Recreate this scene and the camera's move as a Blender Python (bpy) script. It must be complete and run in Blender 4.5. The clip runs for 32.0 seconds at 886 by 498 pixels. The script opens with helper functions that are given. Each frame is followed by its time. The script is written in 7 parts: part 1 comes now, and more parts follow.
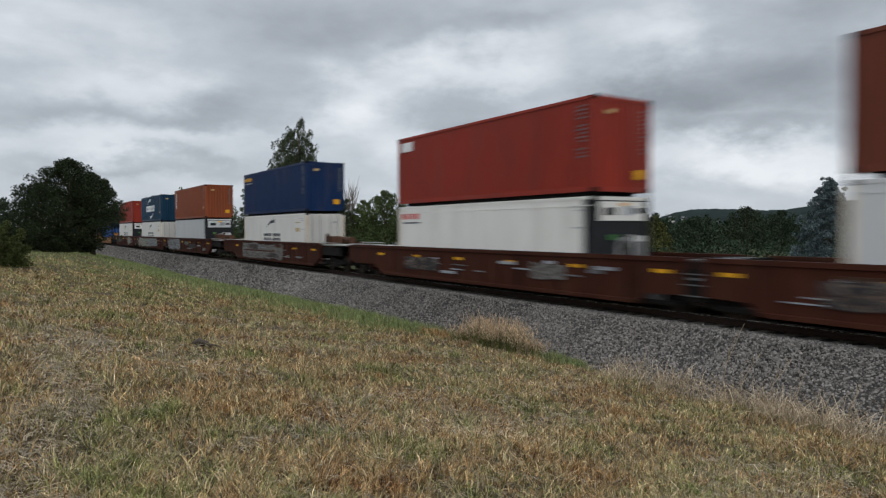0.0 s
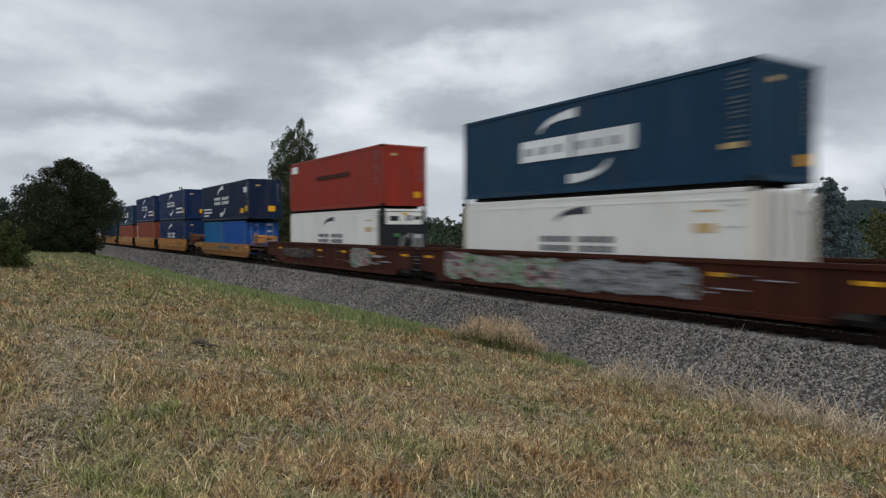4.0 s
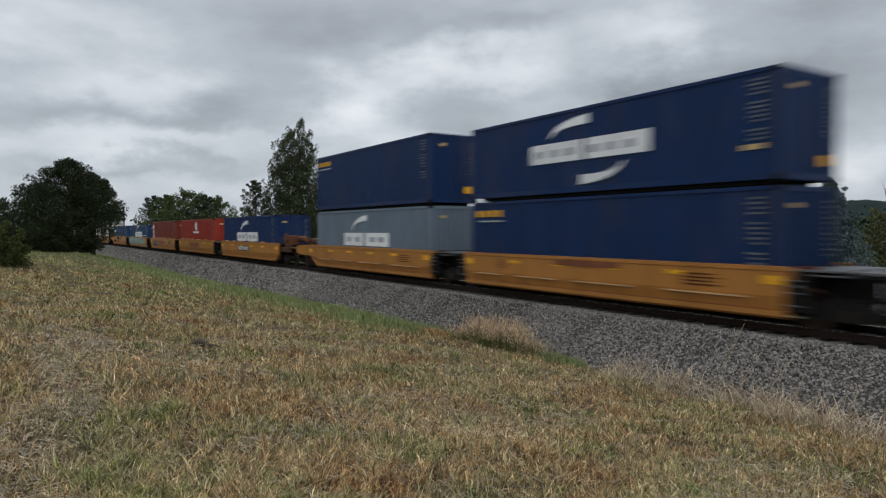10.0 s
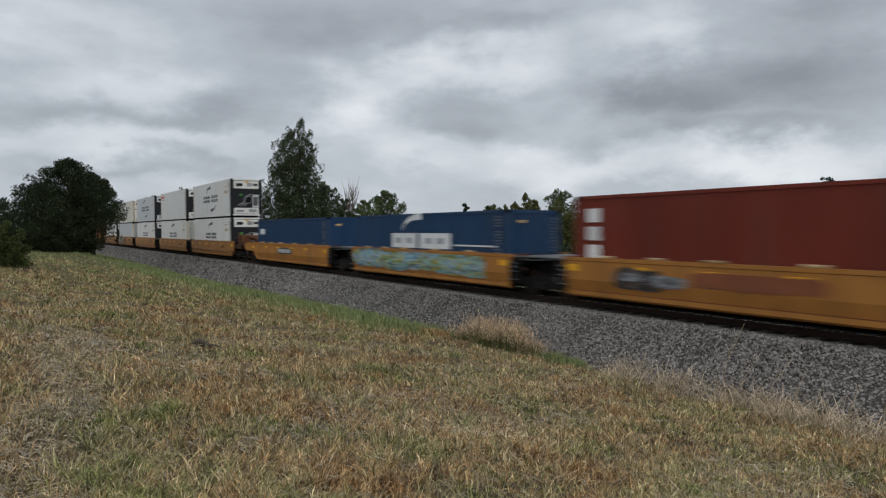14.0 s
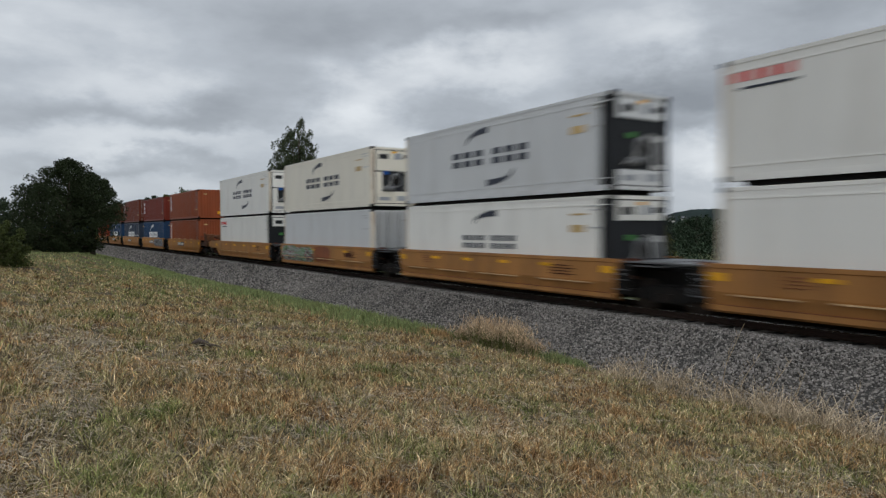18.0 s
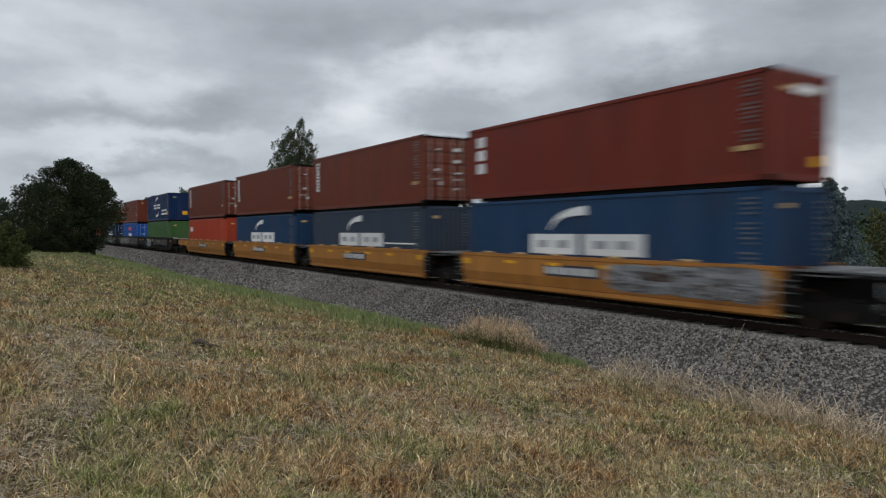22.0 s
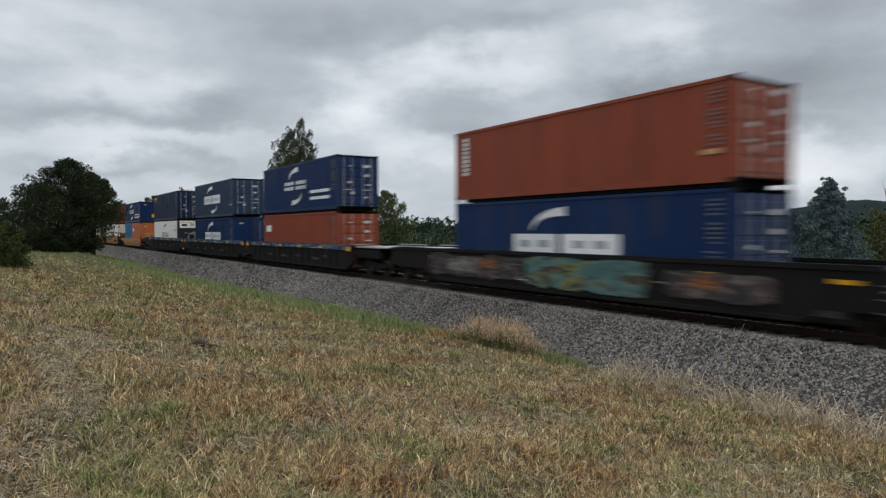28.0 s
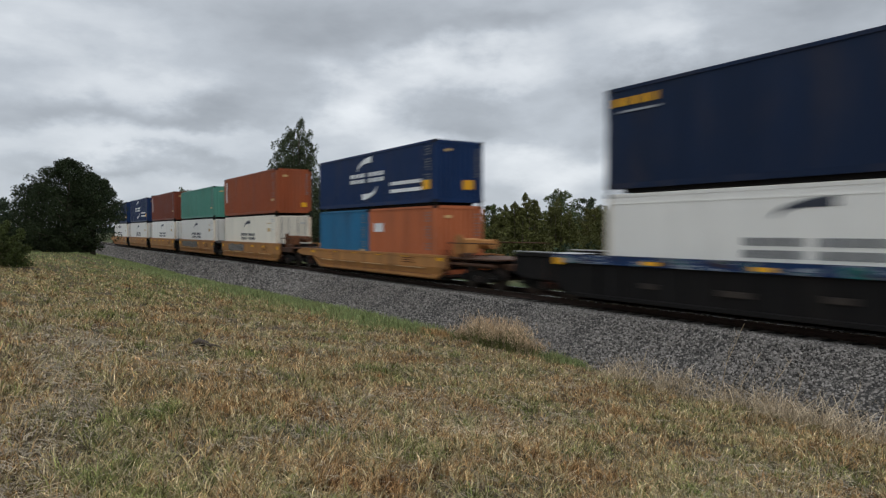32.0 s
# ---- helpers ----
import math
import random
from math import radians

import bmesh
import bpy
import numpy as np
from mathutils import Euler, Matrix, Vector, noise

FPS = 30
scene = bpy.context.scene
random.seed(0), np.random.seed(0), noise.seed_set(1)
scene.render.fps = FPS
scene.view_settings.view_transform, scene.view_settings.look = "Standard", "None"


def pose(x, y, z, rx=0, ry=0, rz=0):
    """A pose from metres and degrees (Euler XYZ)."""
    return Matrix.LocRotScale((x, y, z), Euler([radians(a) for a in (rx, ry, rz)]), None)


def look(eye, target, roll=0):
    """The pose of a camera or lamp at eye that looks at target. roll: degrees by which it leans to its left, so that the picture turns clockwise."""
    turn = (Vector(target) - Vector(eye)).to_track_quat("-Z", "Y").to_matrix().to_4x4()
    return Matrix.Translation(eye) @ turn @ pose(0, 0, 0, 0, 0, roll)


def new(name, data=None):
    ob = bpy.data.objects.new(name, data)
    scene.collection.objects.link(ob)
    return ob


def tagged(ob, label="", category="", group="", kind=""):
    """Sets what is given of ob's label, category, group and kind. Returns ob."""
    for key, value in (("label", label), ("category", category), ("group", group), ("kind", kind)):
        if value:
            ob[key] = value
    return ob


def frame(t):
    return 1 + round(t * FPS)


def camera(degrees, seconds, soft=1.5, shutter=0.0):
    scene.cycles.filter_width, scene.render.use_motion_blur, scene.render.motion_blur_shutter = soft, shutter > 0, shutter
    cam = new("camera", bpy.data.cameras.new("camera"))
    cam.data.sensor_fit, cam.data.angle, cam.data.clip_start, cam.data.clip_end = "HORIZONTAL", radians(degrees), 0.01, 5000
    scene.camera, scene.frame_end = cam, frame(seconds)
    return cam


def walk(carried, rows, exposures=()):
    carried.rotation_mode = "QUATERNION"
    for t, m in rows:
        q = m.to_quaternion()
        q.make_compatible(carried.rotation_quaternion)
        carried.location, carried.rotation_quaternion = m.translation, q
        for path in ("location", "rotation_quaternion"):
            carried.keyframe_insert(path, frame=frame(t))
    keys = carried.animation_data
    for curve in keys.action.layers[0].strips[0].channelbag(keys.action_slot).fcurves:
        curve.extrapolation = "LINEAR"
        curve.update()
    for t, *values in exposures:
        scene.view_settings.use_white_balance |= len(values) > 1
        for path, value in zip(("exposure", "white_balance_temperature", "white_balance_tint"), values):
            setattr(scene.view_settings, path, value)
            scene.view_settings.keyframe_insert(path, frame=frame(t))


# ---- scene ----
HC = 2.25                      # camera height above the rail heads
cam = camera(66.25, 32.0, soft=1.25, shutter=0.9)
TILT = radians(-1.636)
EYE = Vector((0.0, 0.0, HC))
AIM = EYE + Vector((0.0, math.cos(TILT), math.sin(TILT)))
walk(cam, [(0.0, look(EYE, AIM, -0.176)), (32.0, look(EYE, AIM, -0.176))],
     exposures=[(0.0, 0.0), (7.0, 0.0), (10.5, -0.05), (13.0, -0.11), (22.0, -0.11), (24.5, -0.02), (32.0, 0.0)])

# ---- world, sun, exposure ----
scene.view_settings.exposure = 0.0
SUN_AZ, SUN_EL = radians(150), radians(50)


# thin bright stretches and thick grey bases of the cloud cover: bearing, height, half width, half height (degrees), weight
CLOUD_GAPS = ((-32, 13.2, 4, 1.6, 0.30), (-28, 15.6, 7, 1.2, 0.18), (-24.5, 11, 6, 2.2, 0.34), (-26.5, 6.7, 11, 1.3, 0.30), (-6.5, 11, 4.5, 2.4, 0.42),
              (-2, 14.2, 3.5, 1.7, 0.36), (4, 12.9, 7, 2.0, 0.40), (-7.5, 8.6, 5, 1.8, 0.36), (-1, 6.8, 6, 1.4, 0.28), (17.5, 15.2, 5, 2.2, 0.30),
              (10, 15.4, 4, 1.4, 0.16), (8, 5, 7, 1.9, 0.44), (19, 5.2, 8, 1.3, 0.30), (27, 5, 7, 1.7, 0.44), (-20, 3.2, 16, 1.2, 0.16))
CLOUD_BASES = ((-8, 17.2, 15, 4.2, 0.34), (-14, 12.6, 6, 2.8, 0.20), (-27, 8.6, 13, 1.5, 0.28), (-17, 9.3, 6, 2.2, 0.22), (-24, 5.1, 10, 0.7, 0.20),
               (1, 10, 6, 1.9, 0.26), (6, 8.4, 6, 1.3, 0.20), (5.5, 16.2, 5, 1.2, 0.18), (26, 11, 13, 3.4, 0.50), (17, 10, 5.5, 2.6, 0.34), (23, 7.6, 10, 0.8, 0.26), (29, 16.5, 10, 2.6, 0.34))


def make_world():
    w = bpy.data.worlds.new("overcast_sky")
    scene.world = w
    w.use_nodes = True
    nt = w.node_tree
    nt.nodes.clear()
    N, L = nt.nodes.new, nt.links.new
    out, bg = N("ShaderNodeOutputWorld"), N("ShaderNodeBackground")
    tc, sep = N("ShaderNodeTexCoord"), N("ShaderNodeSeparateXYZ")
    L(tc.outputs["Generated"], sep.inputs[0])

    def m(op, a, b=None, clamp=False):
        n = N("ShaderNodeMath")
        n.operation, n.use_clamp = op, clamp
        for i, v in enumerate((a, b)):
            if v is None:
                continue
            if isinstance(v, (int, float)):
                n.inputs[i].default_value = v
            else:
                L(v, n.inputs[i])
        return n.outputs[0]

    up = m("MAXIMUM", sep.outputs[2], 0.0)

    def vec(op, a, b=None, c=None):
        n = N("ShaderNodeVectorMath")
        n.operation = op
        for i, v in enumerate((a, b, c)):
            if v is None:
                continue
            if isinstance(v, tuple):
                n.inputs[i].default_value = v
            else:
                L(v, n.inputs[i])
        return n.outputs["Value" if op == "LENGTH" else 0]

    def fractal(stretch, off, detail, rough):
        n = N("ShaderNodeTexNoise")
        L(vec("MULTIPLY_ADD", tc.outputs["Generated"], stretch, off), n.inputs["Vector"])
        n.inputs["Scale"].default_value, n.inputs["Detail"].default_value, n.inputs["Roughness"].default_value = 1.0, detail, rough
        return n.outputs

    # bearing and height over the horizon in degrees, their lines broken up so that cloud edges billow
    place = N("ShaderNodeCombineXYZ")
    L(m("MULTIPLY", m("ARCTAN2", sep.outputs[0], sep.outputs[1]), 57.3), place.inputs[0])
    L(m("MULTIPLY", m("ARCSINE", sep.outputs[2]), 57.3), place.inputs[1])
    warp = vec("MULTIPLY", vec("SUBTRACT", fractal((8.0, 8.0, 16.0), (3.0, 1.0, 8.0), 6.0, 0.56)["Color"], (0.5, 0.5, 0.5)), (12.0, 6.5, 0.0))
    at = vec("ADD", place.outputs[0], warp)
    total = m("ADD", m("MULTIPLY", fractal((7.0, 7.0, 18.0), (14.0, 3.0, 5.0), 7.0, 0.55)[0], 0.56), 0.22)
    for group, sign in ((CLOUD_GAPS, 1.0), (CLOUD_BASES, -1.0)):
        for az, el, wide, high, weight in group:
            near = N("ShaderNodeMapRange")
            near.interpolation_type = "SMOOTHSTEP"
            near.inputs[1].default_value, near.inputs[2].default_value, near.inputs[3].default_value, near.inputs[4].default_value = 0.15, 1.45, sign * weight * 0.78, 0.0
            L(vec("LENGTH", vec("MULTIPLY_ADD", at, (1 / wide, 1 / high, 0.0), (-az / wide, -el / high, 0.0))), near.inputs[0])
            total = m("ADD", total, near.outputs[0])
    ramp = N("ShaderNodeValToRGB")
    L(total, ramp.inputs[0])
    cr = ramp.color_ramp
    cr.elements[0].position, cr.elements[0].color = 0.0, (0.275, 0.302, 0.338, 1)
    cr.elements[1].position, cr.elements[1].color = 0.95, (0.80, 0.84, 0.88, 1)
    e = cr.elements.new(0.5)
    e.color = (0.508, 0.552, 0.606, 1)
    sky = N("ShaderNodeTexSky")
    sky.sky_type, sky.sun_disc = "NISHITA", False
    sky.sun_elevation, sky.sun_rotation = SUN_EL, SUN_AZ
    blue = N("ShaderNodeMix")
    blue.data_type, blue.blend_type = "RGBA", "ADD"
    blue.inputs["Factor"].default_value = 0.004
    L(ramp.outputs[0], blue.inputs["A"]), L(sky.outputs[0], blue.inputs["B"])
    # an overcast sky is about three times as bright overhead as at the horizon
    grow = m("ADD", m("MULTIPLY", m("MAXIMUM", m("SUBTRACT", up, 0.30), 0.0), 2.4), 1.0)
    L(blue.outputs["Result"], bg.inputs[0]), L(grow, bg.inputs[1])
    L(bg.outputs[0], out.inputs[0])


make_world()
sun = new("sun", bpy.data.lights.new("sun", "SUN"))
sun.data.energy, sun.data.angle, sun.data.color = 0.5, radians(25), (1.0, 0.97, 0.92)
sun.matrix_world = look((0, 0, 60), Vector((0, 0, 60)) - Vector((math.sin(SUN_AZ) * math.cos(SUN_EL), math.cos(SUN_AZ) * math.cos(SUN_EL), math.sin(SUN_EL))))

# ---- the track's line and the train's speed ----
PSI = radians(-31.978)
AX, AY = math.sin(PSI), math.cos(PSI)          # along the line, away from the train's way
NX, NY = math.cos(PSI), -math.sin(PSI)         # across it, away from the camera
DIST = 15.90
FX, FY = DIST * NX, DIST * NY
C2, C3 = -2.5567e-4, 0.9641e-6
UL = 150.0


def bow(u):
    a = np.clip(-np.asarray(u, float), 0, UL)
    rest = np.maximum(-np.asarray(u, float) - UL, 0)
    return C2 * a**2 + C3 * a**3 + rest * (2 * C2 * UL + 3 * C3 * UL**2)


def on_track(u, side=0.0):
    """Plan place at u metres along the line, side metres towards the camera."""
    o = bow(u) - side
    return FX - AX * u + NX * o, FY - AY * u + NY * o


def to_line(x, y):
    rx, ry = np.asarray(x) - FX, np.asarray(y) - FY
    u = -(rx * AX + ry * AY)
    return u, bow(u) - (rx * NX + ry * NY)


def run(t):
    """How far the train has gone after t seconds."""
    x = t / 16.0 - 1
    return 17.7031 * t - 0.8709 * (x * x - 1) + 1.1915 * (x**3 - x) - 0.3369 * (x**4 - x * x)


def unit_pose(u, half=6.2):
    xa, ya = on_track(u - half)
    xb, yb = on_track(u + half)
    return Matrix.Translation(((xa + xb) / 2, (ya + yb) / 2, 0)) @ Matrix.Rotation(math.atan2(yb - ya, xb - xa), 4, "Z")


def smooth(a, b, x):
    t = np.clip((x - a) / (b - a), 0, 1)
    return t * t * (3 - 2 * t)


def ground_z(x, y):
    """Height of the soil: a bank that falls from the camera to the ballast's toe, flat land beyond the line."""
    u, d = to_line(x, y)
    x, y = np.asarray(x, float), np.asarray(y, float)
    crest = 16.8 - 5.8 * smooth(-20, -66, u)
    near = -1.30 + 2.17 * np.clip((d - 3.4) / (crest - 3.4), 0, 1) + 0.02 * np.clip(d - crest, 0, 30)
    near = near - 0.42 * smooth(-20, -58, u)
    far = -1.25 + 0.25 * smooth(-6, -12, d)
    z = np.where(d > 0, near, far)
    bump = 0.035 * np.sin(x * 1.1 + 0.6 * y) * np.sin(y * 0.83 - 0.4 * x) + 0.025 * np.sin(x * 2.3 - 1.9 * y)
    z = z + bump * smooth(3.6, 6, np.abs(d))
    r = np.hypot(x, y)
    return z + 6.0 * smooth(300, 1400, r) * (d < 0) * 0.4

# ---- materials ----
def mat(name, base, rough=0.6, metal=0.0, var=0.25, scale=4.0, fine=60.0, bump=0.15, dirt=None, dirt_amt=0.0, streak=False, rnd=0.12, island=False, spec=0.25):
    """A surface with grain at two scales, stains, and a little difference from object to object."""
    m = bpy.data.materials.new(name)
    m.use_nodes = True
    nt = m.node_tree
    nt.nodes.clear()
    N, L = nt.nodes.new, nt.links.new
    out, b = N("ShaderNodeOutputMaterial"), N("ShaderNodeBsdfPrincipled")
    L(b.outputs[0], out.inputs[0])
    tc, oi = N("ShaderNodeTexCoord"), N("ShaderNodeObjectInfo")
    mp = N("ShaderNodeMapping")
    mp.inputs["Scale"].default_value = (1.0, 1.0, 0.22) if streak else (1, 1, 1)
    off = N("ShaderNodeVectorMath")
    off.operation = "ADD"
    cx = N("ShaderNodeCombineXYZ")
    mul = N("ShaderNodeMath")
    mul.operation = "MULTIPLY"
    mul.inputs[1].default_value = 37.0
    L(oi.outputs["Random"], mul.inputs[0]), L(mul.outputs[0], cx.inputs[0])
    L(tc.outputs["Object"], off.inputs[0]), L(cx.outputs[0], off.inputs[1])
    L(off.outputs[0], mp.inputs[0])
    n1, n2 = N("ShaderNodeTexNoise"), N("ShaderNodeTexNoise")
    n1.inputs["Scale"].default_value, n1.inputs["Detail"].default_value = scale, 5
    n2.inputs["Scale"].default_value, n2.inputs["Detail"].default_value = fine, 3
    L(mp.outputs[0], n1.inputs["Vector"]), L(off.outputs[0], n2.inputs["Vector"])

    def val(src, lo, hi, c0, c1):
        r = N("ShaderNodeMapRange")
        r.inputs[1].default_value, r.inputs[2].default_value, r.inputs[3].default_value, r.inputs[4].default_value = lo, hi, c0, c1
        L(src, r.inputs[0])
        return r.outputs[0]

    def times(a, c):
        k = N("ShaderNodeMath")
        k.operation = "MULTIPLY"
        L(a, k.inputs[0]), L(c, k.inputs[1])
        return k.outputs[0]

    f = times(val(n1.outputs[0], 0.3, 0.7, 1 - var, 1 + var), val(n2.outputs[0], 0.3, 0.7, 1 - var * 0.5, 1 + var * 0.5))
    seed = oi.outputs["Random"]
    if island:
        geo = N("ShaderNodeNewGeometry")
        seed = geo.outputs["Random Per Island"]
    f = times(f, val(seed, 0, 1, 1 - rnd, 1 + rnd))
    hsv = N("ShaderNodeHueSaturation")
    hsv.inputs["Color"].default_value = (*base, 1)
    L(f, hsv.inputs["Value"])
    col = hsv.outputs[0]
    if dirt:
        n3 = N("ShaderNodeTexNoise")
        n3.inputs["Scale"].default_value, n3.inputs["Detail"].default_value = scale * 0.8, 8
        n3.inputs["Roughness"].default_value = 0.65
        mp3 = N("ShaderNodeMapping")
        mp3.inputs["Location"].default_value = (11, 5, 3)
        mp3.inputs["Scale"].default_value = (1.2, 1.2, 0.3) if streak else (1, 1, 1)
        L(off.outputs[0], mp3.inputs[0]), L(mp3.outputs[0], n3.inputs["Vector"])
        mx = N("ShaderNodeMix")
        mx.data_type = "RGBA"
        L(val(n3.outputs[0], 0.50, 0.72, 0.0, dirt_amt), mx.inputs["Factor"])
        L(col, mx.inputs["A"])
        mx.inputs["B"].default_value = (*dirt, 1)
        col = mx.outputs["Result"]
    L(col, b.inputs["Base Color"])
    L(val(n1.outputs[0], 0.3, 0.7, max(rough - 0.1, 0.05), min(rough + 0.1, 1)), b.inputs["Roughness"])
    b.inputs["Metallic"].default_value = metal
    b.inputs["Specular IOR Level"].default_value = spec
    bp = N("ShaderNodeBump")
    bp.inputs["Strength"].default_value, bp.inputs["Distance"].default_value = bump, 0.02
    L(n2.outputs[0], bp.inputs["Height"]), L(bp.outputs[0], b.inputs["Normal"])
    return m


def land_mat(name, blades):
    """Dry summer grass: straw, rust-red and green patches over the plan."""
    m = bpy.data.materials.new(name)
    m.use_nodes = True
    nt = m.node_tree
    nt.nodes.clear()
    N, L = nt.nodes.new, nt.links.new
    out, b = N("ShaderNodeOutputMaterial"), N("ShaderNodeBsdfPrincipled")
    L(b.outputs[0], out.inputs[0])
    tc = N("ShaderNodeTexCoord")

    def nz(sc, det, loc):
        mp, n = N("ShaderNodeMapping"), N("ShaderNodeTexNoise")
        mp.inputs["Location"].default_value = loc
        mp.inputs["Scale"].default_value = (1, 1, 0.0)
        L(tc.outputs["Object"], mp.inputs[0]), L(mp.outputs[0], n.inputs["Vector"])
        n.inputs["Scale"].default_value, n.inputs["Detail"].default_value = sc, det
        return n.outputs[0]

    def step(src, lo, hi):
        r = N("ShaderNodeMapRange")
        r.inputs[1].default_value, r.inputs[2].default_value = lo, hi
        L(src, r.inputs[0])
        return r.outputs[0]

    def mixc(fac, a, c):
        mx = N("ShaderNodeMix")
        mx.data_type = "RGBA"
        if isinstance(fac, float):
            mx.inputs["Factor"].default_value = fac
        else:
            L(fac, mx.inputs["Factor"])
        for k, v in (("A", a), ("B", c)):
            if isinstance(v, tuple):
                mx.inputs[k].default_value = (*v, 1)
            else:
                L(v, mx.inputs[k])
        return mx.outputs["Result"]

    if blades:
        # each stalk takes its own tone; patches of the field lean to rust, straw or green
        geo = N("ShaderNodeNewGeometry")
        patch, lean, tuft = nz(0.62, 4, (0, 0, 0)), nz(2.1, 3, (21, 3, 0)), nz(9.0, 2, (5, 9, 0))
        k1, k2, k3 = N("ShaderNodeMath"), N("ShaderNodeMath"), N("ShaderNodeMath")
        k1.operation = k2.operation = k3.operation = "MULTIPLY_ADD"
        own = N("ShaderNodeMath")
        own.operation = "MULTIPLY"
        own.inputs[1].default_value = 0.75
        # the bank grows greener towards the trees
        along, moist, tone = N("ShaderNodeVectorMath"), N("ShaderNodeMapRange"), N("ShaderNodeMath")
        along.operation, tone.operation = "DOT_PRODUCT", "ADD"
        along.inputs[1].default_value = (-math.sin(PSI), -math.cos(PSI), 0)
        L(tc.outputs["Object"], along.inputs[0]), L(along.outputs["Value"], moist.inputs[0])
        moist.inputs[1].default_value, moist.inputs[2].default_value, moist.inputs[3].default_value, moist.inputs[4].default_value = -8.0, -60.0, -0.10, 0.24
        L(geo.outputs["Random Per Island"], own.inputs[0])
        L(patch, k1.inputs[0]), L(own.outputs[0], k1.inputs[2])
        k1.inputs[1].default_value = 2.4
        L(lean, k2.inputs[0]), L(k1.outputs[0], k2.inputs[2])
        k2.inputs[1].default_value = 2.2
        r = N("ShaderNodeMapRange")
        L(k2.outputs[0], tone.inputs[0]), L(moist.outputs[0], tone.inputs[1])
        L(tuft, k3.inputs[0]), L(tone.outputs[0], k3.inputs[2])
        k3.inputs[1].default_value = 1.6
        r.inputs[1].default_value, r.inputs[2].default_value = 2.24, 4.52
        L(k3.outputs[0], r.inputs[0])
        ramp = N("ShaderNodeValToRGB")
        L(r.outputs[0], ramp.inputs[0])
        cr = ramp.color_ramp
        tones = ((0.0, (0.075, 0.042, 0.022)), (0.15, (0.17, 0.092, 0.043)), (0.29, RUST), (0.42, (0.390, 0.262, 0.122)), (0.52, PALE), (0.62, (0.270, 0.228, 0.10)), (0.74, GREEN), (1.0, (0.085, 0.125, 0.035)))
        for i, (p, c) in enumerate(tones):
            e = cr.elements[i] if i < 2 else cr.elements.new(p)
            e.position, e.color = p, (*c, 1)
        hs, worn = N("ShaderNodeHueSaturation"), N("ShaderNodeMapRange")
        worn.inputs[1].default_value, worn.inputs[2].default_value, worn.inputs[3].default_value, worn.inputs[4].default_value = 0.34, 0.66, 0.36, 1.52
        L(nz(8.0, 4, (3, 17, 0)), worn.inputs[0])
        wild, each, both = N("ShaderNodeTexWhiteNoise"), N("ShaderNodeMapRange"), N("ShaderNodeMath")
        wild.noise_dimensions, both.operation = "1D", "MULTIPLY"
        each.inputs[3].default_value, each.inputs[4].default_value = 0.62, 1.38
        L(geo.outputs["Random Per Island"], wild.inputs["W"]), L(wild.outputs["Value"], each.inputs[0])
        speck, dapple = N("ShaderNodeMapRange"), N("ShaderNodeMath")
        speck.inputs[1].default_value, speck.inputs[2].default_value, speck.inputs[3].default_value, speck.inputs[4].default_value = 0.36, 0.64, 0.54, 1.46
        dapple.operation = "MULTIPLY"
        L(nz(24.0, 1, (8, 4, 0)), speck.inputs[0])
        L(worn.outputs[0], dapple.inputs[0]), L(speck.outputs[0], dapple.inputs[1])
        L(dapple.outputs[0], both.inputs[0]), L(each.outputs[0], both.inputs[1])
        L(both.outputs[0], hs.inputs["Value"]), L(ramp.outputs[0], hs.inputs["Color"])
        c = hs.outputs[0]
        b.inputs["Roughness"].default_value = 0.8
    else:
        c = mixc(step(nz(0.45, 4, (0, 0, 0)), 0.42, 0.62), (0.065, 0.042, 0.024), (0.095, 0.074, 0.042))
        c = mixc(step(nz(2.1, 4, (21, 3, 0)), 0.50, 0.66), c, (0.070, 0.068, 0.032))
        c = mixc(step(nz(14.0, 6, (2, 2, 0)), 0.35, 0.7), c, (0.055, 0.042, 0.028))
        # beyond the line lies green meadow
        dt = N("ShaderNodeVectorMath")
        dt.operation = "DOT_PRODUCT"
        dt.inputs[1].default_value = (math.cos(PSI), -math.sin(PSI), 0)
        L(tc.outputs["Object"], dt.inputs[0])
        meadow = mixc(step(nz(0.3, 5, (4, 4, 0)), 0.4, 0.65), (0.040, 0.055, 0.022), (0.085, 0.080, 0.040))
        c = mixc(step(dt.outputs["Value"], 20.0, 23.0), c, meadow)
        b.inputs["Roughness"].default_value = 0.95
        bp = N("ShaderNodeBump")
        bp.inputs["Strength"].default_value, bp.inputs["Distance"].default_value = 0.6, 0.05
        L(nz(22.0, 6, (0, 0, 0)), bp.inputs["Height"]), L(bp.outputs[0], b.inputs["Normal"])
    b.inputs["Specular IOR Level"].default_value = 0.08
    L(c, b.inputs["Base Color"])
    return m


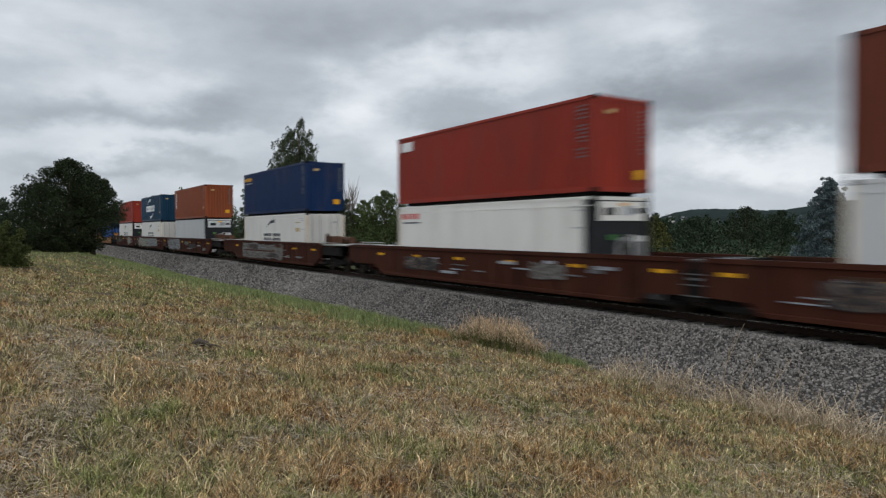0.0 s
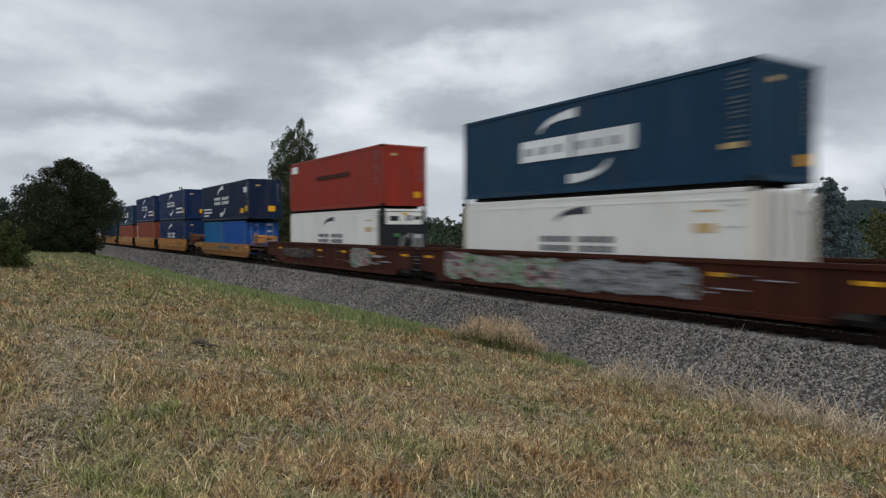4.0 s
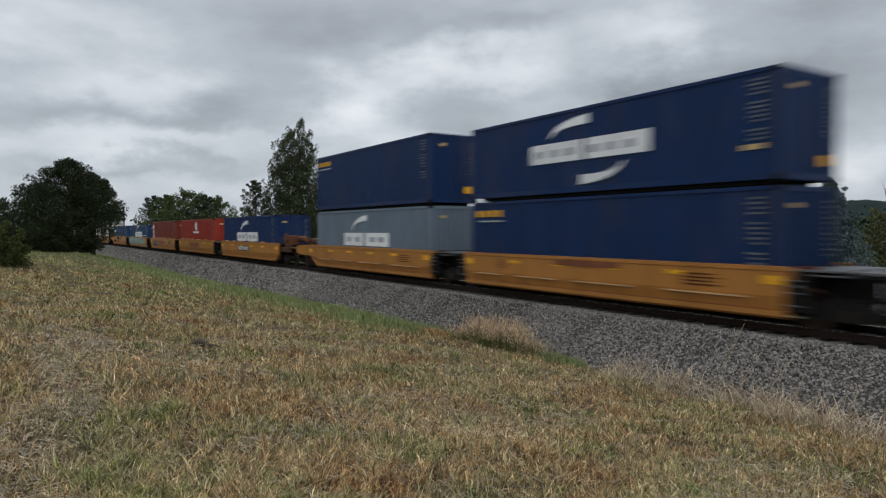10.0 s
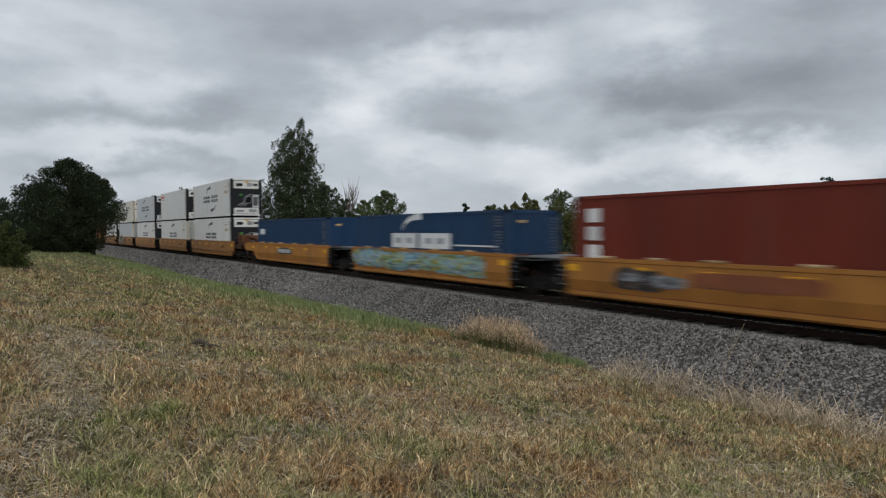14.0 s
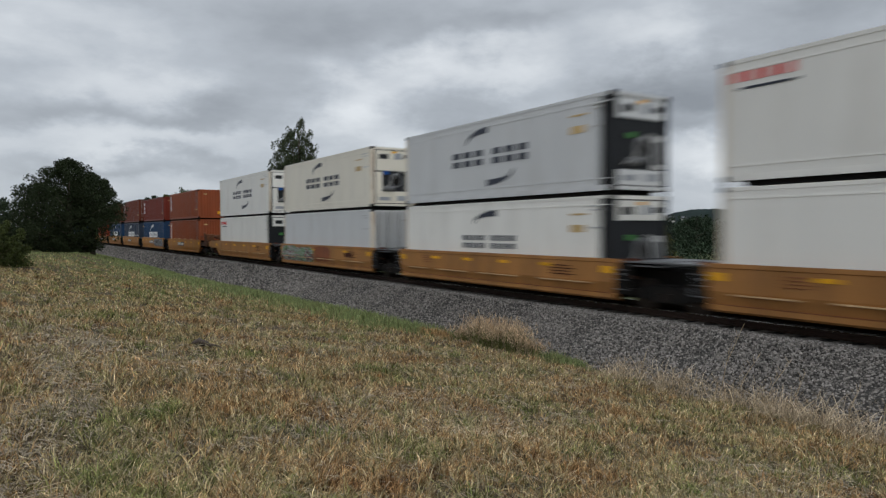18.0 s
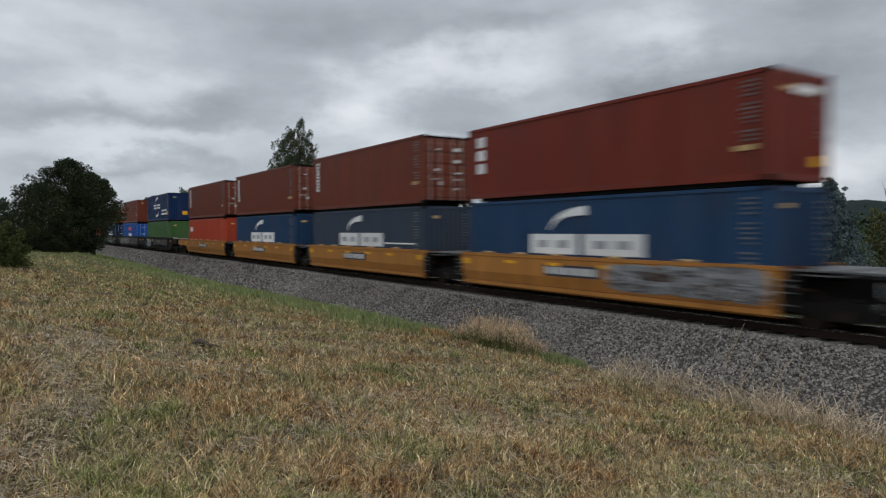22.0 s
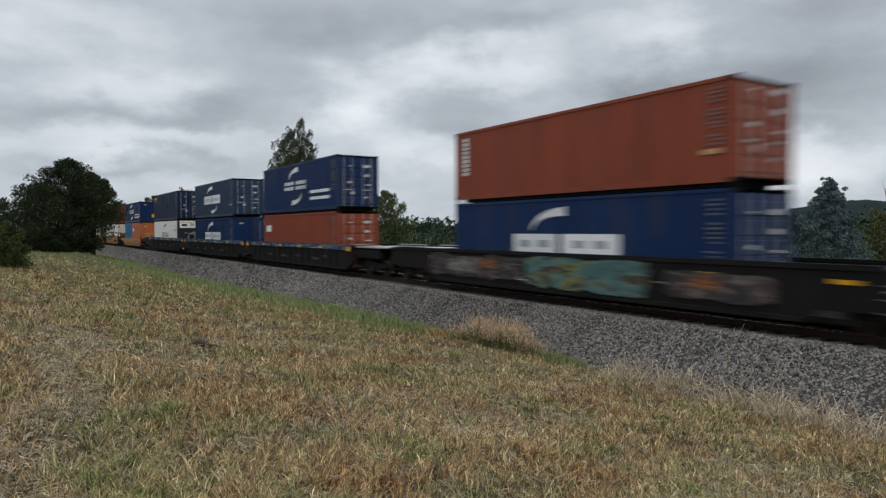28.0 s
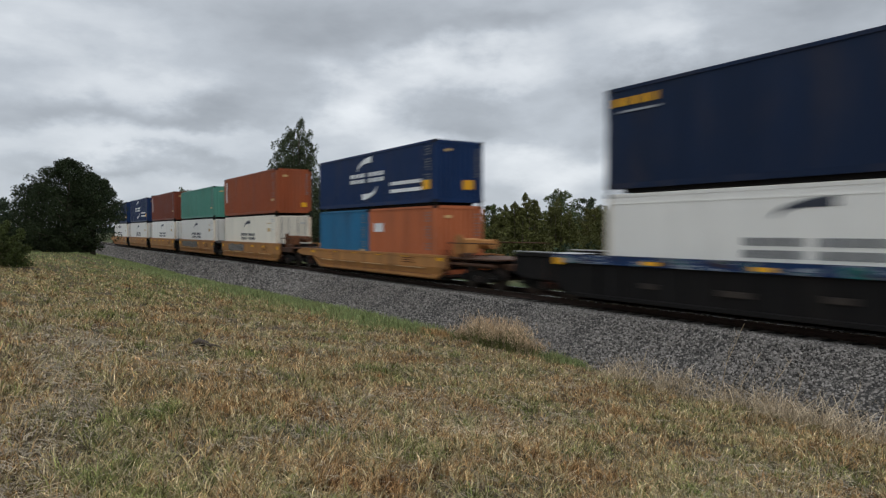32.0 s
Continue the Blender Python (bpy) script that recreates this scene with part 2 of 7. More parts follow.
STRAW, RUST, PALE, GREEN = (0.36, 0.27, 0.14), (0.360, 0.205, 0.088), (0.475, 0.385, 0.230), (0.205, 0.215, 0.072)
RUSTY = (0.12, 0.055, 0.03)
M = {}
PAINT = {
    "navy": (0.009, 0.027, 0.084), "darknavy": (0.010, 0.020, 0.048), "slate": (0.042, 0.056, 0.082), "dusk": (0.026, 0.046, 0.086), "teal": (0.012, 0.045, 0.085),
    "blue": (0.015, 0.055, 0.19), "brightblue": (0.012, 0.085, 0.33), "lightblue": (0.014, 0.125, 0.30), "paleblue": (0.026, 0.135, 0.25), "steel": (0.021, 0.054, 0.115),
    "grey": (0.15, 0.19, 0.23), "terracotta": (0.25, 0.060, 0.031), "orange": (0.265, 0.069, 0.028), "brown": (0.155, 0.040, 0.022),
    "darkred": (0.17, 0.032, 0.020), "red": (0.285, 0.036, 0.022), "orangered": (0.45, 0.065, 0.03), "green": (0.058, 0.125, 0.040),
    "seagreen": (0.090, 0.255, 0.195), "white": (0.80, 0.775, 0.715), "cream": (0.78, 0.725, 0.61), "palegrey": (0.63, 0.63, 0.62),
    "salmon": (0.42, 0.125, 0.052)}
for k, c in PAINT.items():
    light = k in ("white", "cream", "palegrey")
    M[k] = mat("paint_" + k, c, 0.42, 0, 0.04 if light else 0.16, 1.1, 45, 0.05, (0.30, 0.24, 0.17) if light else (0.10, 0.075, 0.06), 0.20 if light else 0.30, True, 0.05, spec=0.12)
M["rust_post"] = mat("rust_stained_post", (0.70, 0.62, 0.50), 0.6, 0, 0.15, 1.5, 40, 0.05, (0.42, 0.21, 0.09), 0.75, True)
M["marking"] = mat("white_marking", (0.78, 0.78, 0.76), 0.5, 0, 0.08, 3, 40, 0.02, (0.4, 0.38, 0.34), 0.3)
M["mark_worn"] = mat("worn_grey_marking", (0.33, 0.34, 0.36), 0.5, 0, 0.1, 3, 40, 0.02)
M["mark_faint"] = mat("faint_marking", (0.15, 0.15, 0.15), 0.5, 0, 0.2, 3, 40, 0.02)
M["mark_stain"] = mat("faded_tan_stencil", (0.036, 0.028, 0.022), 0.6, 0, 0.3, 5, 40, 0.02)
M["mark_green"] = mat("green_lid", (0.06, 0.20, 0.05), 0.5, 0, 0.1, 3, 40, 0.02)
M["mark_soft"] = mat("soft_grey_marking", (0.55, 0.54, 0.52), 0.5, 0, 0.1, 3, 40, 0.02)
M["wagon_stain_and_fold"] = mat("dark_red_stain_and_fold", (0.20, 0.065, 0.028), 0.6, 0, 0.3, 2, 40, 0.02)
M["mark_tan"] = mat("tan_marking", (0.52, 0.36, 0.16), 0.5, 0, 0.1, 3, 40, 0.02)
M["mark_dark"] = mat("dark_marking", (0.035, 0.04, 0.055), 0.5, 0, 0.1, 3, 40, 0.02)
M["mark_yellow"] = mat("yellow_marking", (0.78, 0.38, 0.012), 0.5, 0, 0.08, 3, 40, 0.02)
M["mark_red"] = mat("red_marking", (0.6, 0.04, 0.03), 0.5, 0, 0.08, 3, 40, 0.02)
M["wagon_yellow"] = mat("wagon_yellow", (0.40, 0.172, 0.042), 0.5, 0, 0.16, 1.2, 40, 0.06, (0.16, 0.07, 0.03), 0.55, True, 0.06, spec=0.12)
M["ledge_worn"] = mat("worn_ledge", (0.50, 0.34, 0.18), 0.6, 0, 0.2, 2.0, 40, 0.05, (0.20, 0.10, 0.05), 0.6)
M["wagon_orange"] = mat("wagon_orange", (0.37, 0.168, 0.050), 0.55, 0, 0.20, 1.2, 40, 0.06, (0.13, 0.07, 0.04), 0.75, True, 0.08)
M["wagon_brown"] = mat("wagon_brown", (0.056, 0.0165, 0.0095), 0.65, 0, 0.35, 1.3, 40, 0.08, (0.12, 0.055, 0.030), 0.45, True, 0.1, spec=0.1)
M["wagon_black"] = mat("wagon_black", (0.0115, 0.0105, 0.010), 0.7, 0, 0.3, 1.3, 40, 0.08, (0.036, 0.029, 0.024), 0.45, True, 0.1, spec=0.1)
M["wagon_blue"] = mat("wagon_blue", (0.03, 0.06, 0.15), 0.55, 0, 0.2, 1.5, 40, 0.06, (0.35, 0.36, 0.36), 0.5, True)
M["wagon_rust"] = mat("rusty_platform", (0.075, 0.034, 0.018), 0.7, 0.1, 0.3, 2, 40, 0.1, (0.03, 0.022, 0.018), 0.6)
M["brake_rust"] = mat("flaking_rusty_gear", (0.135, 0.052, 0.021), 0.75, 0.05, 0.35, 3, 40, 0.2, (0.05, 0.03, 0.02), 0.6)
M["underframe"] = mat("greasy_black_steel", (0.011, 0.010, 0.009), 0.8, 0.0, 0.3, 3, 50, 0.2, (0.030, 0.021, 0.016), 0.5, spec=0.12)
M["wheel"] = mat("wheel_steel", (0.05, 0.04, 0.035), 0.5, 0.8, 0.2, 4, 50, 0.1, RUSTY, 0.5)
M["machine"] = mat("dark_machinery", (0.018, 0.019, 0.021), 0.6, 0.1, 0.2, 4, 40, 0.1)
M["rail"] = mat("rusted_rail", (0.040, 0.024, 0.018), 0.8, 0.3, 0.25, 6, 80, 0.2)
M["railhead"] = mat("polished_rail_head", (0.55, 0.53, 0.50), 0.25, 1.0, 0.1, 8, 80, 0.02)
M["sleeper"] = mat("weathered_concrete", (0.13, 0.118, 0.105), 0.9, 0, 0.25, 3, 60, 0.3, (0.08, 0.06, 0.05), 0.8, spec=0.1)
M["grate"] = mat("galvanised_grating", (0.13, 0.13, 0.13), 0.6, 0.3, 0.2, 4, 60, 0.2)
M["rod"] = mat("galvanised_rod", (0.38, 0.37, 0.35), 0.5, 0.3, 0.2, 4, 60, 0.1)
M["stone"] = mat("basalt_ballast", (0.196, 0.178, 0.160), 0.85, 0, 0.3, 9, 60, 0.3, rnd=0.68, island=True)
# bed far darker than the stones: shade between them and under the train, as colour
M["ballast_bed_shaded"] = mat("ballast_fill_shaded", (0.040, 0.037, 0.034), 0.95, 0, 0.45, 14, 34, 0.9, (0.09, 0.085, 0.08), 0.5, spec=0.05)
M["bark"] = mat("bark", (0.085, 0.065, 0.05), 0.9, 0, 0.3, 6, 40, 0.5)
for k, c in {"leaf_dark": (0.024, 0.033, 0.014), "leaf_mid": (0.060, 0.080, 0.027), "leaf_poplar": (0.056, 0.070, 0.036),
             "leaf_light": (0.062, 0.080, 0.024), "leaf_spruce": (0.105, 0.135, 0.138), "leaf_yellow": (0.085, 0.082, 0.026), "leaf_far": (0.026, 0.040, 0.022), "leaf_shrub": (0.055, 0.068, 0.020), "leaf_juniper": (0.086, 0.088, 0.028)}.items():
    M[k] = mat(k, c, 0.7, 0, 0.25, 0.6, 6, 0.0, rnd=0.35, island=True, spec=0.08)
M["twig"] = mat("dry_twig", (0.13, 0.10, 0.075), 0.9, 0, 0.2, 5, 30, 0.1)
M["hill"] = mat("wooded_hill", (0.014, 0.022, 0.020), 0.95, 0, 0.35, 0.02, 0.12, 0.3, (0.030, 0.033, 0.028), 0.5, spec=0.02)
M["plaster"] = mat("pale_plaster", (0.62, 0.60, 0.56), 0.8, 0, 0.08, 1, 20, 0.05)
M["roof"] = mat("grey_roof", (0.12, 0.12, 0.13), 0.8, 0, 0.15, 2, 20, 0.1)
M["glass_dark"] = mat("window_glass", (0.02, 0.025, 0.03), 0.1, 0, 0.1, 2, 20, 0.0)
M["soil"] = land_mat("dry_grass_soil", False)
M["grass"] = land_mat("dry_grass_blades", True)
M["grass_green"] = mat("green_grass", (0.205, 0.245, 0.100), 0.75, 0, 0.2, 1.2, 20, 0.0, STRAW, 0.28, rnd=0.45, island=True, spec=0.08)
M["thatch"] = mat("grey_thatch", (0.30, 0.25, 0.185), 0.9, 0, 0.25, 1.5, 20, 0.0, (0.16, 0.12, 0.085), 0.4, rnd=0.6, island=True, spec=0.05)
M["seed_head"] = mat("orange_seed_heads", (0.53, 0.38, 0.235), 0.85, 0, 0.2, 3.0, 20, 0.0, (0.50, 0.42, 0.31), 0.6, rnd=0.5, island=True, spec=0.05)
M["tussock_green"] = mat("tussock_green", (0.125, 0.135, 0.045), 0.75, 0, 0.25, 2.0, 20, 0.0, (0.20, 0.17, 0.07), 0.5, rnd=0.5, island=True, spec=0.08)
M["grass_pale"] = mat("pale_seed_grass", (0.37, 0.285, 0.18), 0.8, 0, 0.2, 2.0, 20, 0.0, RUST, 0.45, rnd=0.6, island=True, spec=0.08)
M["wisp"] = mat("bleached_wisps", (0.49, 0.39, 0.265), 0.85, 0, 0.2, 2.0, 20, 0.0, (0.30, 0.22, 0.15), 0.4, rnd=0.5, island=True, spec=0.05)
M["clump_mix"] = mat("clump_grass", (0.40, 0.25, 0.12), 0.8, 0, 0.2, 3.0, 20, 0.0, (0.13, 0.15, 0.05), 0.4, rnd=0.6, island=True, spec=0.08)


def graffiti_mat(name, stops, scale, loc, under=(0.05, 0.028, 0.02)):
    """Sprayed paint: a few flat colours in flowing shapes."""
    m = bpy.data.materials.new(name)
    m.use_nodes = True
    nt = m.node_tree
    N, L = nt.nodes.new, nt.links.new
    b = nt.nodes["Principled BSDF"]
    tc, mp, n, r = N("ShaderNodeTexCoord"), N("ShaderNodeMapping"), N("ShaderNodeTexNoise"), N("ShaderNodeValToRGB")
    mp.inputs["Location"].default_value = loc
    mp.inputs["Scale"].default_value = (0.7, 1, 1.7)
    n.inputs["Scale"].default_value, n.inputs["Detail"].default_value, n.inputs["Distortion"].default_value = scale, 2.5, 1.6
    L(tc.outputs["Object"], mp.inputs[0]), L(mp.outputs[0], n.inputs["Vector"]), L(n.outputs[0], r.inputs[0])
    cr = r.color_ramp
    cr.interpolation = "CONSTANT"
    for i, (p, c) in enumerate(stops):
        e = cr.elements[i] if i < 2 else cr.elements.new(p)
        e.position, e.color = p, (*c, 1)
    wear, wr, mx = N("ShaderNodeTexNoise"), N("ShaderNodeMapRange"), N("ShaderNodeMix")
    wear.inputs["Scale"].default_value, wear.inputs["Detail"].default_value, wear.inputs["Roughness"].default_value = 3.0, 7, 0.7
    L(mp.outputs[0], wear.inputs["Vector"]), L(wear.outputs[0], wr.inputs[0])
    wr.inputs[1].default_value, wr.inputs[2].default_value = 0.50, 0.66
    mx.data_type = "RGBA"
    mx.inputs["B"].default_value = (*under, 1)
    L(wr.outputs[0], mx.inputs["Factor"]), L(r.outputs[0], mx.inputs["A"])
    L(mx.outputs["Result"], b.inputs["Base Color"])
    b.inputs["Specular IOR Level"].default_value = 0.12
    b.inputs["Roughness"].default_value = 0.65
    return m


M["chord_blue"] = graffiti_mat("scraped_blue_chord", [(0.0, (0.012, 0.030, 0.085)), (0.46, (0.015, 0.038, 0.105)), (0.54, (0.30, 0.33, 0.36)), (0.575, (0.02, 0.04, 0.09)), (0.61, (0.015, 0.12, 0.11)), (0.66, (0.20, 0.22, 0.24))], 1.5, (3, 2, 8))
M["spray_colour"] = graffiti_mat("spray_paint_bright", [(0.0, (0.16, 0.36, 0.46)), (0.40, (0.50, 0.52, 0.48)), (0.45, (0.06, 0.20, 0.38)), (0.49, (0.42, 0.44, 0.20)), (0.53, (0.20, 0.42, 0.45)), (0.58, (0.50, 0.36, 0.08)), (0.62, (0.10, 0.22, 0.06)), (0.68, (0.36, 0.46, 0.46))], 1.05, (0, 0, 0))
M["spray_silver"] = graffiti_mat("spray_paint_silver", [(0.0, (0.08, 0.08, 0.085)), (0.38, (0.24, 0.25, 0.255)), (0.46, (0.15, 0.155, 0.16)), (0.51, (0.33, 0.34, 0.34)), (0.57, (0.19, 0.20, 0.21)), (0.62, (0.07, 0.045, 0.035)), (0.66, (0.30, 0.30, 0.295))], 1.4, (6, 1, 3))
M["spray_grey"] = graffiti_mat("spray_paint_grey", [(0.0, (0.06, 0.055, 0.05)), (0.40, (0.19, 0.18, 0.165)), (0.47, (0.12, 0.115, 0.105)), (0.51, (0.22, 0.215, 0.20)), (0.57, (0.15, 0.13, 0.115)), (0.63, (0.30, 0.295, 0.275)), (0.68, (0.08, 0.055, 0.04))], 3.2, (4, 0, 2))
M["spray_teal"] = graffiti_mat("spray_paint_teal", [(0.0, (0.07, 0.14, 0.135)), (0.48, (0.10, 0.18, 0.17)), (0.56, (0.20, 0.19, 0.05)), (0.60, (0.06, 0.06, 0.06))], 0.9, (2, 1, 5))
M["spray_mixed"] = graffiti_mat("spray_paint_mixed", [(0.0, (0.30, 0.30, 0.28)), (0.42, (0.14, 0.24, 0.12)), (0.5, (0.36, 0.38, 0.36)), (0.57, (0.30, 0.06, 0.08)), (0.63, (0.10, 0.10, 0.11))], 1.7, (9, 1, 2))
M["spray_rust"] = graffiti_mat("spray_paint_rust", [(0.0, (0.16, 0.06, 0.03)), (0.5, (0.28, 0.11, 0.04)), (0.6, (0.06, 0.04, 0.03))], 1.6, (5, 3, 1))
M["spray_dark"] = graffiti_mat("spray_paint_dark", [(0.0, (0.035, 0.035, 0.037)), (0.52, (0.16, 0.11, 0.08)), (0.56, (0.05, 0.05, 0.05)), (0.62, (0.17, 0.14, 0.12))], 2.2, (1, 7, 2))


# ---- mesh tools ----
class MB:
    """Collects vertices and faces of one mesh."""

    def __init__(self):
        self.v, self.f = [], []

    def quad(self, *pts):
        n = len(self.v)
        self.v += [tuple(p) for p in pts]
        self.f.append(tuple(range(n, n + len(pts))))
        return self

    def box(self, x0, x1, y0, y1, z0, z1, c=0.0):
        """A box; c cuts its long edges."""
        n = len(self.v)
        if c <= 0:
            self.v += [(x, y, z) for x in (x0, x1) for y in (y0, y1) for z in (z0, z1)]
            self.f += [tuple(n + i for i in q) for q in ((0, 1, 3, 2), (4, 6, 7, 5), (0, 4, 5, 1), (2, 3, 7, 6), (0, 2, 6, 4), (1, 5, 7, 3))]
            return self
        ax = max(range(3), key=lambda i: (x1 - x0, y1 - y0, z1 - z0)[i])
        lo, hi = [(x0, x1), (y0, y1), (z0, z1)][ax]
        (a0, a1), (b0, b1) = [(x0, x1), (y0, y1), (z0, z1)][(ax + 1) % 3], [(x0, x1), (y0, y1), (z0, z1)][(ax + 2) % 3]
        ring = [(a0 + c, b0), (a1 - c, b0), (a1, b0 + c), (a1, b1 - c), (a1 - c, b1), (a0 + c, b1), (a0, b1 - c), (a0, b0 + c)]
        for e in (lo, hi):
            for a, b in ring:
                p = [0, 0, 0]
                p[ax], p[(ax + 1) % 3], p[(ax + 2) % 3] = e, a, b
                self.v.append(tuple(p))
        self.f += [(n + i, n + (i + 1) % 8, n + 8 + (i + 1) % 8, n + 8 + i) for i in range(8)]
        self.f += [tuple(n + i for i in reversed(range(8))), tuple(n + 8 + i for i in range(8))]
        return self

    def sweep(self, prof, x0, x1):
        """A closed profile of (y, z) drawn out along x."""
        n, k = len(self.v), len(prof)
        self.v += [(x, y, z) for x in (x0, x1) for y, z in prof]
        self.f += [(n + i, n + (i + 1) % k, n + k + (i + 1) % k, n + k + i) for i in range(k)]
        self.f += [tuple(n + i for i in reversed(range(k))), tuple(n + k + i for i in range(k))]
        return self

    def tube(self, pts, radii, sides=8):
        n0 = len(self.v)
        pts = [Vector(p) for p in pts]
        for i, (p, r) in enumerate(zip(pts, radii)):
            d = (pts[min(i + 1, len(pts) - 1)] - pts[max(i - 1, 0)]).normalized()
            a = d.orthogonal().normalized()
            b = d.cross(a)
            self.v += [tuple(p + r * (math.cos(q) * a + math.sin(q) * b)) for q in (2 * math.pi * j / sides for j in range(sides))]
        for i in range(len(pts) - 1):
            o = n0 + i * sides
            self.f += [(o + j, o + (j + 1) % sides, o + sides + (j + 1) % sides, o + sides + j) for j in range(sides)]
        self.f += [tuple(n0 + j for j in reversed(range(sides))), tuple(n0 + (len(pts) - 1) * sides + j for j in range(sides))]
        return self

    def mesh(self, name, material, flat=True):
        me = bpy.data.meshes.new(name)
        me.from_pydata(self.v, [], self.f)
        me.materials.append(material)
        if not flat:
            me.polygons.foreach_set("use_smooth", [True] * len(me.polygons))
        me.update()
        return me


def part(name, me, parent, label="", place=None):
    ob = new(name, me)
    ob.parent = parent
    if place is not None:
        ob.matrix_basis = place
    if label:
        tagged(ob, label)
    return ob


def big_mesh(name, verts, faces, material, smooth_shade=False):
    """A mesh out of numpy arrays; faces is an (n, k) array."""
    me = bpy.data.meshes.new(name)
    verts, faces = np.asarray(verts, np.float32), np.asarray(faces, np.int32)
    me.vertices.add(len(verts))
    me.vertices.foreach_set("co", verts.ravel())
    k = faces.shape[1]
    me.loops.add(faces.size)
    me.loops.foreach_set("vertex_index", faces.ravel())
    me.polygons.add(len(faces))
    me.polygons.foreach_set("loop_start", np.arange(0, faces.size, k, dtype=np.int32))
    me.polygons.foreach_set("use_smooth", np.full(len(faces), smooth_shade))
    me.materials.append(material)
    me.update(calc_edges=True)
    me.validate()
    return me


CACHE = {}


def cached(key, make):
    if key not in CACHE:
        CACHE[key] = make()
    return CACHE[key]


# ---- ground, track, hills ----
def steps(*runs):
    """Places along an axis: runs of (from, to, step)."""
    out = []
    for a, b, s in runs:
        out += list(np.arange(a, b - 1e-6, s))
    return np.array(out + [runs[-1][1]])


def grid_faces(nu, nv):
    i = np.arange(nu - 1)[:, None] * nv + np.arange(nv - 1)[None, :]
    i = i.ravel()
    return np.stack([i, i + nv, i + nv + 1, i + 1], 1)


def build_ground():
    us = steps((-3500, -900, 200), (-900, -260, 40), (-260, -110, 6), (-110, 12, 0.9), (12, 60, 4), (60, 700, 40), (700, 3500, 200))
    ds = steps((-3500, -700, 200), (-700, -120, 30), (-120, -14, 5), (-14, -3, 0.8), (-3, 26, 0.45), (26, 80, 5), (80, 700, 40), (700, 3500, 200))
    U, D = np.meshgrid(us, ds, indexing="ij")
    x, y = on_track(U, D)
    z = ground_z(x, y)
    me = big_mesh("ground", np.stack([x, y, z], -1).reshape(-1, 3), grid_faces(len(us), len(ds)), M["soil"], True)
    tagged(new("ground", me), "dry summer grassland with straw, rust and green patches", "ground", kind="structure")


def build_ballast():
    us = steps((-760, -120, 8), (-120, 12, 1.0), (12, 640, 8))
    ds = np.array([-4.6, -3.4, -1.9, -1.0, 0.0, 1.0, 1.75, 2.4, 3.0, 3.6, 4.2, 4.8, 6.0])
    zs = np.array([-1.55, -1.0, -0.26, -0.23, -0.24, -0.215, -0.235, -0.54, -0.79, -1.04, -1.28, -1.52, -2.0])
    U, D = np.meshgrid(us, ds, indexing="ij")
    x, y = on_track(U, D)
    z = np.broadcast_to(zs, U.shape) + 0.02 * np.sin(U * 1.7) * (np.abs(D) > 1.5)
    me = big_mesh("ballast", np.stack([x, y, z], -1).reshape(-1, 3), grid_faces(len(us), len(ds)), M["ballast_bed_shaded"], True)
    bed = tagged(new("ballast", me), "bed of crushed stone, darkened for shade between the stones", "ballast", kind="structure")
    rng = np.random.default_rng(5)
    # loose stones, nearest stretch
    octa = np.array([(1, 0, 0), (0, 1, 0), (-1, 0, 0), (0, -1, 0), (0, 0, 1), (0, 0, -1)], float)
    tri = np.array([(0, 1, 4), (1, 2, 4), (2, 3, 4), (3, 0, 4), (1, 0, 5), (2, 1, 5), (3, 2, 5), (0, 3, 5)])
    n1, n2 = 82000, 22000
    u = np.concatenate([rng.uniform(-34, 2, 60000), rng.uniform(-17, 2, n1 - 60000), -34 - 90 * rng.random(n2) ** 1.6])
    d = np.concatenate([rng.uniform(1.12, 4.9, n1), rng.uniform(1.12, 5.4, n2)])
    size = np.concatenate([rng.uniform(0.016, 0.038, n1), rng.uniform(0.038, 0.070, n2)])
    size = size * (1 + 0.08 * smooth(-16, -9, u))
    toe = 4.15 + 0.75 * smooth(-28, -60, u) + 0.35 * np.sin(u * 0.23) + 0.25 * np.sin(u * 0.71 + 1)
    keep = d < toe + rng.normal(0, 0.18, len(u))
    u, d, size = u[keep], d[keep], size[keep]
    x, y = on_track(u, d)
    z = np.interp(d, ds, zs) + size * 0.25
    z = np.maximum(z, ground_z(x, y) + size * 0.2)
    ang = rng.uniform(0, 6.283, (len(u), 3))
    ca, sa = np.cos(ang), np.sin(ang)
    sc = size[:, None] * rng.uniform(0.6, 1.25, (len(u), 3))
    V = (octa[None] + rng.uniform(-0.38, 0.38, (len(u), 6, 3))) * sc[:, None, :]
    X = V[..., 0] * ca[:, None, 0] - V[..., 1] * sa[:, None, 0]
    Y = V[..., 0] * sa[:, None, 0] + V[..., 1] * ca[:, None, 0]
    Z = V[..., 2]
    Y, Z = Y * ca[:, None, 1] - Z * sa[:, None, 1], Y * sa[:, None, 1] + Z * ca[:, None, 1]
    V = np.stack([X + x[:, None], Y + y[:, None], Z + z[:, None]], -1).reshape(-1, 3)
    F = (tri[None] + 6 * np.arange(len(u))[:, None, None]).reshape(-1, 3)
    st = new("ballast_stones", big_mesh("ballast_stones", V, F, M["stone"]))
    tagged(st, "loose dark grey and pale crushed stones on the ballast slope", "gravel", kind="stuff")
    return bed


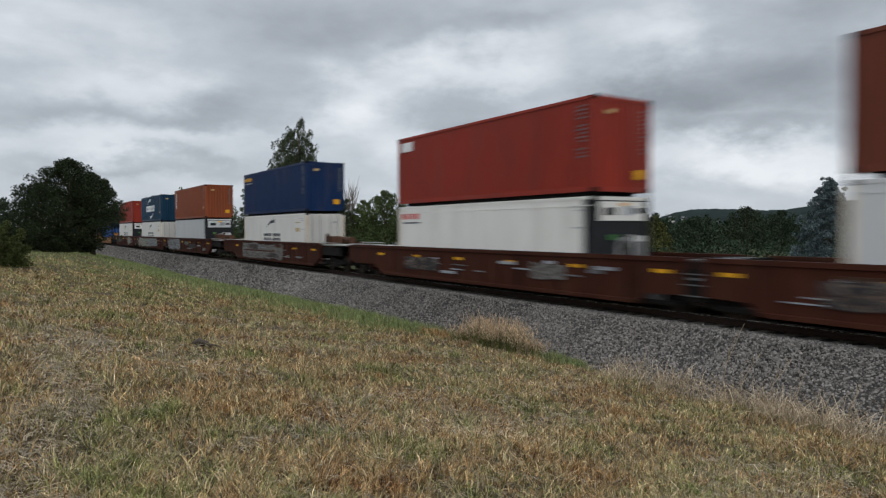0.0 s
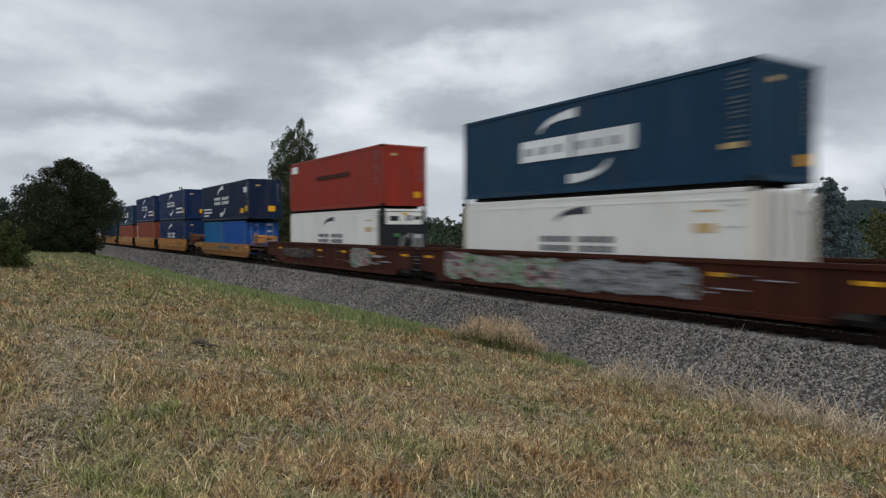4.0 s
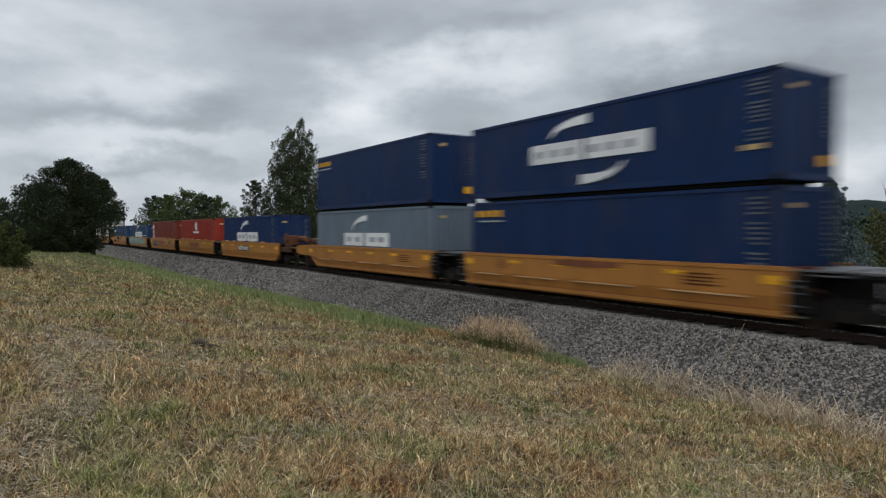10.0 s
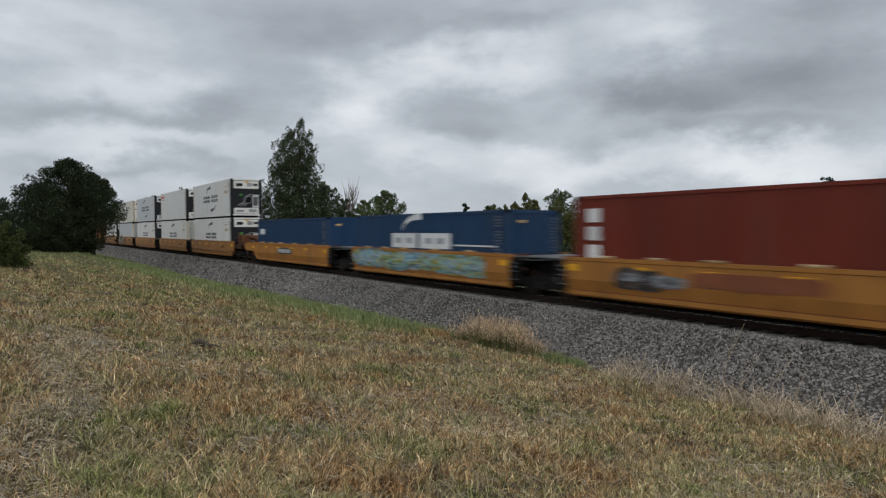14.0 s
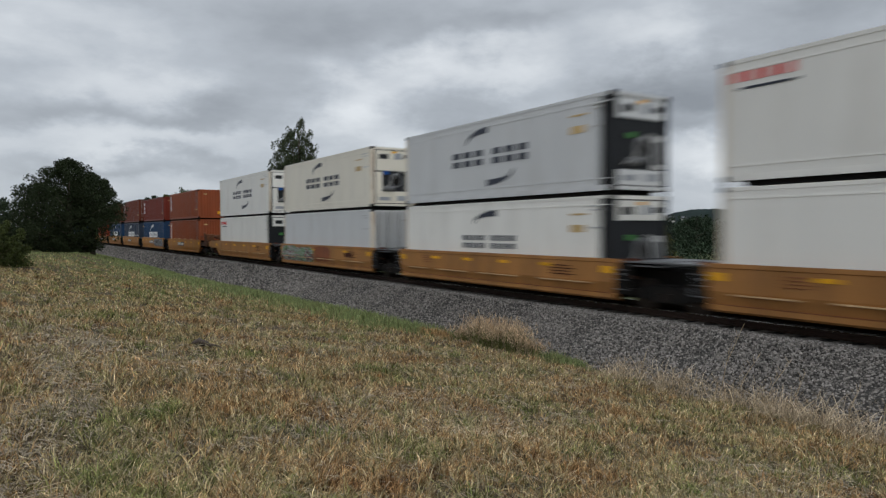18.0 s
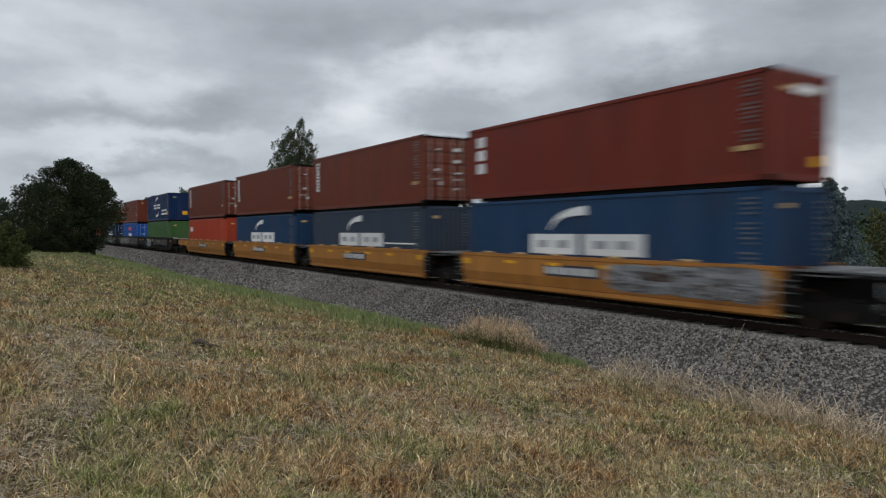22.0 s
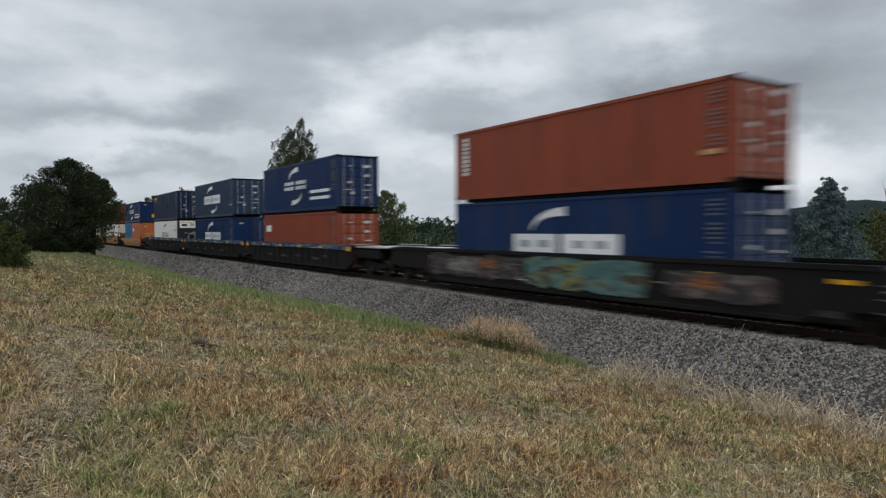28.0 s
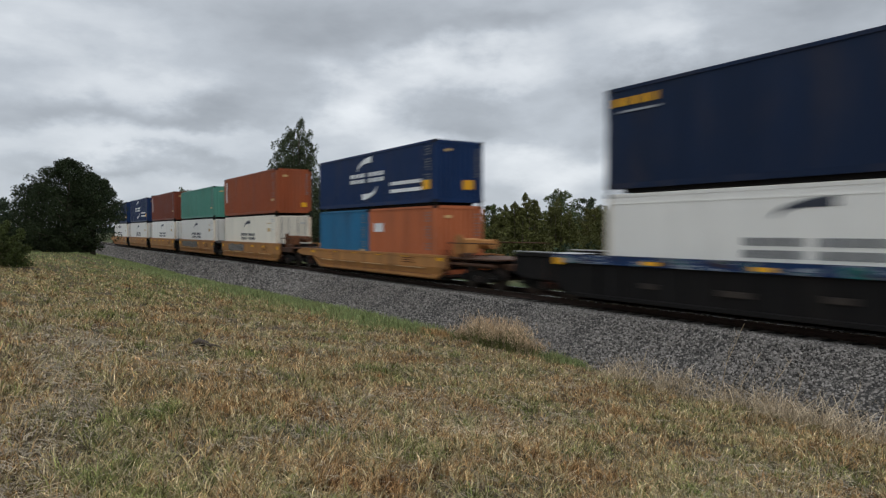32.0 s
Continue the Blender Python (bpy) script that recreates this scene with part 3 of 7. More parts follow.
def build_track():
    us = steps((-760, -160, 10), (-160, 20, 3), (20, 640, 10))
    prof = [(-0.075, -0.172), (0.075, -0.172), (0.075, -0.155), (0.012, -0.13), (0.012, -0.045), (0.036, -0.03), (0.036, -0.004), (-0.036, -0.004), (-0.036, -0.03), (-0.012, -0.045), (-0.012, -0.13), (-0.075, -0.155)]
    for side in (0.7525, -0.7525):
        P = np.array(prof)
        V = []
        for u in us:
            x, y = on_track(u, side + P[:, 0])
            V.append(np.stack([x, y, P[:, 1]], 1))
        k = len(prof)
        i = (np.arange(len(us) - 1)[:, None] * k + np.arange(k)[None]).ravel()
        j = (np.arange(len(us) - 1)[:, None] * k + (np.arange(k)[None] + 1) % k).ravel()
        rail = new("rail", big_mesh("rail", np.concatenate(V), np.stack([i, j, j + k, i + k], 1), M["rail"]))
        tagged(rail, "rusted steel rail with a polished running surface", "rail", "rails of the track", "structure")
        H = []
        for u in us:
            x, y = on_track(u, side + np.array([-0.034, 0.034]))
            H.append(np.stack([x, y, np.zeros(2)], 1))
            H.append(np.stack([x, y, np.full(2, -0.003)], 1))
        V = np.concatenate(H)
        i = np.arange(len(us) - 1) * 4
        F = np.concatenate([np.stack([i + a, i + b, i + b + 4, i + a + 4], 1) for a, b in ((0, 1), (1, 3), (3, 2), (2, 0))])
        part("running_surface", big_mesh("running_surface", V, F, M["railhead"]), rail, "polished bright steel running surface")
    tie = MB().sweep([(-1.30, -0.40), (1.30, -0.40), (1.30, -0.20), (1.27, -0.18), (-1.27, -0.18), (-1.30, -0.20)], -0.13, 0.13)
    me = tie.mesh("sleeper", M["sleeper"])
    holder = tagged(new("sleepers"), "row of weathered concrete sleepers bedded in ballast", "sleepers", kind="structure")
    rnd = random.Random(4)
    near = [-165 + 0.6 * i for i in range(292)]
    for u in near:
        x, y = on_track(u)
        x2, y2 = on_track(u + 0.1)
        part("sleeper", me, holder, place=Matrix.Translation((x, y, rnd.uniform(-0.01, 0.004))) @ Matrix.Rotation(math.atan2(y2 - y, x2 - x) + rnd.uniform(-0.01, 0.01), 4, "Z"))
    base = np.array(tie.v)
    V, F, n = [], [], 0
    for u in list(np.arange(-760, -166, 0.6)) + list(np.arange(near[-1] + 0.6, 640, 0.6)):
        x, y = on_track(u)
        x2, y2 = on_track(u + 0.1)
        a = math.atan2(y2 - y, x2 - x)
        V.append(np.stack([x + base[:, 0] * math.cos(a) - base[:, 1] * math.sin(a), y + base[:, 0] * math.sin(a) + base[:, 1] * math.cos(a), base[:, 2]], 1))
        F += [(n + i, n + (i + 1) % 6, n + 6 + (i + 1) % 6, n + 6 + i) for i in range(6)]
        n += 12
    ob = part("more_sleepers", big_mesh("more_sleepers", np.concatenate(V), F, M["sleeper"]), holder)
    tagged(ob, kind="stuff")


def polar(px_dir, dist):
    """Plan place at a bearing (degrees right of the view's middle) and a distance."""
    return dist * math.sin(radians(px_dir)), dist * math.cos(radians(px_dir))


def build_hills():
    """Wooded hills along the horizon: three ridges, each with its back slope."""
    for k, (dist, depth, spec) in enumerate(((2300, 500, 0.0), (1500, 350, 1.3), (900, 200, 2.1))):
        b = np.arange(-85, 86, 0.15)
        top = []
        for a in b:
            n = noise.fractal((a * 0.09 + 3 * k, 2.0 * k, 0.5), 1.0, 2.0, 5) * 0.5 + 0.1 * noise.noise((a * 1.9, k, 7))
            if k == 0:
                h = 60 + 16 * n + 34 * math.exp(-((a - 31.5) / 4.0) ** 2) + 12 * math.exp(-((a - 21) / 3.0) ** 2) + 3.0 * noise.noise((a * 5.0, 1.5, 2))
            elif k == 1:
                h = 36 + 22 * n + 12 * math.exp(-((a - 35) / 7.0) ** 2)
            else:
                h = 15 + 9 * n
            top.append(h * (0.20 + 0.68 * float(smooth(14, 20, a))))
        top = np.array(top)
        V = []
        for r, f in ((dist - depth, 0.0), (dist - depth * 0.5, 0.62), (dist, 1.0), (dist + depth, 0.2)):
            V.append(np.stack([r * np.sin(np.radians(b)), r * np.cos(np.radians(b)), top * f - 2.0 * (f == 0)], 1))
        n = len(b)
        V = np.concatenate(V)
        F = np.concatenate([np.stack([np.arange(n - 1) + i * n, np.arange(n - 1) + 1 + i * n, np.arange(n - 1) + 1 + (i + 1) * n, np.arange(n - 1) + (i + 1) * n], 1) for i in range(3)])
        ob = new("hill", big_mesh("hill", V, F, M["hill"], True))
        tagged(ob, "low dark wooded hills along the horizon", "hills", kind="structure")


# ---- grass ----
def lying(x, y, r, rng, material, name, label):
    """Bent straws that lie on the turf."""
    n = len(x)
    a, turn, l = rng.uniform(0, 6.283, n), rng.normal(0, 0.2, n), rng.uniform(0.05, 0.22, n)
    w = (0.0016 + 0.00034 * r) * rng.uniform(0.7, 1.5, n)
    lift = rng.uniform(0.010, 0.05, n)
    px, py = x.copy(), y.copy()
    V = np.empty((n, 8, 3), np.float32)
    for i in range(4):
        z = ground_z(px, py) + lift * (1.0, 1.35, 1.25, 0.5)[i] + 0.012
        ww = w * (1.0, 1.0, 0.9, 0.4)[i] / 2
        V[:, 2 * i] = np.stack([px - np.sin(a) * ww, py + np.cos(a) * ww, z - ww * 0.5], 1)
        V[:, 2 * i + 1] = np.stack([px + np.sin(a) * ww, py - np.cos(a) * ww, z + ww * 0.5], 1)
        px, py, a = px + np.cos(a) * l / 3, py + np.sin(a) * l / 3, a + turn
    o = 8 * np.arange(n)[:, None]
    F = np.concatenate([o + np.array([[2 * i, 2 * i + 1, 2 * i + 3, 2 * i + 2]]) for i in range(3)], 0)
    ob = new(name, big_mesh(name, V.reshape(-1, 3), F, material))
    return tagged(ob, label, "straw", kind="stuff")


def arcs(x, y, rng, material, name, label):
    """Stalks that rise and bow over."""
    n = len(x)
    a, l, bend = rng.uniform(0, 6.283, n), rng.uniform(0.2, 0.75, n), rng.uniform(0.15, 0.75, n)
    wa = rng.uniform(0, 6.283, n)
    up = rng.uniform(0.1, 0.5, n)
    px, py, pz = x.copy(), y.copy(), ground_z(x, y) - 0.01
    V = np.empty((n, 10, 3), np.float32)
    for i in range(5):
        w = 0.0056 * (1.0, 0.95, 0.9, 0.8, 0.35)[i]
        V[:, 2 * i] = np.stack([px - np.cos(wa) * w, py - np.sin(wa) * w, pz], 1)
        V[:, 2 * i + 1] = np.stack([px + np.cos(wa) * w, py + np.sin(wa) * w, pz], 1)
        px, py, pz = px + np.sin(up) * np.cos(a) * l / 4, py + np.sin(up) * np.sin(a) * l / 4, pz + np.cos(up) * l / 4
        up = up + bend
    o = 10 * np.arange(n)[:, None]
    F = np.concatenate([o + np.array([[2 * i, 2 * i + 1, 2 * i + 3, 2 * i + 2]]) for i in range(4)], 0)
    ob = new(name, big_mesh(name, V.reshape(-1, 3), F, material))
    return tagged(ob, label, "grass", kind="stuff")


def blades(x, y, h, w, lean, rng, material, name, label, fan=None, lift=0.0):
    n = len(x)
    z = ground_z(x, y) + lift
    a = rng.uniform(0, 6.283, n)
    tilt = np.abs(rng.normal(0, lean, n))
    dx, dy = np.cos(a) * tilt * h, np.sin(a) * tilt * h
    if fan is not None:
        dx, dy = dx + fan[0] * h, dy + fan[1] * h
    b = rng.uniform(0, 6.283, n)
    wx, wy = np.cos(b) * w / 2, np.sin(b) * w / 2
    h = h / np.sqrt(1 + 0.7 * tilt**2)
    V = np.empty((n, 5, 3), np.float32)
    V[:, 0] = np.stack([x - wx, y - wy, z - 0.01], 1)
    V[:, 1] = np.stack([x + wx, y + wy, z - 0.01], 1)
    V[:, 2] = np.stack([x + wx * 0.8 + dx * 0.4, y + wy * 0.8 + dy * 0.4, z + h * 0.6], 1)
    V[:, 3] = np.stack([x - wx * 0.8 + dx * 0.4, y - wy * 0.8 + dy * 0.4, z + h * 0.6], 1)
    V[:, 4] = np.stack([x + dx, y + dy, z + h], 1)
    o = 5 * np.arange(n)[:, None]
    F = np.concatenate([o + np.array([[0, 1, 2]]), o + np.array([[0, 2, 3]]), o + np.array([[3, 2, 4]])], 0)
    ob = new(name, big_mesh(name, V.reshape(-1, 3), F, material))
    return tagged(ob, label, "grass", kind="stuff")


def lump(x, y, s):
    return 0.5 + 0.5 * np.sin(x * s + 1.3 * np.sin(y * s * 0.7)) * np.sin(y * s * 1.1 + 1.7 * np.sin(x * s * 0.6 + 2))


def build_grass():
    rng = np.random.default_rng(11)

    def sector(n, r0, r1, power=0.92):
        r = r0 * (r1 / r0) ** (rng.random(n) ** power)
        th = np.radians(rng.uniform(-43, 43, n))
        return r * np.sin(th), r * np.cos(th), r

    # turf on the bank: small clumps whose blades fan out, denser close to the tripod, coarser away from it
    cx, cy, cr = sector(29000, 2.3, 46)
    u, d = to_line(cx, cy)
    toe = 4.25 + 0.75 * smooth(-28, -60, u) + 0.35 * np.sin(u * 0.23) + 0.25 * np.sin(u * 0.71 + 1)
    cover = lump(cx, cy, 1.9) * 0.35 + lump(cx + 9, cy, 4.3) * 0.35 + lump(cx - 4, cy + 3, 8.7) * 0.3
    strip = np.exp(-((cx + 2.3 + 0.46 * (cy - 3.6) + 0.12 * np.sin(cy * 1.7)) / 0.34) ** 2) * (cy > 2.5) * (cy < 13)
    dens = np.clip(cover * 1.9 - 0.25, 0.25, 1) * (1 - 0.72 * strip)
    keep = (d > toe + rng.normal(0, 0.15, len(cx))) & (rng.random(len(cx)) < dens)
    cx, cy, cr = cx[keep], cy[keep], cr[keep]
    per = 18
    lean = np.repeat(rng.normal(0, 0.45, (2, len(cx))), per, 1)
    size = np.repeat(rng.uniform(0.45, 1.35, len(cx)) * (1 + 0.016 * cr), per)
    reach = np.repeat(0.028 + 0.0042 * cr, per)
    x, y, r = (np.repeat(v, per) for v in (cx, cy, cr))
    ox, oy = rng.normal(0, 1, (2, len(x))) * reach
    h = 0.075 * size * rng.uniform(0.3, 1.35, len(x))
    w = (0.0038 + 0.00060 * r) * rng.uniform(0.6, 1.5, len(x))
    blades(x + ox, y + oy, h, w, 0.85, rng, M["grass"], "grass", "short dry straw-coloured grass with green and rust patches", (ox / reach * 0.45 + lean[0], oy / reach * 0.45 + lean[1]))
    # single tufts that stand out of the turf, their blades fanning outwards
    cx, cy, cr = sector(15000, 2.3, 30)
    u, d = to_line(cx, cy)
    k = (d > 4.9) & (rng.random(len(cx)) < 0.25 + 0.75 * lump(cx + 2, cy - 1, 1.4))
    cx, cy, cr = cx[k], cy[k], cr[k]
    per = 13
    size = np.repeat(rng.uniform(0.5, 1.25, len(cx)) ** 1.6 * (1 + 0.012 * cr), per)
    lean = np.repeat(rng.normal(0, 0.35, (2, len(cx))), per, 1)
    x, y, r = (np.repeat(v, per) for v in (cx, cy, cr))
    ox, oy = rng.normal(0, 0.045, (2, len(x))) * size
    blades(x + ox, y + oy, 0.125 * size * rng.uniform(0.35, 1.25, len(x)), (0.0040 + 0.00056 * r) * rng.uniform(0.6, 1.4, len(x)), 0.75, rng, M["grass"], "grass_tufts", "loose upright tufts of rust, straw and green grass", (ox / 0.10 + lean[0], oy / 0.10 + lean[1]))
    # long bent straws lying criss-cross over the turf
    x, y, r = sector(64000, 2.3, 20)
    u, d = to_line(x, y)
    k = (d > 4.8) & (rng.random(len(x)) < 0.22 + 0.9 * (lump(x + 3, y + 1, 0.8) > 0.55))
    lying(x[k], y[k], r[k], rng, M["thatch"], "lying_straw", "long grey-blond straws lying criss-cross on the turf")
    # a worn strip where the straw lies flat, and a small heap of bleached straw
    n = 3400
    y = rng.uniform(2.6, 11, n)
    x = -2.3 - 0.46 * (y - 3.6) - 0.12 * np.sin(y * 1.7) + rng.normal(0, 0.24, n)
    lying(x, y, np.hypot(x, y), rng, M["thatch"], "worn_strip", "flattened grey straw along a worn strip in the turf")
    x, y = 0.45 + rng.normal(0, 0.34, 420), 7.1 + rng.normal(0, 0.16, 420)
    lying(x, y, np.hypot(x, y), rng, M["wisp"], "straw_heap", "small heap of bleached straw lying on the turf")
    # the same turf round and behind the tripod
    n = 20000
    r = 22 * np.sqrt(rng.random(n))
    th = np.radians(rng.uniform(40, 320, n))
    x, y = r * np.sin(th), r * np.cos(th)
    inner = rng.random(1500)
    x, y = np.concatenate([x, 2.4 * np.sin(inner * 6.283) * inner[::-1]]), np.concatenate([y, 2.4 * np.cos(inner * 6.283) * inner[::-1]])
    u, d = to_line(x, y)
    k = (d > 4.9) & (np.hypot(x, y) > 0.35)
    x, y = x[k], y[k]
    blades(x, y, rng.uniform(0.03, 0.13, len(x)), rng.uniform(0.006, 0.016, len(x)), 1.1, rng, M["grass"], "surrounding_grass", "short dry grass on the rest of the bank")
    # coarser turf on the far end of the bank
    x, y, r = sector(60000, 42, 125)
    u, d = to_line(x, y)
    k = (d > 4.6) & (u > -125)
    x, y, r = x[k], y[k], r[k]
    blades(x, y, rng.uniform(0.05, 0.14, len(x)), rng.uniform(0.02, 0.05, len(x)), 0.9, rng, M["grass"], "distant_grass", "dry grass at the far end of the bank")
    # straw lying on the turf
    x, y, r = sector(62000, 2.3, 26)
    u, d = to_line(x, y)
    cover = lump(x, y, 1.9) * 0.35 + lump(x + 9, y, 4.3) * 0.35 + lump(x - 4, y + 3, 8.7) * 0.3
    k = (rng.random(len(x)) < 1.15 - 1.5 * cover) & (d > 4.6)
    x, y, r = x[k], y[k], r[k]
    half = rng.random(len(x)) < 0.55
    blades(x[half], y[half], rng.uniform(0.02, 0.07, half.sum()), 0.003 + 0.0005 * r[half], 3.6, rng, M["thatch"], "thatch", "grey matted dead grass between the tufts")
    x, y, r = x[~half], y[~half], r[~half]
    blades(x, y, rng.uniform(0.025, 0.085, len(x)), 0.003 + 0.0005 * r, 3.2, rng, M["grass_pale"], "straw", "pale dry stalks lying loose in the grass")
    # moist green strip at the ballast's toe
    n = 84000
    u = rng.uniform(-112, -17.5, n)
    d = 4.1 + 0.75 * smooth(-28, -60, u) + np.abs(rng.normal(0, 1.7, n)) + 0.2 * np.sin(u * 0.4) - 0.25 * np.sin(u * 0.23)
    x, y = on_track(u, d)
    k = rng.random(n) < 0.25 + 0.75 * lump(x, y, 0.9)
    x, y = x[k], y[k]
    blades(x, y, rng.uniform(0.10, 0.36, len(x)), 0.010 + 0.0005 * np.hypot(x, y), 0.5, rng, M["grass_green"], "green_grass", "fresh green grass in the ditch beside the ballast")
    # greener turf towards the trees
    n = 34000
    u = -22 - 80 * rng.random(n) ** 1.1
    d = rng.uniform(5, 15, n)
    x, y = on_track(u, d)
    k = rng.random(n) < 0.25 + 0.75 * lump(x, y, 0.5) * smooth(-20, -45, u)
    x, y = x[k], y[k]
    blades(x, y, rng.uniform(0.05, 0.16, len(x)), 0.006 + 0.0004 * np.hypot(x, y), 0.8, rng, M["grass_green"], "green_turf", "thin green grass among the dry turf")
    # tall seed grass along the toe, near stretch
    n = 13000
    u = rng.uniform(-15.5, 3, n)
    d = 3.6 + np.abs(rng.normal(0, 1.0, n))
    x, y = on_track(u, d)
    k = rng.random(n) < lump(x, y, 1.6) ** 2.0 * (0.25 + 0.65 * smooth(-13, -8, u))
    x, y = x[k], y[k]
    blades(x, y, rng.uniform(0.12, 0.70, len(x)) * rng.uniform(0.5, 1, len(x)), np.full(len(x), 0.006), 0.75, rng, M["grass_pale"], "seed_grass", "tall pale seed grass at the foot of the ballast")
    # bleached wisps bent over the lowest stones
    n = 13000
    u = rng.uniform(-11.5, 3, n)
    d = 3.3 + np.abs(rng.normal(0, 0.95, n))
    x, y = on_track(u, d)
    k = rng.random(n) < lump(x + 7, y, 2.1) ** 1.3
    x, y = x[k], y[k]
    arcs(x, y, rng, M["wisp"], "bleached_wisps", "bleached grass wisps bent over the ballast's foot")
    # the big tussock: a green foot and pale seed heads; smaller ones beside it
    cnt = 6500
    stool = rng.integers(0, 9, cnt)
    cu = np.array([-17.0, -16.6, -16.2, -15.8, -15.3, -14.9, -14.5, -14.2, -15.6])[stool] + rng.normal(0, 0.16, cnt)
    cd = np.array([4.5, 4.2, 4.4, 4.15, 4.35, 4.2, 4.4, 4.25, 4.5])[stool] + rng.normal(0, 0.13, cnt)
    grow = np.array([0.50, 0.80, 0.92, 1.02, 0.84, 1.02, 0.80, 0.50, 0.74])[stool] * rng.uniform(0.75, 1.1, cnt)
    x, y = on_track(cu, cd)
    green = rng.random(cnt) < 0.62
    g = green
    ob = blades(x[g], y[g], 0.66 * grow[g] * rng.uniform(0.5, 1.1, g.sum()), np.full(g.sum(), 0.018), 0.60, rng, M["tussock_green"], "tussock_leaves", "dark green leaves at the foot of a big tussock by the ballast")
    tagged(ob, category="tussock")
    g = ~green
    ob = blades(x[g], y[g], 0.98 * grow[g] * rng.uniform(0.6, 1.08, g.sum()), np.full(g.sum(), 0.006), 0.42, rng, M["grass_pale"], "tussock_stalks", "pale upright stalks of the big tussock by the ballast")
    tagged(ob, category="tussock")
    ob = blades(x[g] + rng.normal(0, 0.20, g.sum()), y[g] + rng.normal(0, 0.20, g.sum()), 0.13 * rng.uniform(0.6, 1.4, g.sum()), np.full(g.sum(), 0.016), 1.3, rng, M["seed_head"], "seed_heads", "feathery orange-blond seed heads over the big tussock", None, 0.80 * grow[g] * rng.uniform(0.40, 1.12, g.sum()))
    tagged(ob, category="tussock")
    for cu, cd, wide, tall, cnt, mt in ((-17.9, 5.0, 0.7, 0.34, 1500, "clump_mix"), (-21.6, 5.3, 0.5, 0.45, 1500, "grass_green"), (-12.9, 4.2, 0.8, 0.32, 1600, "grass_green")):
        u = cu + rng.normal(0, wide * 0.42, cnt)
        d = cd + rng.normal(0, min(wide * 0.25, 0.4), cnt)
        x, y = on_track(u, d)
        f = (np.exp(-(((u - cu) / wide) ** 2)) * 0.45 + 0.55) * (0.75 + 0.25 * np.sin(u * 5.3) * np.sin(u * 2.1 + 1))
        ob = blades(x, y, tall * f * rng.uniform(0.55, 1.15, cnt), np.full(cnt, 0.019), 0.55, rng, M[mt], "grass_tussock", "bushy tussock of dry grass with seed heads by the ballast")
        tagged(ob, category="tussock")


def build_weeds():
    """Single tall stalks by the ballast, a piece of dead wood and dry stalks in the turf."""
    rnd = random.Random(8)
    for i, (u, d, hh, lean) in enumerate(((-9.3, 4.1, 1.55, 0.33), (-9.0, 4.0, 1.0, 0.5), (-8.4, 4.0, 1.0, 0.55), (-7.9, 3.9, 0.85, 0.3), (-6.3, 4.1, 0.95, 0.25), (-5.6, 4.3, 0.8, 0.2), (-11.3, 4.1, 0.7, 0.2), (-6.9, 4.0, 0.8, 0.35))):
        x, y = on_track(u + 0.8, d)
        ob = tagged(new("weed_stalk"), "tall thin dry weed stalk leaning over the ballast", "weed", "tall dry weeds")
        ob.matrix_basis = Matrix.Translation((x, y, float(ground_z(x, y)) - 0.02))
        part("stem", MB().tube([(0, 0, 0), (lean * hh * 0.3, 0.02, hh * 0.5), (lean * hh, 0.05, hh)], [0.007, 0.006, 0.003], 5).mesh("stem", M["grass_pale"], False), ob)
        for j in range(7):
            f = 0.45 + 0.08 * j
            p = Vector((lean * hh * f * f, 0.03, hh * f))
            a = rnd.uniform(0, 6.28)
            part("side_twig", MB().tube([p, p + Vector((math.cos(a) * 0.07, math.sin(a) * 0.07, 0.12))], [0.004, 0.002], 4).mesh("side_twig", M["grass_pale"], False), ob)
    x, y = on_track(-11.59, 13.34)
    ob = tagged(new("dead_wood"), "dark broken piece of dead wood lying in the grass", "dead wood")
    ob.matrix_basis = Matrix.Translation((x, y, float(ground_z(x, y)) + 0.05)) @ Matrix.Rotation(-0.2, 4, "Z")
    part("bark", MB().tube([(-0.16, 0, 0), (-0.05, 0.02, 0.05), (0.08, 0.0, 0.03), (0.2, -0.03, -0.02)], [0.05, 0.07, 0.05, 0.02], 8).mesh("bark", M["bark"], False), ob)
    part("branch", MB().tube([(0.1, 0, 0.03), (0.3, -0.02, 0.0), (0.42, -0.05, -0.03)], [0.018, 0.014, 0.008], 6).mesh("branch", M["twig"], False), ob)
    for k in range(16):
        x = rnd.uniform(-2.35, -1.3)
        y = rnd.uniform(2.9, 3.9)
        a, l = rnd.uniform(-0.5, 1.3), rnd.uniform(0.12, 0.36)
        ob = tagged(new("dry_stalk"), "thick pale dry stalk lying on the turf", "stalk", "dry stalks on the turf")
        ob.matrix_basis = Matrix.Translation((x, y, float(ground_z(x, y)) + 0.035)) @ Matrix.Rotation(a, 4, "Z")
        part("stem", MB().tube([(-l / 2, 0, 0), (0, 0.01, 0.02), (l / 2, 0, rnd.uniform(-0.01, 0.05))], [0.0045, 0.004, 0.002], 5).mesh("stem", M["grass_pale"], False), ob)


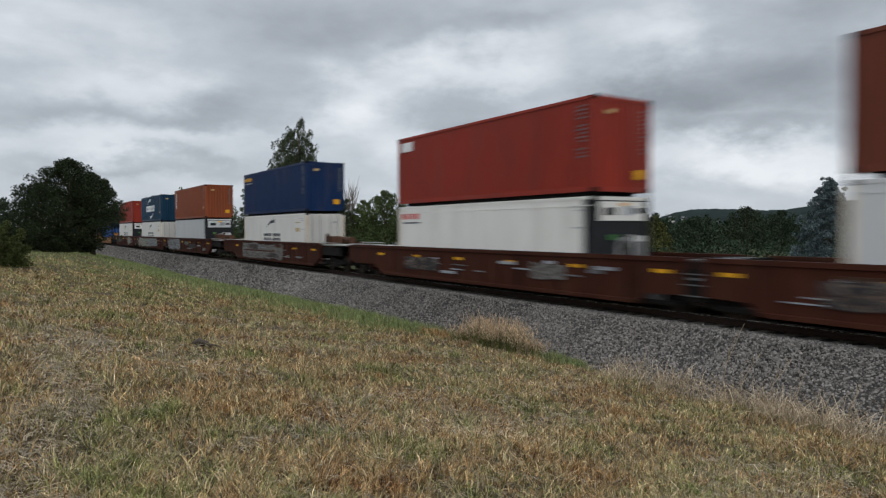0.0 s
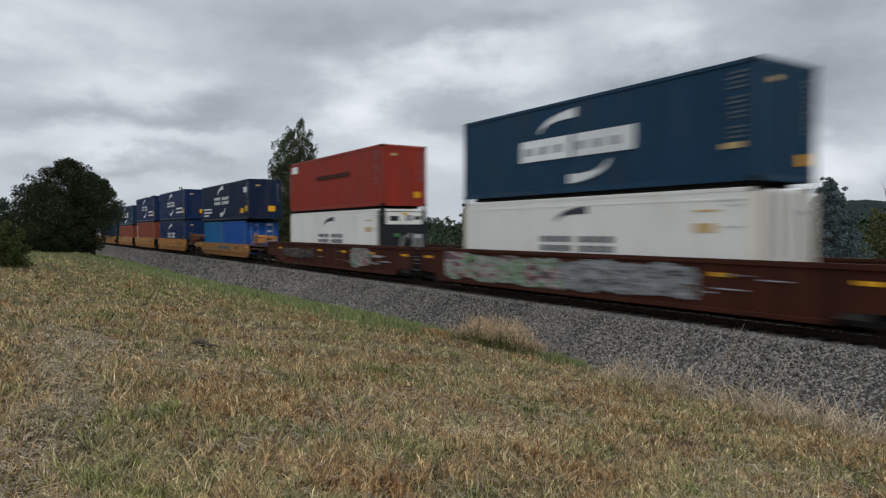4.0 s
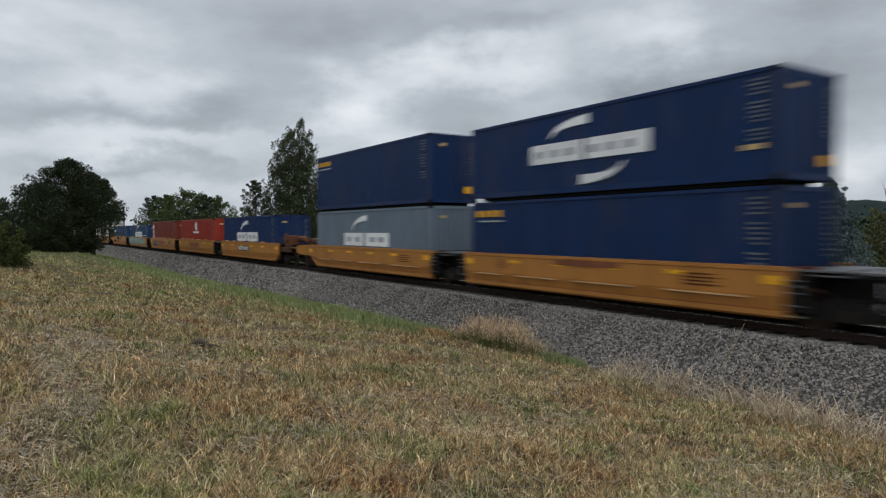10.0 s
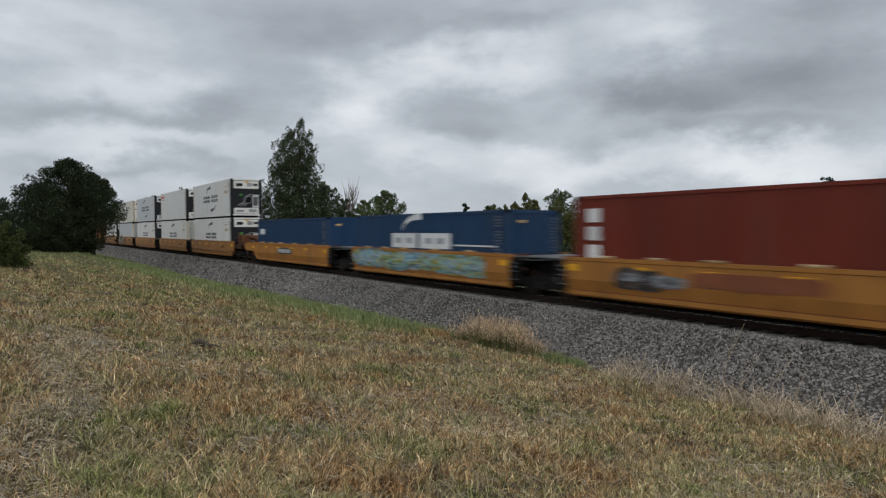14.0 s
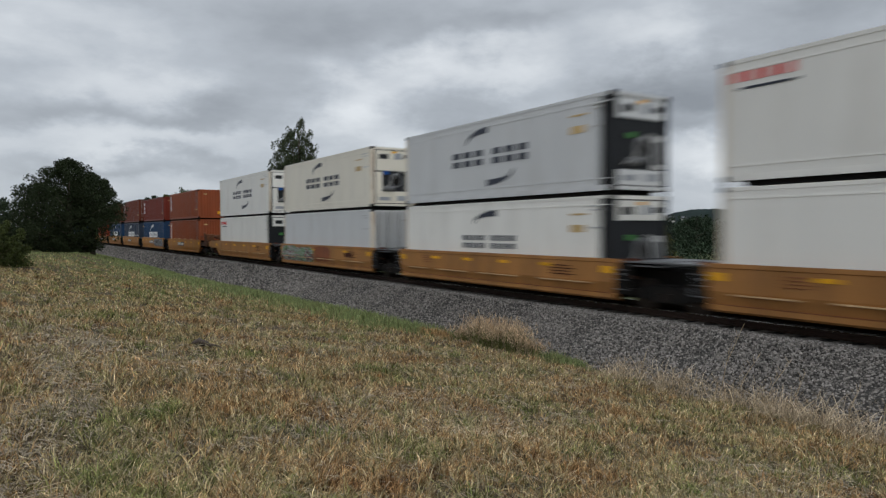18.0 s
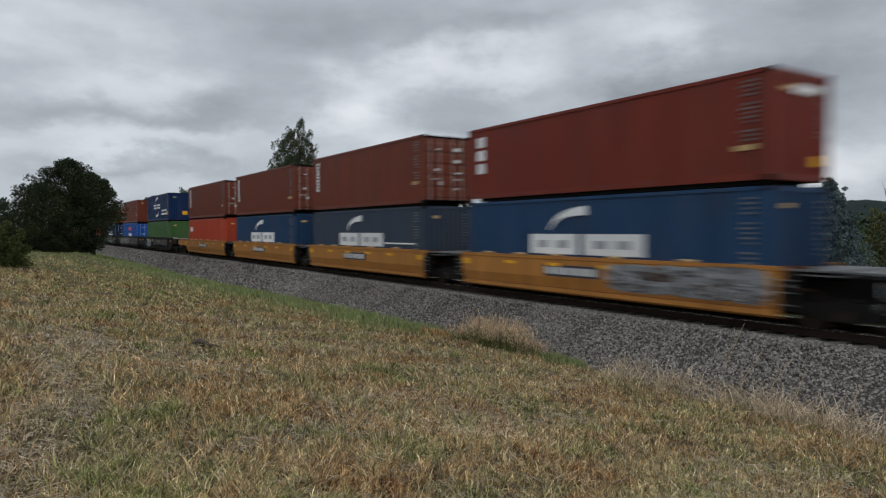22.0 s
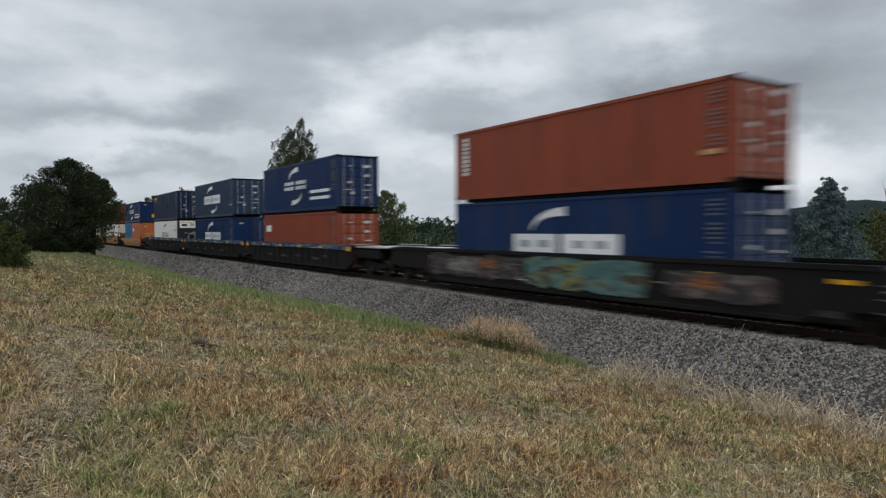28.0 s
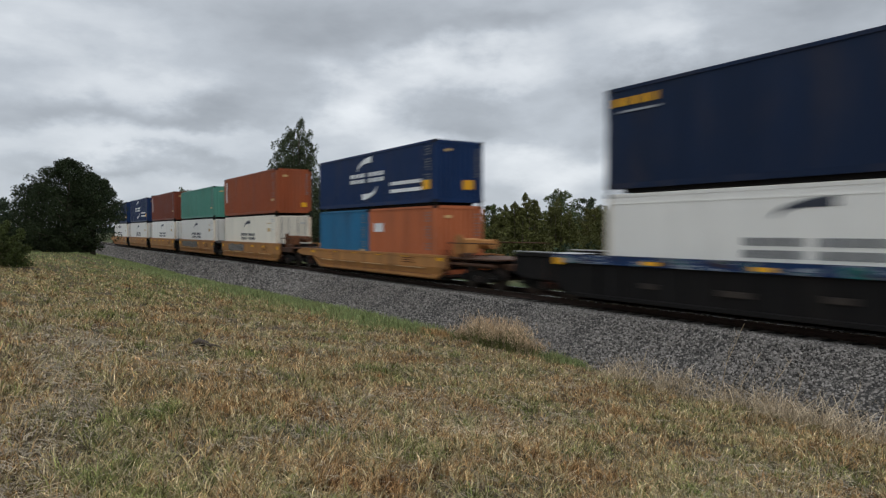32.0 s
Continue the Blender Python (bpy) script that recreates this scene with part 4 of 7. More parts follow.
# ---- trees ----
def leaf_cloud(centers, per, spread, leaf, rng, flat=0.55, tall=0.8):
    """Small leaf quads round each centre, none far astray."""
    n = len(centers) * per
    c = np.repeat(centers, per, 0)
    sp = np.repeat(np.broadcast_to(spread, len(centers)), per)[:, None]
    g = rng.normal(0, 1, (n, 3))
    ln = np.linalg.norm(g, axis=1)[:, None]
    g = g / ln * np.minimum(ln, 1.7)
    p = c + g * sp * np.array([1, 1, tall])
    a = rng.normal(0, 1, (n, 3)) + np.array([0, 0, 0.5])
    a /= np.linalg.norm(a, axis=1)[:, None]
    b = np.cross(a, rng.normal(0, 1, (n, 3)))
    b /= np.linalg.norm(b, axis=1)[:, None]
    s = leaf * rng.uniform(0.6, 1.4, (n, 1))
    V = np.stack([p - a * s, p + b * s * flat, p + a * s, p - b * s * flat], 1)
    return V.reshape(-1, 3), (4 * np.arange(n)[:, None] + np.arange(4)[None])


def tree(name, x, y, height, width, prof, leafmat, label, seed, clumps=120, per=40, leaf=0.14, trunk=0.18, base=None, lean=0.0, category="tree", spread=0.055, rise=0.7):
    """prof(f): half width of the crown, 0 to 1, at the part f of the height. Leaves sit in clumps along limbs that rise from the trunk."""
    rng = np.random.default_rng(seed)
    z0 = float(ground_z(x, y)) - 0.1
    ob = tagged(new(name), label, category)
    ob.matrix_basis = Matrix.Translation((x, y, z0))
    base = 0.12 if base is None else base
    nl = max(8, clumps // 4)
    f = base + (1 - base) * (np.arange(nl) + rng.random(nl)) / nl
    ang = np.arange(nl) * 2.39996 + rng.uniform(-0.5, 0.5, nl)
    rad = np.array([max(prof(v), 0.02) for v in f]) * width / 2 * rng.uniform(0.72, 1.08, nl)
    tip = np.stack([np.cos(ang) * rad + lean * f * height, np.sin(ang) * rad, f * height], 1)
    zs = np.clip(f * height - rad * rise * rng.uniform(0.6, 1.3, nl), 0.03 * height, None)
    root = np.stack([lean * zs, 0 * zs, zs], 1)
    cen, sps = [], []
    for q in (0.34, 0.56, 0.78, 0.98):
        cen.append(root + (tip - root) * q + rng.normal(0, 1, (nl, 3)) * width * 0.018)
        sps.append((0.45 + 0.55 * (rad / (width / 2))) * width * spread * (1.55 - 0.75 * q))
    V, F = leaf_cloud(np.concatenate(cen), per, np.concatenate(sps), leaf, rng)
    V[:, 2] = np.maximum(V[:, 2], 0.12)
    part("crown", big_mesh("crown", V, F, leafmat), ob)
    tm = MB().tube([(0, 0, 0), (lean * height * 0.3, 0, height * 0.3), (lean * height * 0.65, 0, height * 0.65), (lean * height * 0.95, 0, height * 0.95)], [trunk, trunk * 0.75, trunk * 0.4, trunk * 0.08])
    part("trunk", tm.mesh("trunk", M["bark"], False), ob)
    for i in range(0, nl, max(1, nl // 16)):
        s, e = Vector(root[i]), Vector(tip[i])
        part("limb", MB().tube([s, s.lerp(e, 0.5) + Vector((0, 0, -0.01 * height)), e], [trunk * 0.3, trunk * 0.18, trunk * 0.05], 5).mesh("limb", M["bark"], False), ob)
    return ob


def round_prof(f):
    return math.sin(math.pi * min(max(f * 0.92 + 0.08, 0), 1)) ** 0.55


def dome_prof(f):
    return math.sqrt(max(1 - f * f, 0)) * (0.85 + 0.15 * f)


def spire_prof(f):
    return min(1.0, (1 - f) * 1.5 + 0.06) * (0.7 + 0.3 * min(f * 4, 1))


def cone_prof(f):
    return max(1 - f, 0) ** 0.78 * 0.98 + 0.04


def juniper(x, y, height, width, seed):
    """Several leaders side by side, each a ragged spire, dense to the ground."""
    rng = np.random.default_rng(seed)
    ob = tagged(new("juniper"), "dense dark olive juniper with several pointed leaders", "conifer")
    ob.matrix_basis = Matrix.Translation((x, y, float(ground_z(x, y)) - 0.1))
    for k in range(9):
        a, q = k * 2.4 + rng.uniform(-0.3, 0.3), (0.0 if k == 0 else rng.uniform(0.45, 0.85))
        top = height * (1.0 if k == 0 else 0.99 - 0.26 * q + rng.uniform(-0.06, 0.05))
        w = width * (0.58 if k else 0.62)
        cx, cy = math.cos(a) * q * width * 0.36, math.sin(a) * q * width * 0.36
        n = 70
        f = (np.arange(n) + rng.random(n)) / n
        rad = w * 0.75 * np.minimum(1.0, (1 - f) ** 0.8 * 1.1 + 0.04) * rng.uniform(0.35, 1.0, n)
        th = rng.uniform(0, 6.283, n)
        cen = np.stack([cx + np.cos(th) * rad, cy + np.sin(th) * rad, 0.15 + f * (top - 0.15)], 1)
        V, F = leaf_cloud(cen, 26, 0.07 + 0.24 * (1 - f), 0.11, rng, 0.45, 1.25)
        V[:, 2] = np.maximum(V[:, 2], 0.12)
        part("leader", big_mesh("leader", V, F, M["leaf_juniper"]), ob)
        part("stem", MB().tube([(cx * 0.3, cy * 0.3, 0), (cx, cy, top * 0.4), (cx, cy, top * 0.92)], [0.12, 0.07, 0.015], 6).mesh("stem", M["bark"], False), ob)
    return ob


def poplar(x, y, height, width, seed):
    """Upswept leaders of unequal height, each set with sprays of small leaves; sky shows between the tips."""
    rng = np.random.default_rng(seed)
    ob = tagged(new("poplar"), "tall grey-green poplar with a ragged pointed crown", "tree")
    ob.matrix_basis = Matrix.Translation((x, y, float(ground_z(x, y)) - 0.1))
    part("trunk", MB().tube([(0, 0, 0), (0.1, 0, height * 0.3), (0.2, 0, height * 0.6), (0.35, 0, height * 0.94)], [0.32, 0.26, 0.16, 0.03]).mesh("trunk", M["bark"], False), ob)
    for dx, top, slim in ((0.06, 1.0, 0.34), (-0.14, 0.93, 0.30), (-0.03, 0.88, 0.48), (0.13, 0.87, 0.40), (-0.24, 0.82, 0.34), (0.27, 0.72, 0.38), (-0.30, 0.66, 0.38), (0.36, 0.52, 0.38), (-0.10, 0.72, 0.52), (0.14, 0.66, 0.52), (-0.36, 0.44, 0.36), (0.44, 0.34, 0.36), (0.50, 0.24, 0.30)):
        dx, dy, top = dx * width, rng.uniform(-0.25, 0.25) * width, top * height
        n = 74
        f = ((np.arange(n) + rng.random(n)) / n) ** 0.9
        rad = slim * width * np.minimum(1.0, 0.10 + 1.5 * (1 - f) ** 0.62) * rng.uniform(0.2, 1.0, n)
        th = rng.uniform(0, 6.283, n)
        cz = 0.08 * height + f * (top - 0.08 * height)
        cen = np.stack([dx * (0.45 + 0.55 * cz / top) + np.cos(th) * rad, dy + np.sin(th) * rad, cz], 1)
        V, F = leaf_cloud(cen, 54, 0.22 + 0.28 * (1 - f), 0.13, rng, 0.5, 1.5)
        V[:, 2] = np.maximum(V[:, 2], 0.12)
        part("crown", big_mesh("crown", V, F, M["leaf_poplar"]), ob)
        part("limb", MB().tube([(0.05, 0, top * 0.12), (dx * 0.6, dy * 0.6, top * 0.45), (dx, dy, top * 0.93)], [0.14, 0.09, 0.015], 6).mesh("limb", M["bark"], False), ob)
    return ob


def bare_tree(x, y, height, seed):
    rng = np.random.default_rng(seed)
    ob = tagged(new("bare_tree"), "slender leafless tree with upright grey twigs", "tree")
    ob.matrix_basis = Matrix.Translation((x, y, float(ground_z(x, y)) - 0.1))
    part("trunk", MB().tube([(0, 0, 0), (0.1, 0, height * 0.5), (0, 0.1, height)], [0.12, 0.08, 0.01]).mesh("trunk", M["twig"], False), ob)
    m = MB()
    for _ in range(70):
        z = height * rng.uniform(0.15, 0.85)
        a, l = rng.uniform(0, 6.283), height * rng.uniform(0.12, 0.34)
        s = Vector((0.05, 0.05, z))
        e = s + Vector((math.cos(a) * l * 0.35, math.sin(a) * l * 0.35, l))
        m.tube([s, s.lerp(e, 0.5) + Vector((math.cos(a) * 0.1, math.sin(a) * 0.1, 0)), e], [0.035, 0.025, 0.008], 4)
    tagged(part("twig_brush", m.mesh("twig_brush", M["twig"], False), ob), kind="stuff")


def build_trees():
    # big dark trees on the near side of the bend, with a lighter shrub before them
    def near(px, dist):
        return polar(px, dist)

    DK = "broad dark green tree with a dense rounded crown"
    x, y = near(-28.8, 64)
    tree("broadleaf_tree", x, y, 7.6, 7.7, round_prof, M["leaf_dark"], DK, 1, 480, 95, 0.072, 0.3, 0.03, spread=0.05, rise=0.4)
    x, y = near(-27.3, 67)
    tree("broadleaf_tree", x, y, 7.3, 5.0, round_prof, M["leaf_dark"], DK + " beside the track", 2, 300, 90, 0.075, 0.25, 0.46, spread=0.055, rise=0.4)
    x, y = near(-30.9, 70)
    tree("broadleaf_tree", x, y, 5.9, 7.2, dome_prof, M["leaf_dark"], DK, 3, 260, 80, 0.08, 0.25, 0.02, spread=0.055, rise=0.4)
    x, y = near(-33.3, 33)
    tree("shrub", x, y, 1.9, 3.0, dome_prof, M["leaf_shrub"], "light green roadside shrub with wispy shoots", 4, 190, 90, 0.042, 0.05, 0.0, category="shrub", spread=0.05)
    for i, (a, dd, h, w) in enumerate(((-34.0, 112, 6.6, 12), (-36.5, 105, 7.5, 12), (-39.5, 100, 9, 12))):
        x, y = near(a, dd)
        tree("broadleaf_tree", x, y, h, w, dome_prof, M["leaf_far"], "far dark tree at the edge of the field", 20 + i, 220, 50, 0.2, 0.25, 0.0)
    # beyond the line
    rows = [  # bearing, distance, height, width, profile, leaves, label, clumps, per, leaf
        ("broadleaf_tree", -15.4, 94, 10.0, 5.0, round_prof, "leaf_poplar", "small grey-green tree beside the poplar", 200, 50, 0.11, 0.05),
        ("broadleaf_tree", -20.6, 120, 10.0, 11.0, round_prof, "leaf_mid", "green broadleaf tree beyond the railway", 240, 50, 0.150, 0.06),
        ("broadleaf_tree", -22.9, 150, 10.5, 9.0, round_prof, "leaf_far", "far green tree beyond the railway", 144, 45, 0.180, 0.06),
        ("broadleaf_tree", -22.0, 124, 9.4, 8.0, round_prof, "leaf_mid", "green broadleaf tree beyond the railway", 200, 50, 0.150, 0.06),
        ("broadleaf_tree", -19.3, 118, 9.0, 8.0, round_prof, "leaf_poplar", "grey-green tree in the row beyond the railway", 200, 50, 0.150, 0.06),
        ("broadleaf_tree", -9.6, 96, 9.4, 6.5, round_prof, "leaf_poplar", "grey-green tree under the poplar", 200, 50, 0.115, 0.06),
        ("broadleaf_tree", -18.4, 128, 9.2, 9.0, round_prof, "leaf_mid", "green broadleaf tree beyond the railway", 192, 45, 0.150, 0.06),
        ("broadleaf_tree", -4.9, 78, 7.6, 7.0, round_prof, "leaf_mid", "rounded green tree beyond the railway", 272, 50, 0.105, 0.06),
        ("broadleaf_tree", -6.6, 84, 6.8, 5.0, round_prof, "leaf_light", "yellow-green tree beyond the railway", 144, 45, 0.105, 0.06),
        ("broadleaf_tree", -8.3, 84, 7.0, 5.0, round_prof, "leaf_poplar", "grey-green tree beyond the railway", 144, 45, 0.105, 0.05),
        ("broadleaf_tree", 1.9, 86, 6.8, 3.6, spire_prof, "leaf_poplar", "slender grey-green tree beyond the railway", 96, 45, 0.105, 0.05),
        ("broadleaf_tree", 4.2, 90, 6.6, 6.0, round_prof, "leaf_light", "yellow-green tree beyond the railway", 128, 45, 0.112, 0.05),
        ("broadleaf_tree", 12.6, 78, 5.6, 6.0, round_prof, "leaf_yellow", "olive tree turning yellow beyond the railway", 160, 45, 0.11, 0.055),
        ("broadleaf_tree", 9.8, 88, 8.2, 8.5, round_prof, "leaf_mid", "green broadleaf tree beyond the railway", 176, 45, 0.120, 0.05),
        ("broadleaf_tree", 12.0, 96, 7.6, 8.0, round_prof, "leaf_poplar", "grey-green tree beyond the railway", 160, 45, 0.128, 0.05),
        ("broadleaf_tree", 17.0, 105, 5.5, 9.0, round_prof, "leaf_far", "low green tree in the valley", 160, 45, 0.128, 0.06),
        ("broadleaf_tree", 20.5, 98, 5.0, 8.0, round_prof, "leaf_far", "low dark green tree in the valley", 144, 45, 0.128, 0.06),
        ("broadleaf_tree", 24.0, 120, 6.6, 9.0, round_prof, "leaf_dark", "dark green tree in the valley", 160, 45, 0.135, 0.06),
        ("broadleaf_tree", 26.4, 110, 5.8, 8.0, round_prof, "leaf_far", "green tree in the valley", 144, 45, 0.135, 0.06),
        ("broadleaf_tree", 34.2, 58, 5.4, 5.0, round_prof, "leaf_yellow", "yellowing tree beyond the railway", 176, 50, 0.083, 0.06)]
    x, y = polar(-12.1, 92)
    poplar(x, y, 18.1, 8.0, 40)
    for i, (nm, a, dd, h, w, pf, lf, lab, cl, per, leaf, sp) in enumerate(rows):
        x, y = polar(a, dd)
        tree(nm, x, y, h, w, pf, M[lf], lab, 40 + i, cl, per, leaf, 0.2, 0.08, spread=sp)
    for i, (a, dd, h, w) in enumerate(((14.9, 60, 6.3, 6.0), (7.0, 60, 6.5, 4.8), (5.2, 66, 5.6, 3.6), (9.6, 74, 6.7, 4.4), (17.4, 72, 4.6, 3.0))):
        x, y = polar(a, dd)
        juniper(x, y, h, w, 90 + i)
    x, y = polar(29.6, 47)
    tree("spruce", x, y, 6.1, 5.8, cone_prof, M["leaf_spruce"], "blue-grey spruce with a broad conical crown", 71, 620, 60, 0.06, 0.16, 0.02, spread=0.034, rise=0.15)
    for a, dd, h, s in ((-7.6, 86, 9.4, 5), (-7.9, 87, 8.2, 6), (33.6, 70, 8.4, 7)):
        x, y = polar(a, dd)
        bare_tree(x, y, h, s)
    # far woods and hedges along the valley
    rng = np.random.default_rng(77)
    n = 1500
    a = np.radians(rng.uniform(-44, 50, n))
    r = rng.uniform(150, 420, n)
    x, y = r * np.sin(a), r * np.cos(a)
    u, d = to_line(x, y)
    k = d < -25
    x, y, r = x[k], y[k], r[k]
    z = ground_z(x, y) + rng.uniform(0.5, 5.0, len(x)) * (0.7 + 0.6 * lump(x, y, 0.03))
    V, F = leaf_cloud(np.stack([x, y, z], 1), 32, 2.2, 0.62, rng)
    ob = new("far_woods", big_mesh("far_woods", V, F, M["leaf_far"]))
    tagged(ob, "belt of distant dark green woods across the valley", "woods", kind="stuff")
    n = 1500
    a = np.radians(rng.uniform(-30, 50, n))
    r = rng.uniform(48, 140, n)
    x, y = r * np.sin(a), r * np.cos(a)
    u, d = to_line(x, y)
    k = d < -14
    x, y, r = x[k], y[k], r[k]
    z = ground_z(x, y) + rng.uniform(0.1, 1.0, len(x)) * (0.5 + 1.6 * lump(x, y, 0.11))
    V, F = leaf_cloud(np.stack([x, y, z], 1), 40, 0.62, 0.15, rng)
    ob = new("low_scrub", big_mesh("low_scrub", V, F, M["leaf_far"]))
    tagged(ob, "low green scrub and weeds beyond the railway", "scrub", kind="stuff")


def far_house(x, y, w, d, h, turn):
    ob = tagged(new("house"), "small distant pale house with a grey pitched roof", "house", "distant houses")
    ob.matrix_basis = Matrix.Translation((x, y, 11.5)) @ Matrix.Rotation(turn, 4, "Z")
    part("wall", MB().box(-w / 2, w / 2, -d / 2, d / 2, -3, h).mesh("wall", M["plaster"]), ob)
    r = MB().sweep([(-d / 2 - 0.4, h), (d / 2 + 0.4, h), (0, h + d * 0.3)], -w / 2 - 0.4, w / 2 + 0.4)
    part("roof", r.mesh("roof", M["roof"]), ob)
    for i in range(3):
        part("window", MB().box(-0.6, 0.6, -0.05, 0.05, 0, 1.4).mesh("window", M["glass_dark"]), ob, place=Matrix.Translation((w * (i - 1) * 0.3, -d / 2 - 0.02, h * 0.4)))


def build_houses():
    for a, dd, w in ((18.6, 760, 9), (19.5, 780, 7)):
        x, y = polar(a, dd)
        far_house(x, y, w * 0.6, 6, 2.6, radians(-a + 12))


# ---- containers ----
L40, L45, L20, HI, WI = 12.192, 13.716, 6.058, 2.896, 2.438
GAP = 0.14                     # height of the locks between stacked containers


def wave(length):
    """Corrugation along a side: places and depths."""
    x0, x1 = -length / 2 + 0.10, length / 2 - 0.10
    n = round((x1 - x0) / 0.278)
    p = (x1 - x0) / n
    row = [(x0 + (i + f) * p, o) for i in range(n) for f, o in ((0.0, 0.0), (0.27, 0.0), (0.5, 0.036), (0.77, 0.036))]
    return row + [(x1, 0.0)]


def side_wall(length, h, colour, s):
    m = MB()
    row = wave(length)
    for x, o in row:
        yy = s * (WI / 2 - 0.012 - o)
        m.v += [(x, yy, 0.15), (x, yy, h - 0.07)]
    m.f += [(2 * i, 2 * i + 2, 2 * i + 3, 2 * i + 1) if s < 0 else (2 * i, 2 * i + 1, 2 * i + 3, 2 * i + 2) for i in range(len(row) - 1)]
    return m.mesh("side_wall", M[colour])


def roof_sheet(length, h, colour):
    m = MB()
    row = wave(length)
    for x, o in row:
        m.v += [(x, -WI / 2 + 0.05, h - 0.008 - o * 0.5), (x, WI / 2 - 0.05, h - 0.008 - o * 0.5)]
    m.f += [(2 * i, 2 * i + 2, 2 * i + 3, 2 * i + 1) for i in range(len(row) - 1)]
    return m.mesh("roof_sheet", M[colour])


def end_wall(h, colour):
    """Corrugated end wall, seen at the front."""
    m = MB()
    n, y0, y1 = 9, -WI / 2 + 0.12, WI / 2 - 0.12
    p = (y1 - y0) / n
    pts = []
    for i in range(n):
        pts += [(y0 + (i + f) * p, o) for f, o in ((0, 0.0), (0.3, 0.0), (0.5, -0.045), (0.8, -0.045))]
    pts.append((y1, 0.0))
    for y, o in pts:
        m.v += [(o, y, 0.15), (o, y, h - 0.12)]
    m.f += [(2 * i, 2 * i + 2, 2 * i + 3, 2 * i + 1) for i in range(len(pts) - 1)]
    m.box(-0.07, 0.0, -WI / 2 + 0.10, WI / 2 - 0.10, 0.0, 0.16).box(-0.07, 0.0, -WI / 2 + 0.10, WI / 2 - 0.10, h - 0.13, h)
    return m.mesh("end_wall", M[colour])


def door_leaf(h, colour, plain):
    """A door leaf: pressed steel with five raised panels, or plain and insulated."""
    m = MB()
    front = [(0.0, 0.14)]
    step = (h - 0.45) / 5
    for i in range(0 if plain else 5):
        z = 0.24 + i * step
        front += [(0.0, z), (0.028, z + 0.03), (0.028, z + step - 0.13), (0.0, z + step - 0.10)]
    front.append((0.0, h - 0.13))
    prof = front + [(-0.05, h - 0.13), (-0.05, 0.14)]
    n = len(prof)
    m.v += [(px, yy, pz) for yy in (-0.56, 0.56) for px, pz in prof]
    m.f += [(i, (i + 1) % n, n + (i + 1) % n, n + i) for i in range(n)] + [tuple(reversed(range(n))), tuple(range(n, 2 * n))]
    return m.mesh("door", M[colour])


def casting():
    return cached("casting", lambda: MB().box(-0.089, 0.089, -0.082, 0.082, -0.059, 0.059).mesh("corner_casting", M["underframe"]))


def plate(key, x0, x1, z0, z1, colour):
    """A painted panel on the side that faces the bank."""
    y = -WI / 2 - 0.001
    return cached((key, x0, x1, z0, z1, colour), lambda: MB().box(x0, x1, y - 0.004, y + 0.012, z0, z1).mesh(key, M[colour]))


def swoosh(x0, z0, x1, z1, wide, colour):
    """A blade of paint that curves from a thin tip to a broad end."""
    y = -WI / 2 - 0.005
    m = MB()
    n = 14
    cx, cz = x0 + 0.12 * (x1 - x0), z0 + 0.95 * (z1 - z0)
    for i in range(n + 1):
        t = i / n
        px = (1 - t) ** 2 * x0 + 2 * t * (1 - t) * cx + t * t * x1
        pz = (1 - t) ** 2 * z0 + 2 * t * (1 - t) * cz + t * t * z1
        tx, tz = 2 * (1 - t) * (cx - x0) + 2 * t * (x1 - cx), 2 * (1 - t) * (cz - z0) + 2 * t * (z1 - cz)
        l = math.hypot(tx, tz)
        w = wide * (0.15 + 0.85 * t) / 2
        for k in (-1, 1):
            for yy in (y, y + 0.012):
                m.v.append((px - k * tz / l * w, yy, pz + k * tx / l * w))
    for i in range(n):
        q = 4 * i
        m.f += [(q, q + 4, q + 6, q + 2), (q + 1, q + 3, q + 7, q + 5), (q, q + 1, q + 5, q + 4), (q + 2, q + 6, q + 7, q + 3)]
    m.f += [(0, 2, 3, 1), (4 * n, 4 * n + 1, 4 * n + 3, 4 * n + 2)]
    return m.mesh("emblem", M[colour])


def disc(x, z, r, colour):
    y = -WI / 2
    return MB().tube([(x, y + 0.008, z), (x, y - 0.005, z)], [r, r], 24).mesh("emblem", M[colour])


def stroke_pair(x0, x1, z0, z1, colour):
    """A painted character as two plain bars, one over the other."""
    m, q, y0, y1 = MB(), 0.40 * (z1 - z0), -WI / 2 - 0.005, -WI / 2 - 0.0015
    m.box(x0, x1, y0, y1, z1 - q, z1)
    m.box(x0, x1, y0, y1, z0, z0 + q)
    return m.mesh("lettering_block", M[colour])


def letter_blocks(ob, x0, x1, z, h, colour, n=6):
    """A name painted as plain blocks, in two words."""
    slots = n + 0.55
    step = (x1 - x0) / slots
    for i in range(n):
        a = x0 + step * (i + (0.55 if i >= n // 2 else 0))
        part("lettering_block", cached(("bars", round(a, 3), round(step, 3), z, h, colour), lambda: stroke_pair(a, a + 0.70 * step, z, z + h, colour)), ob)


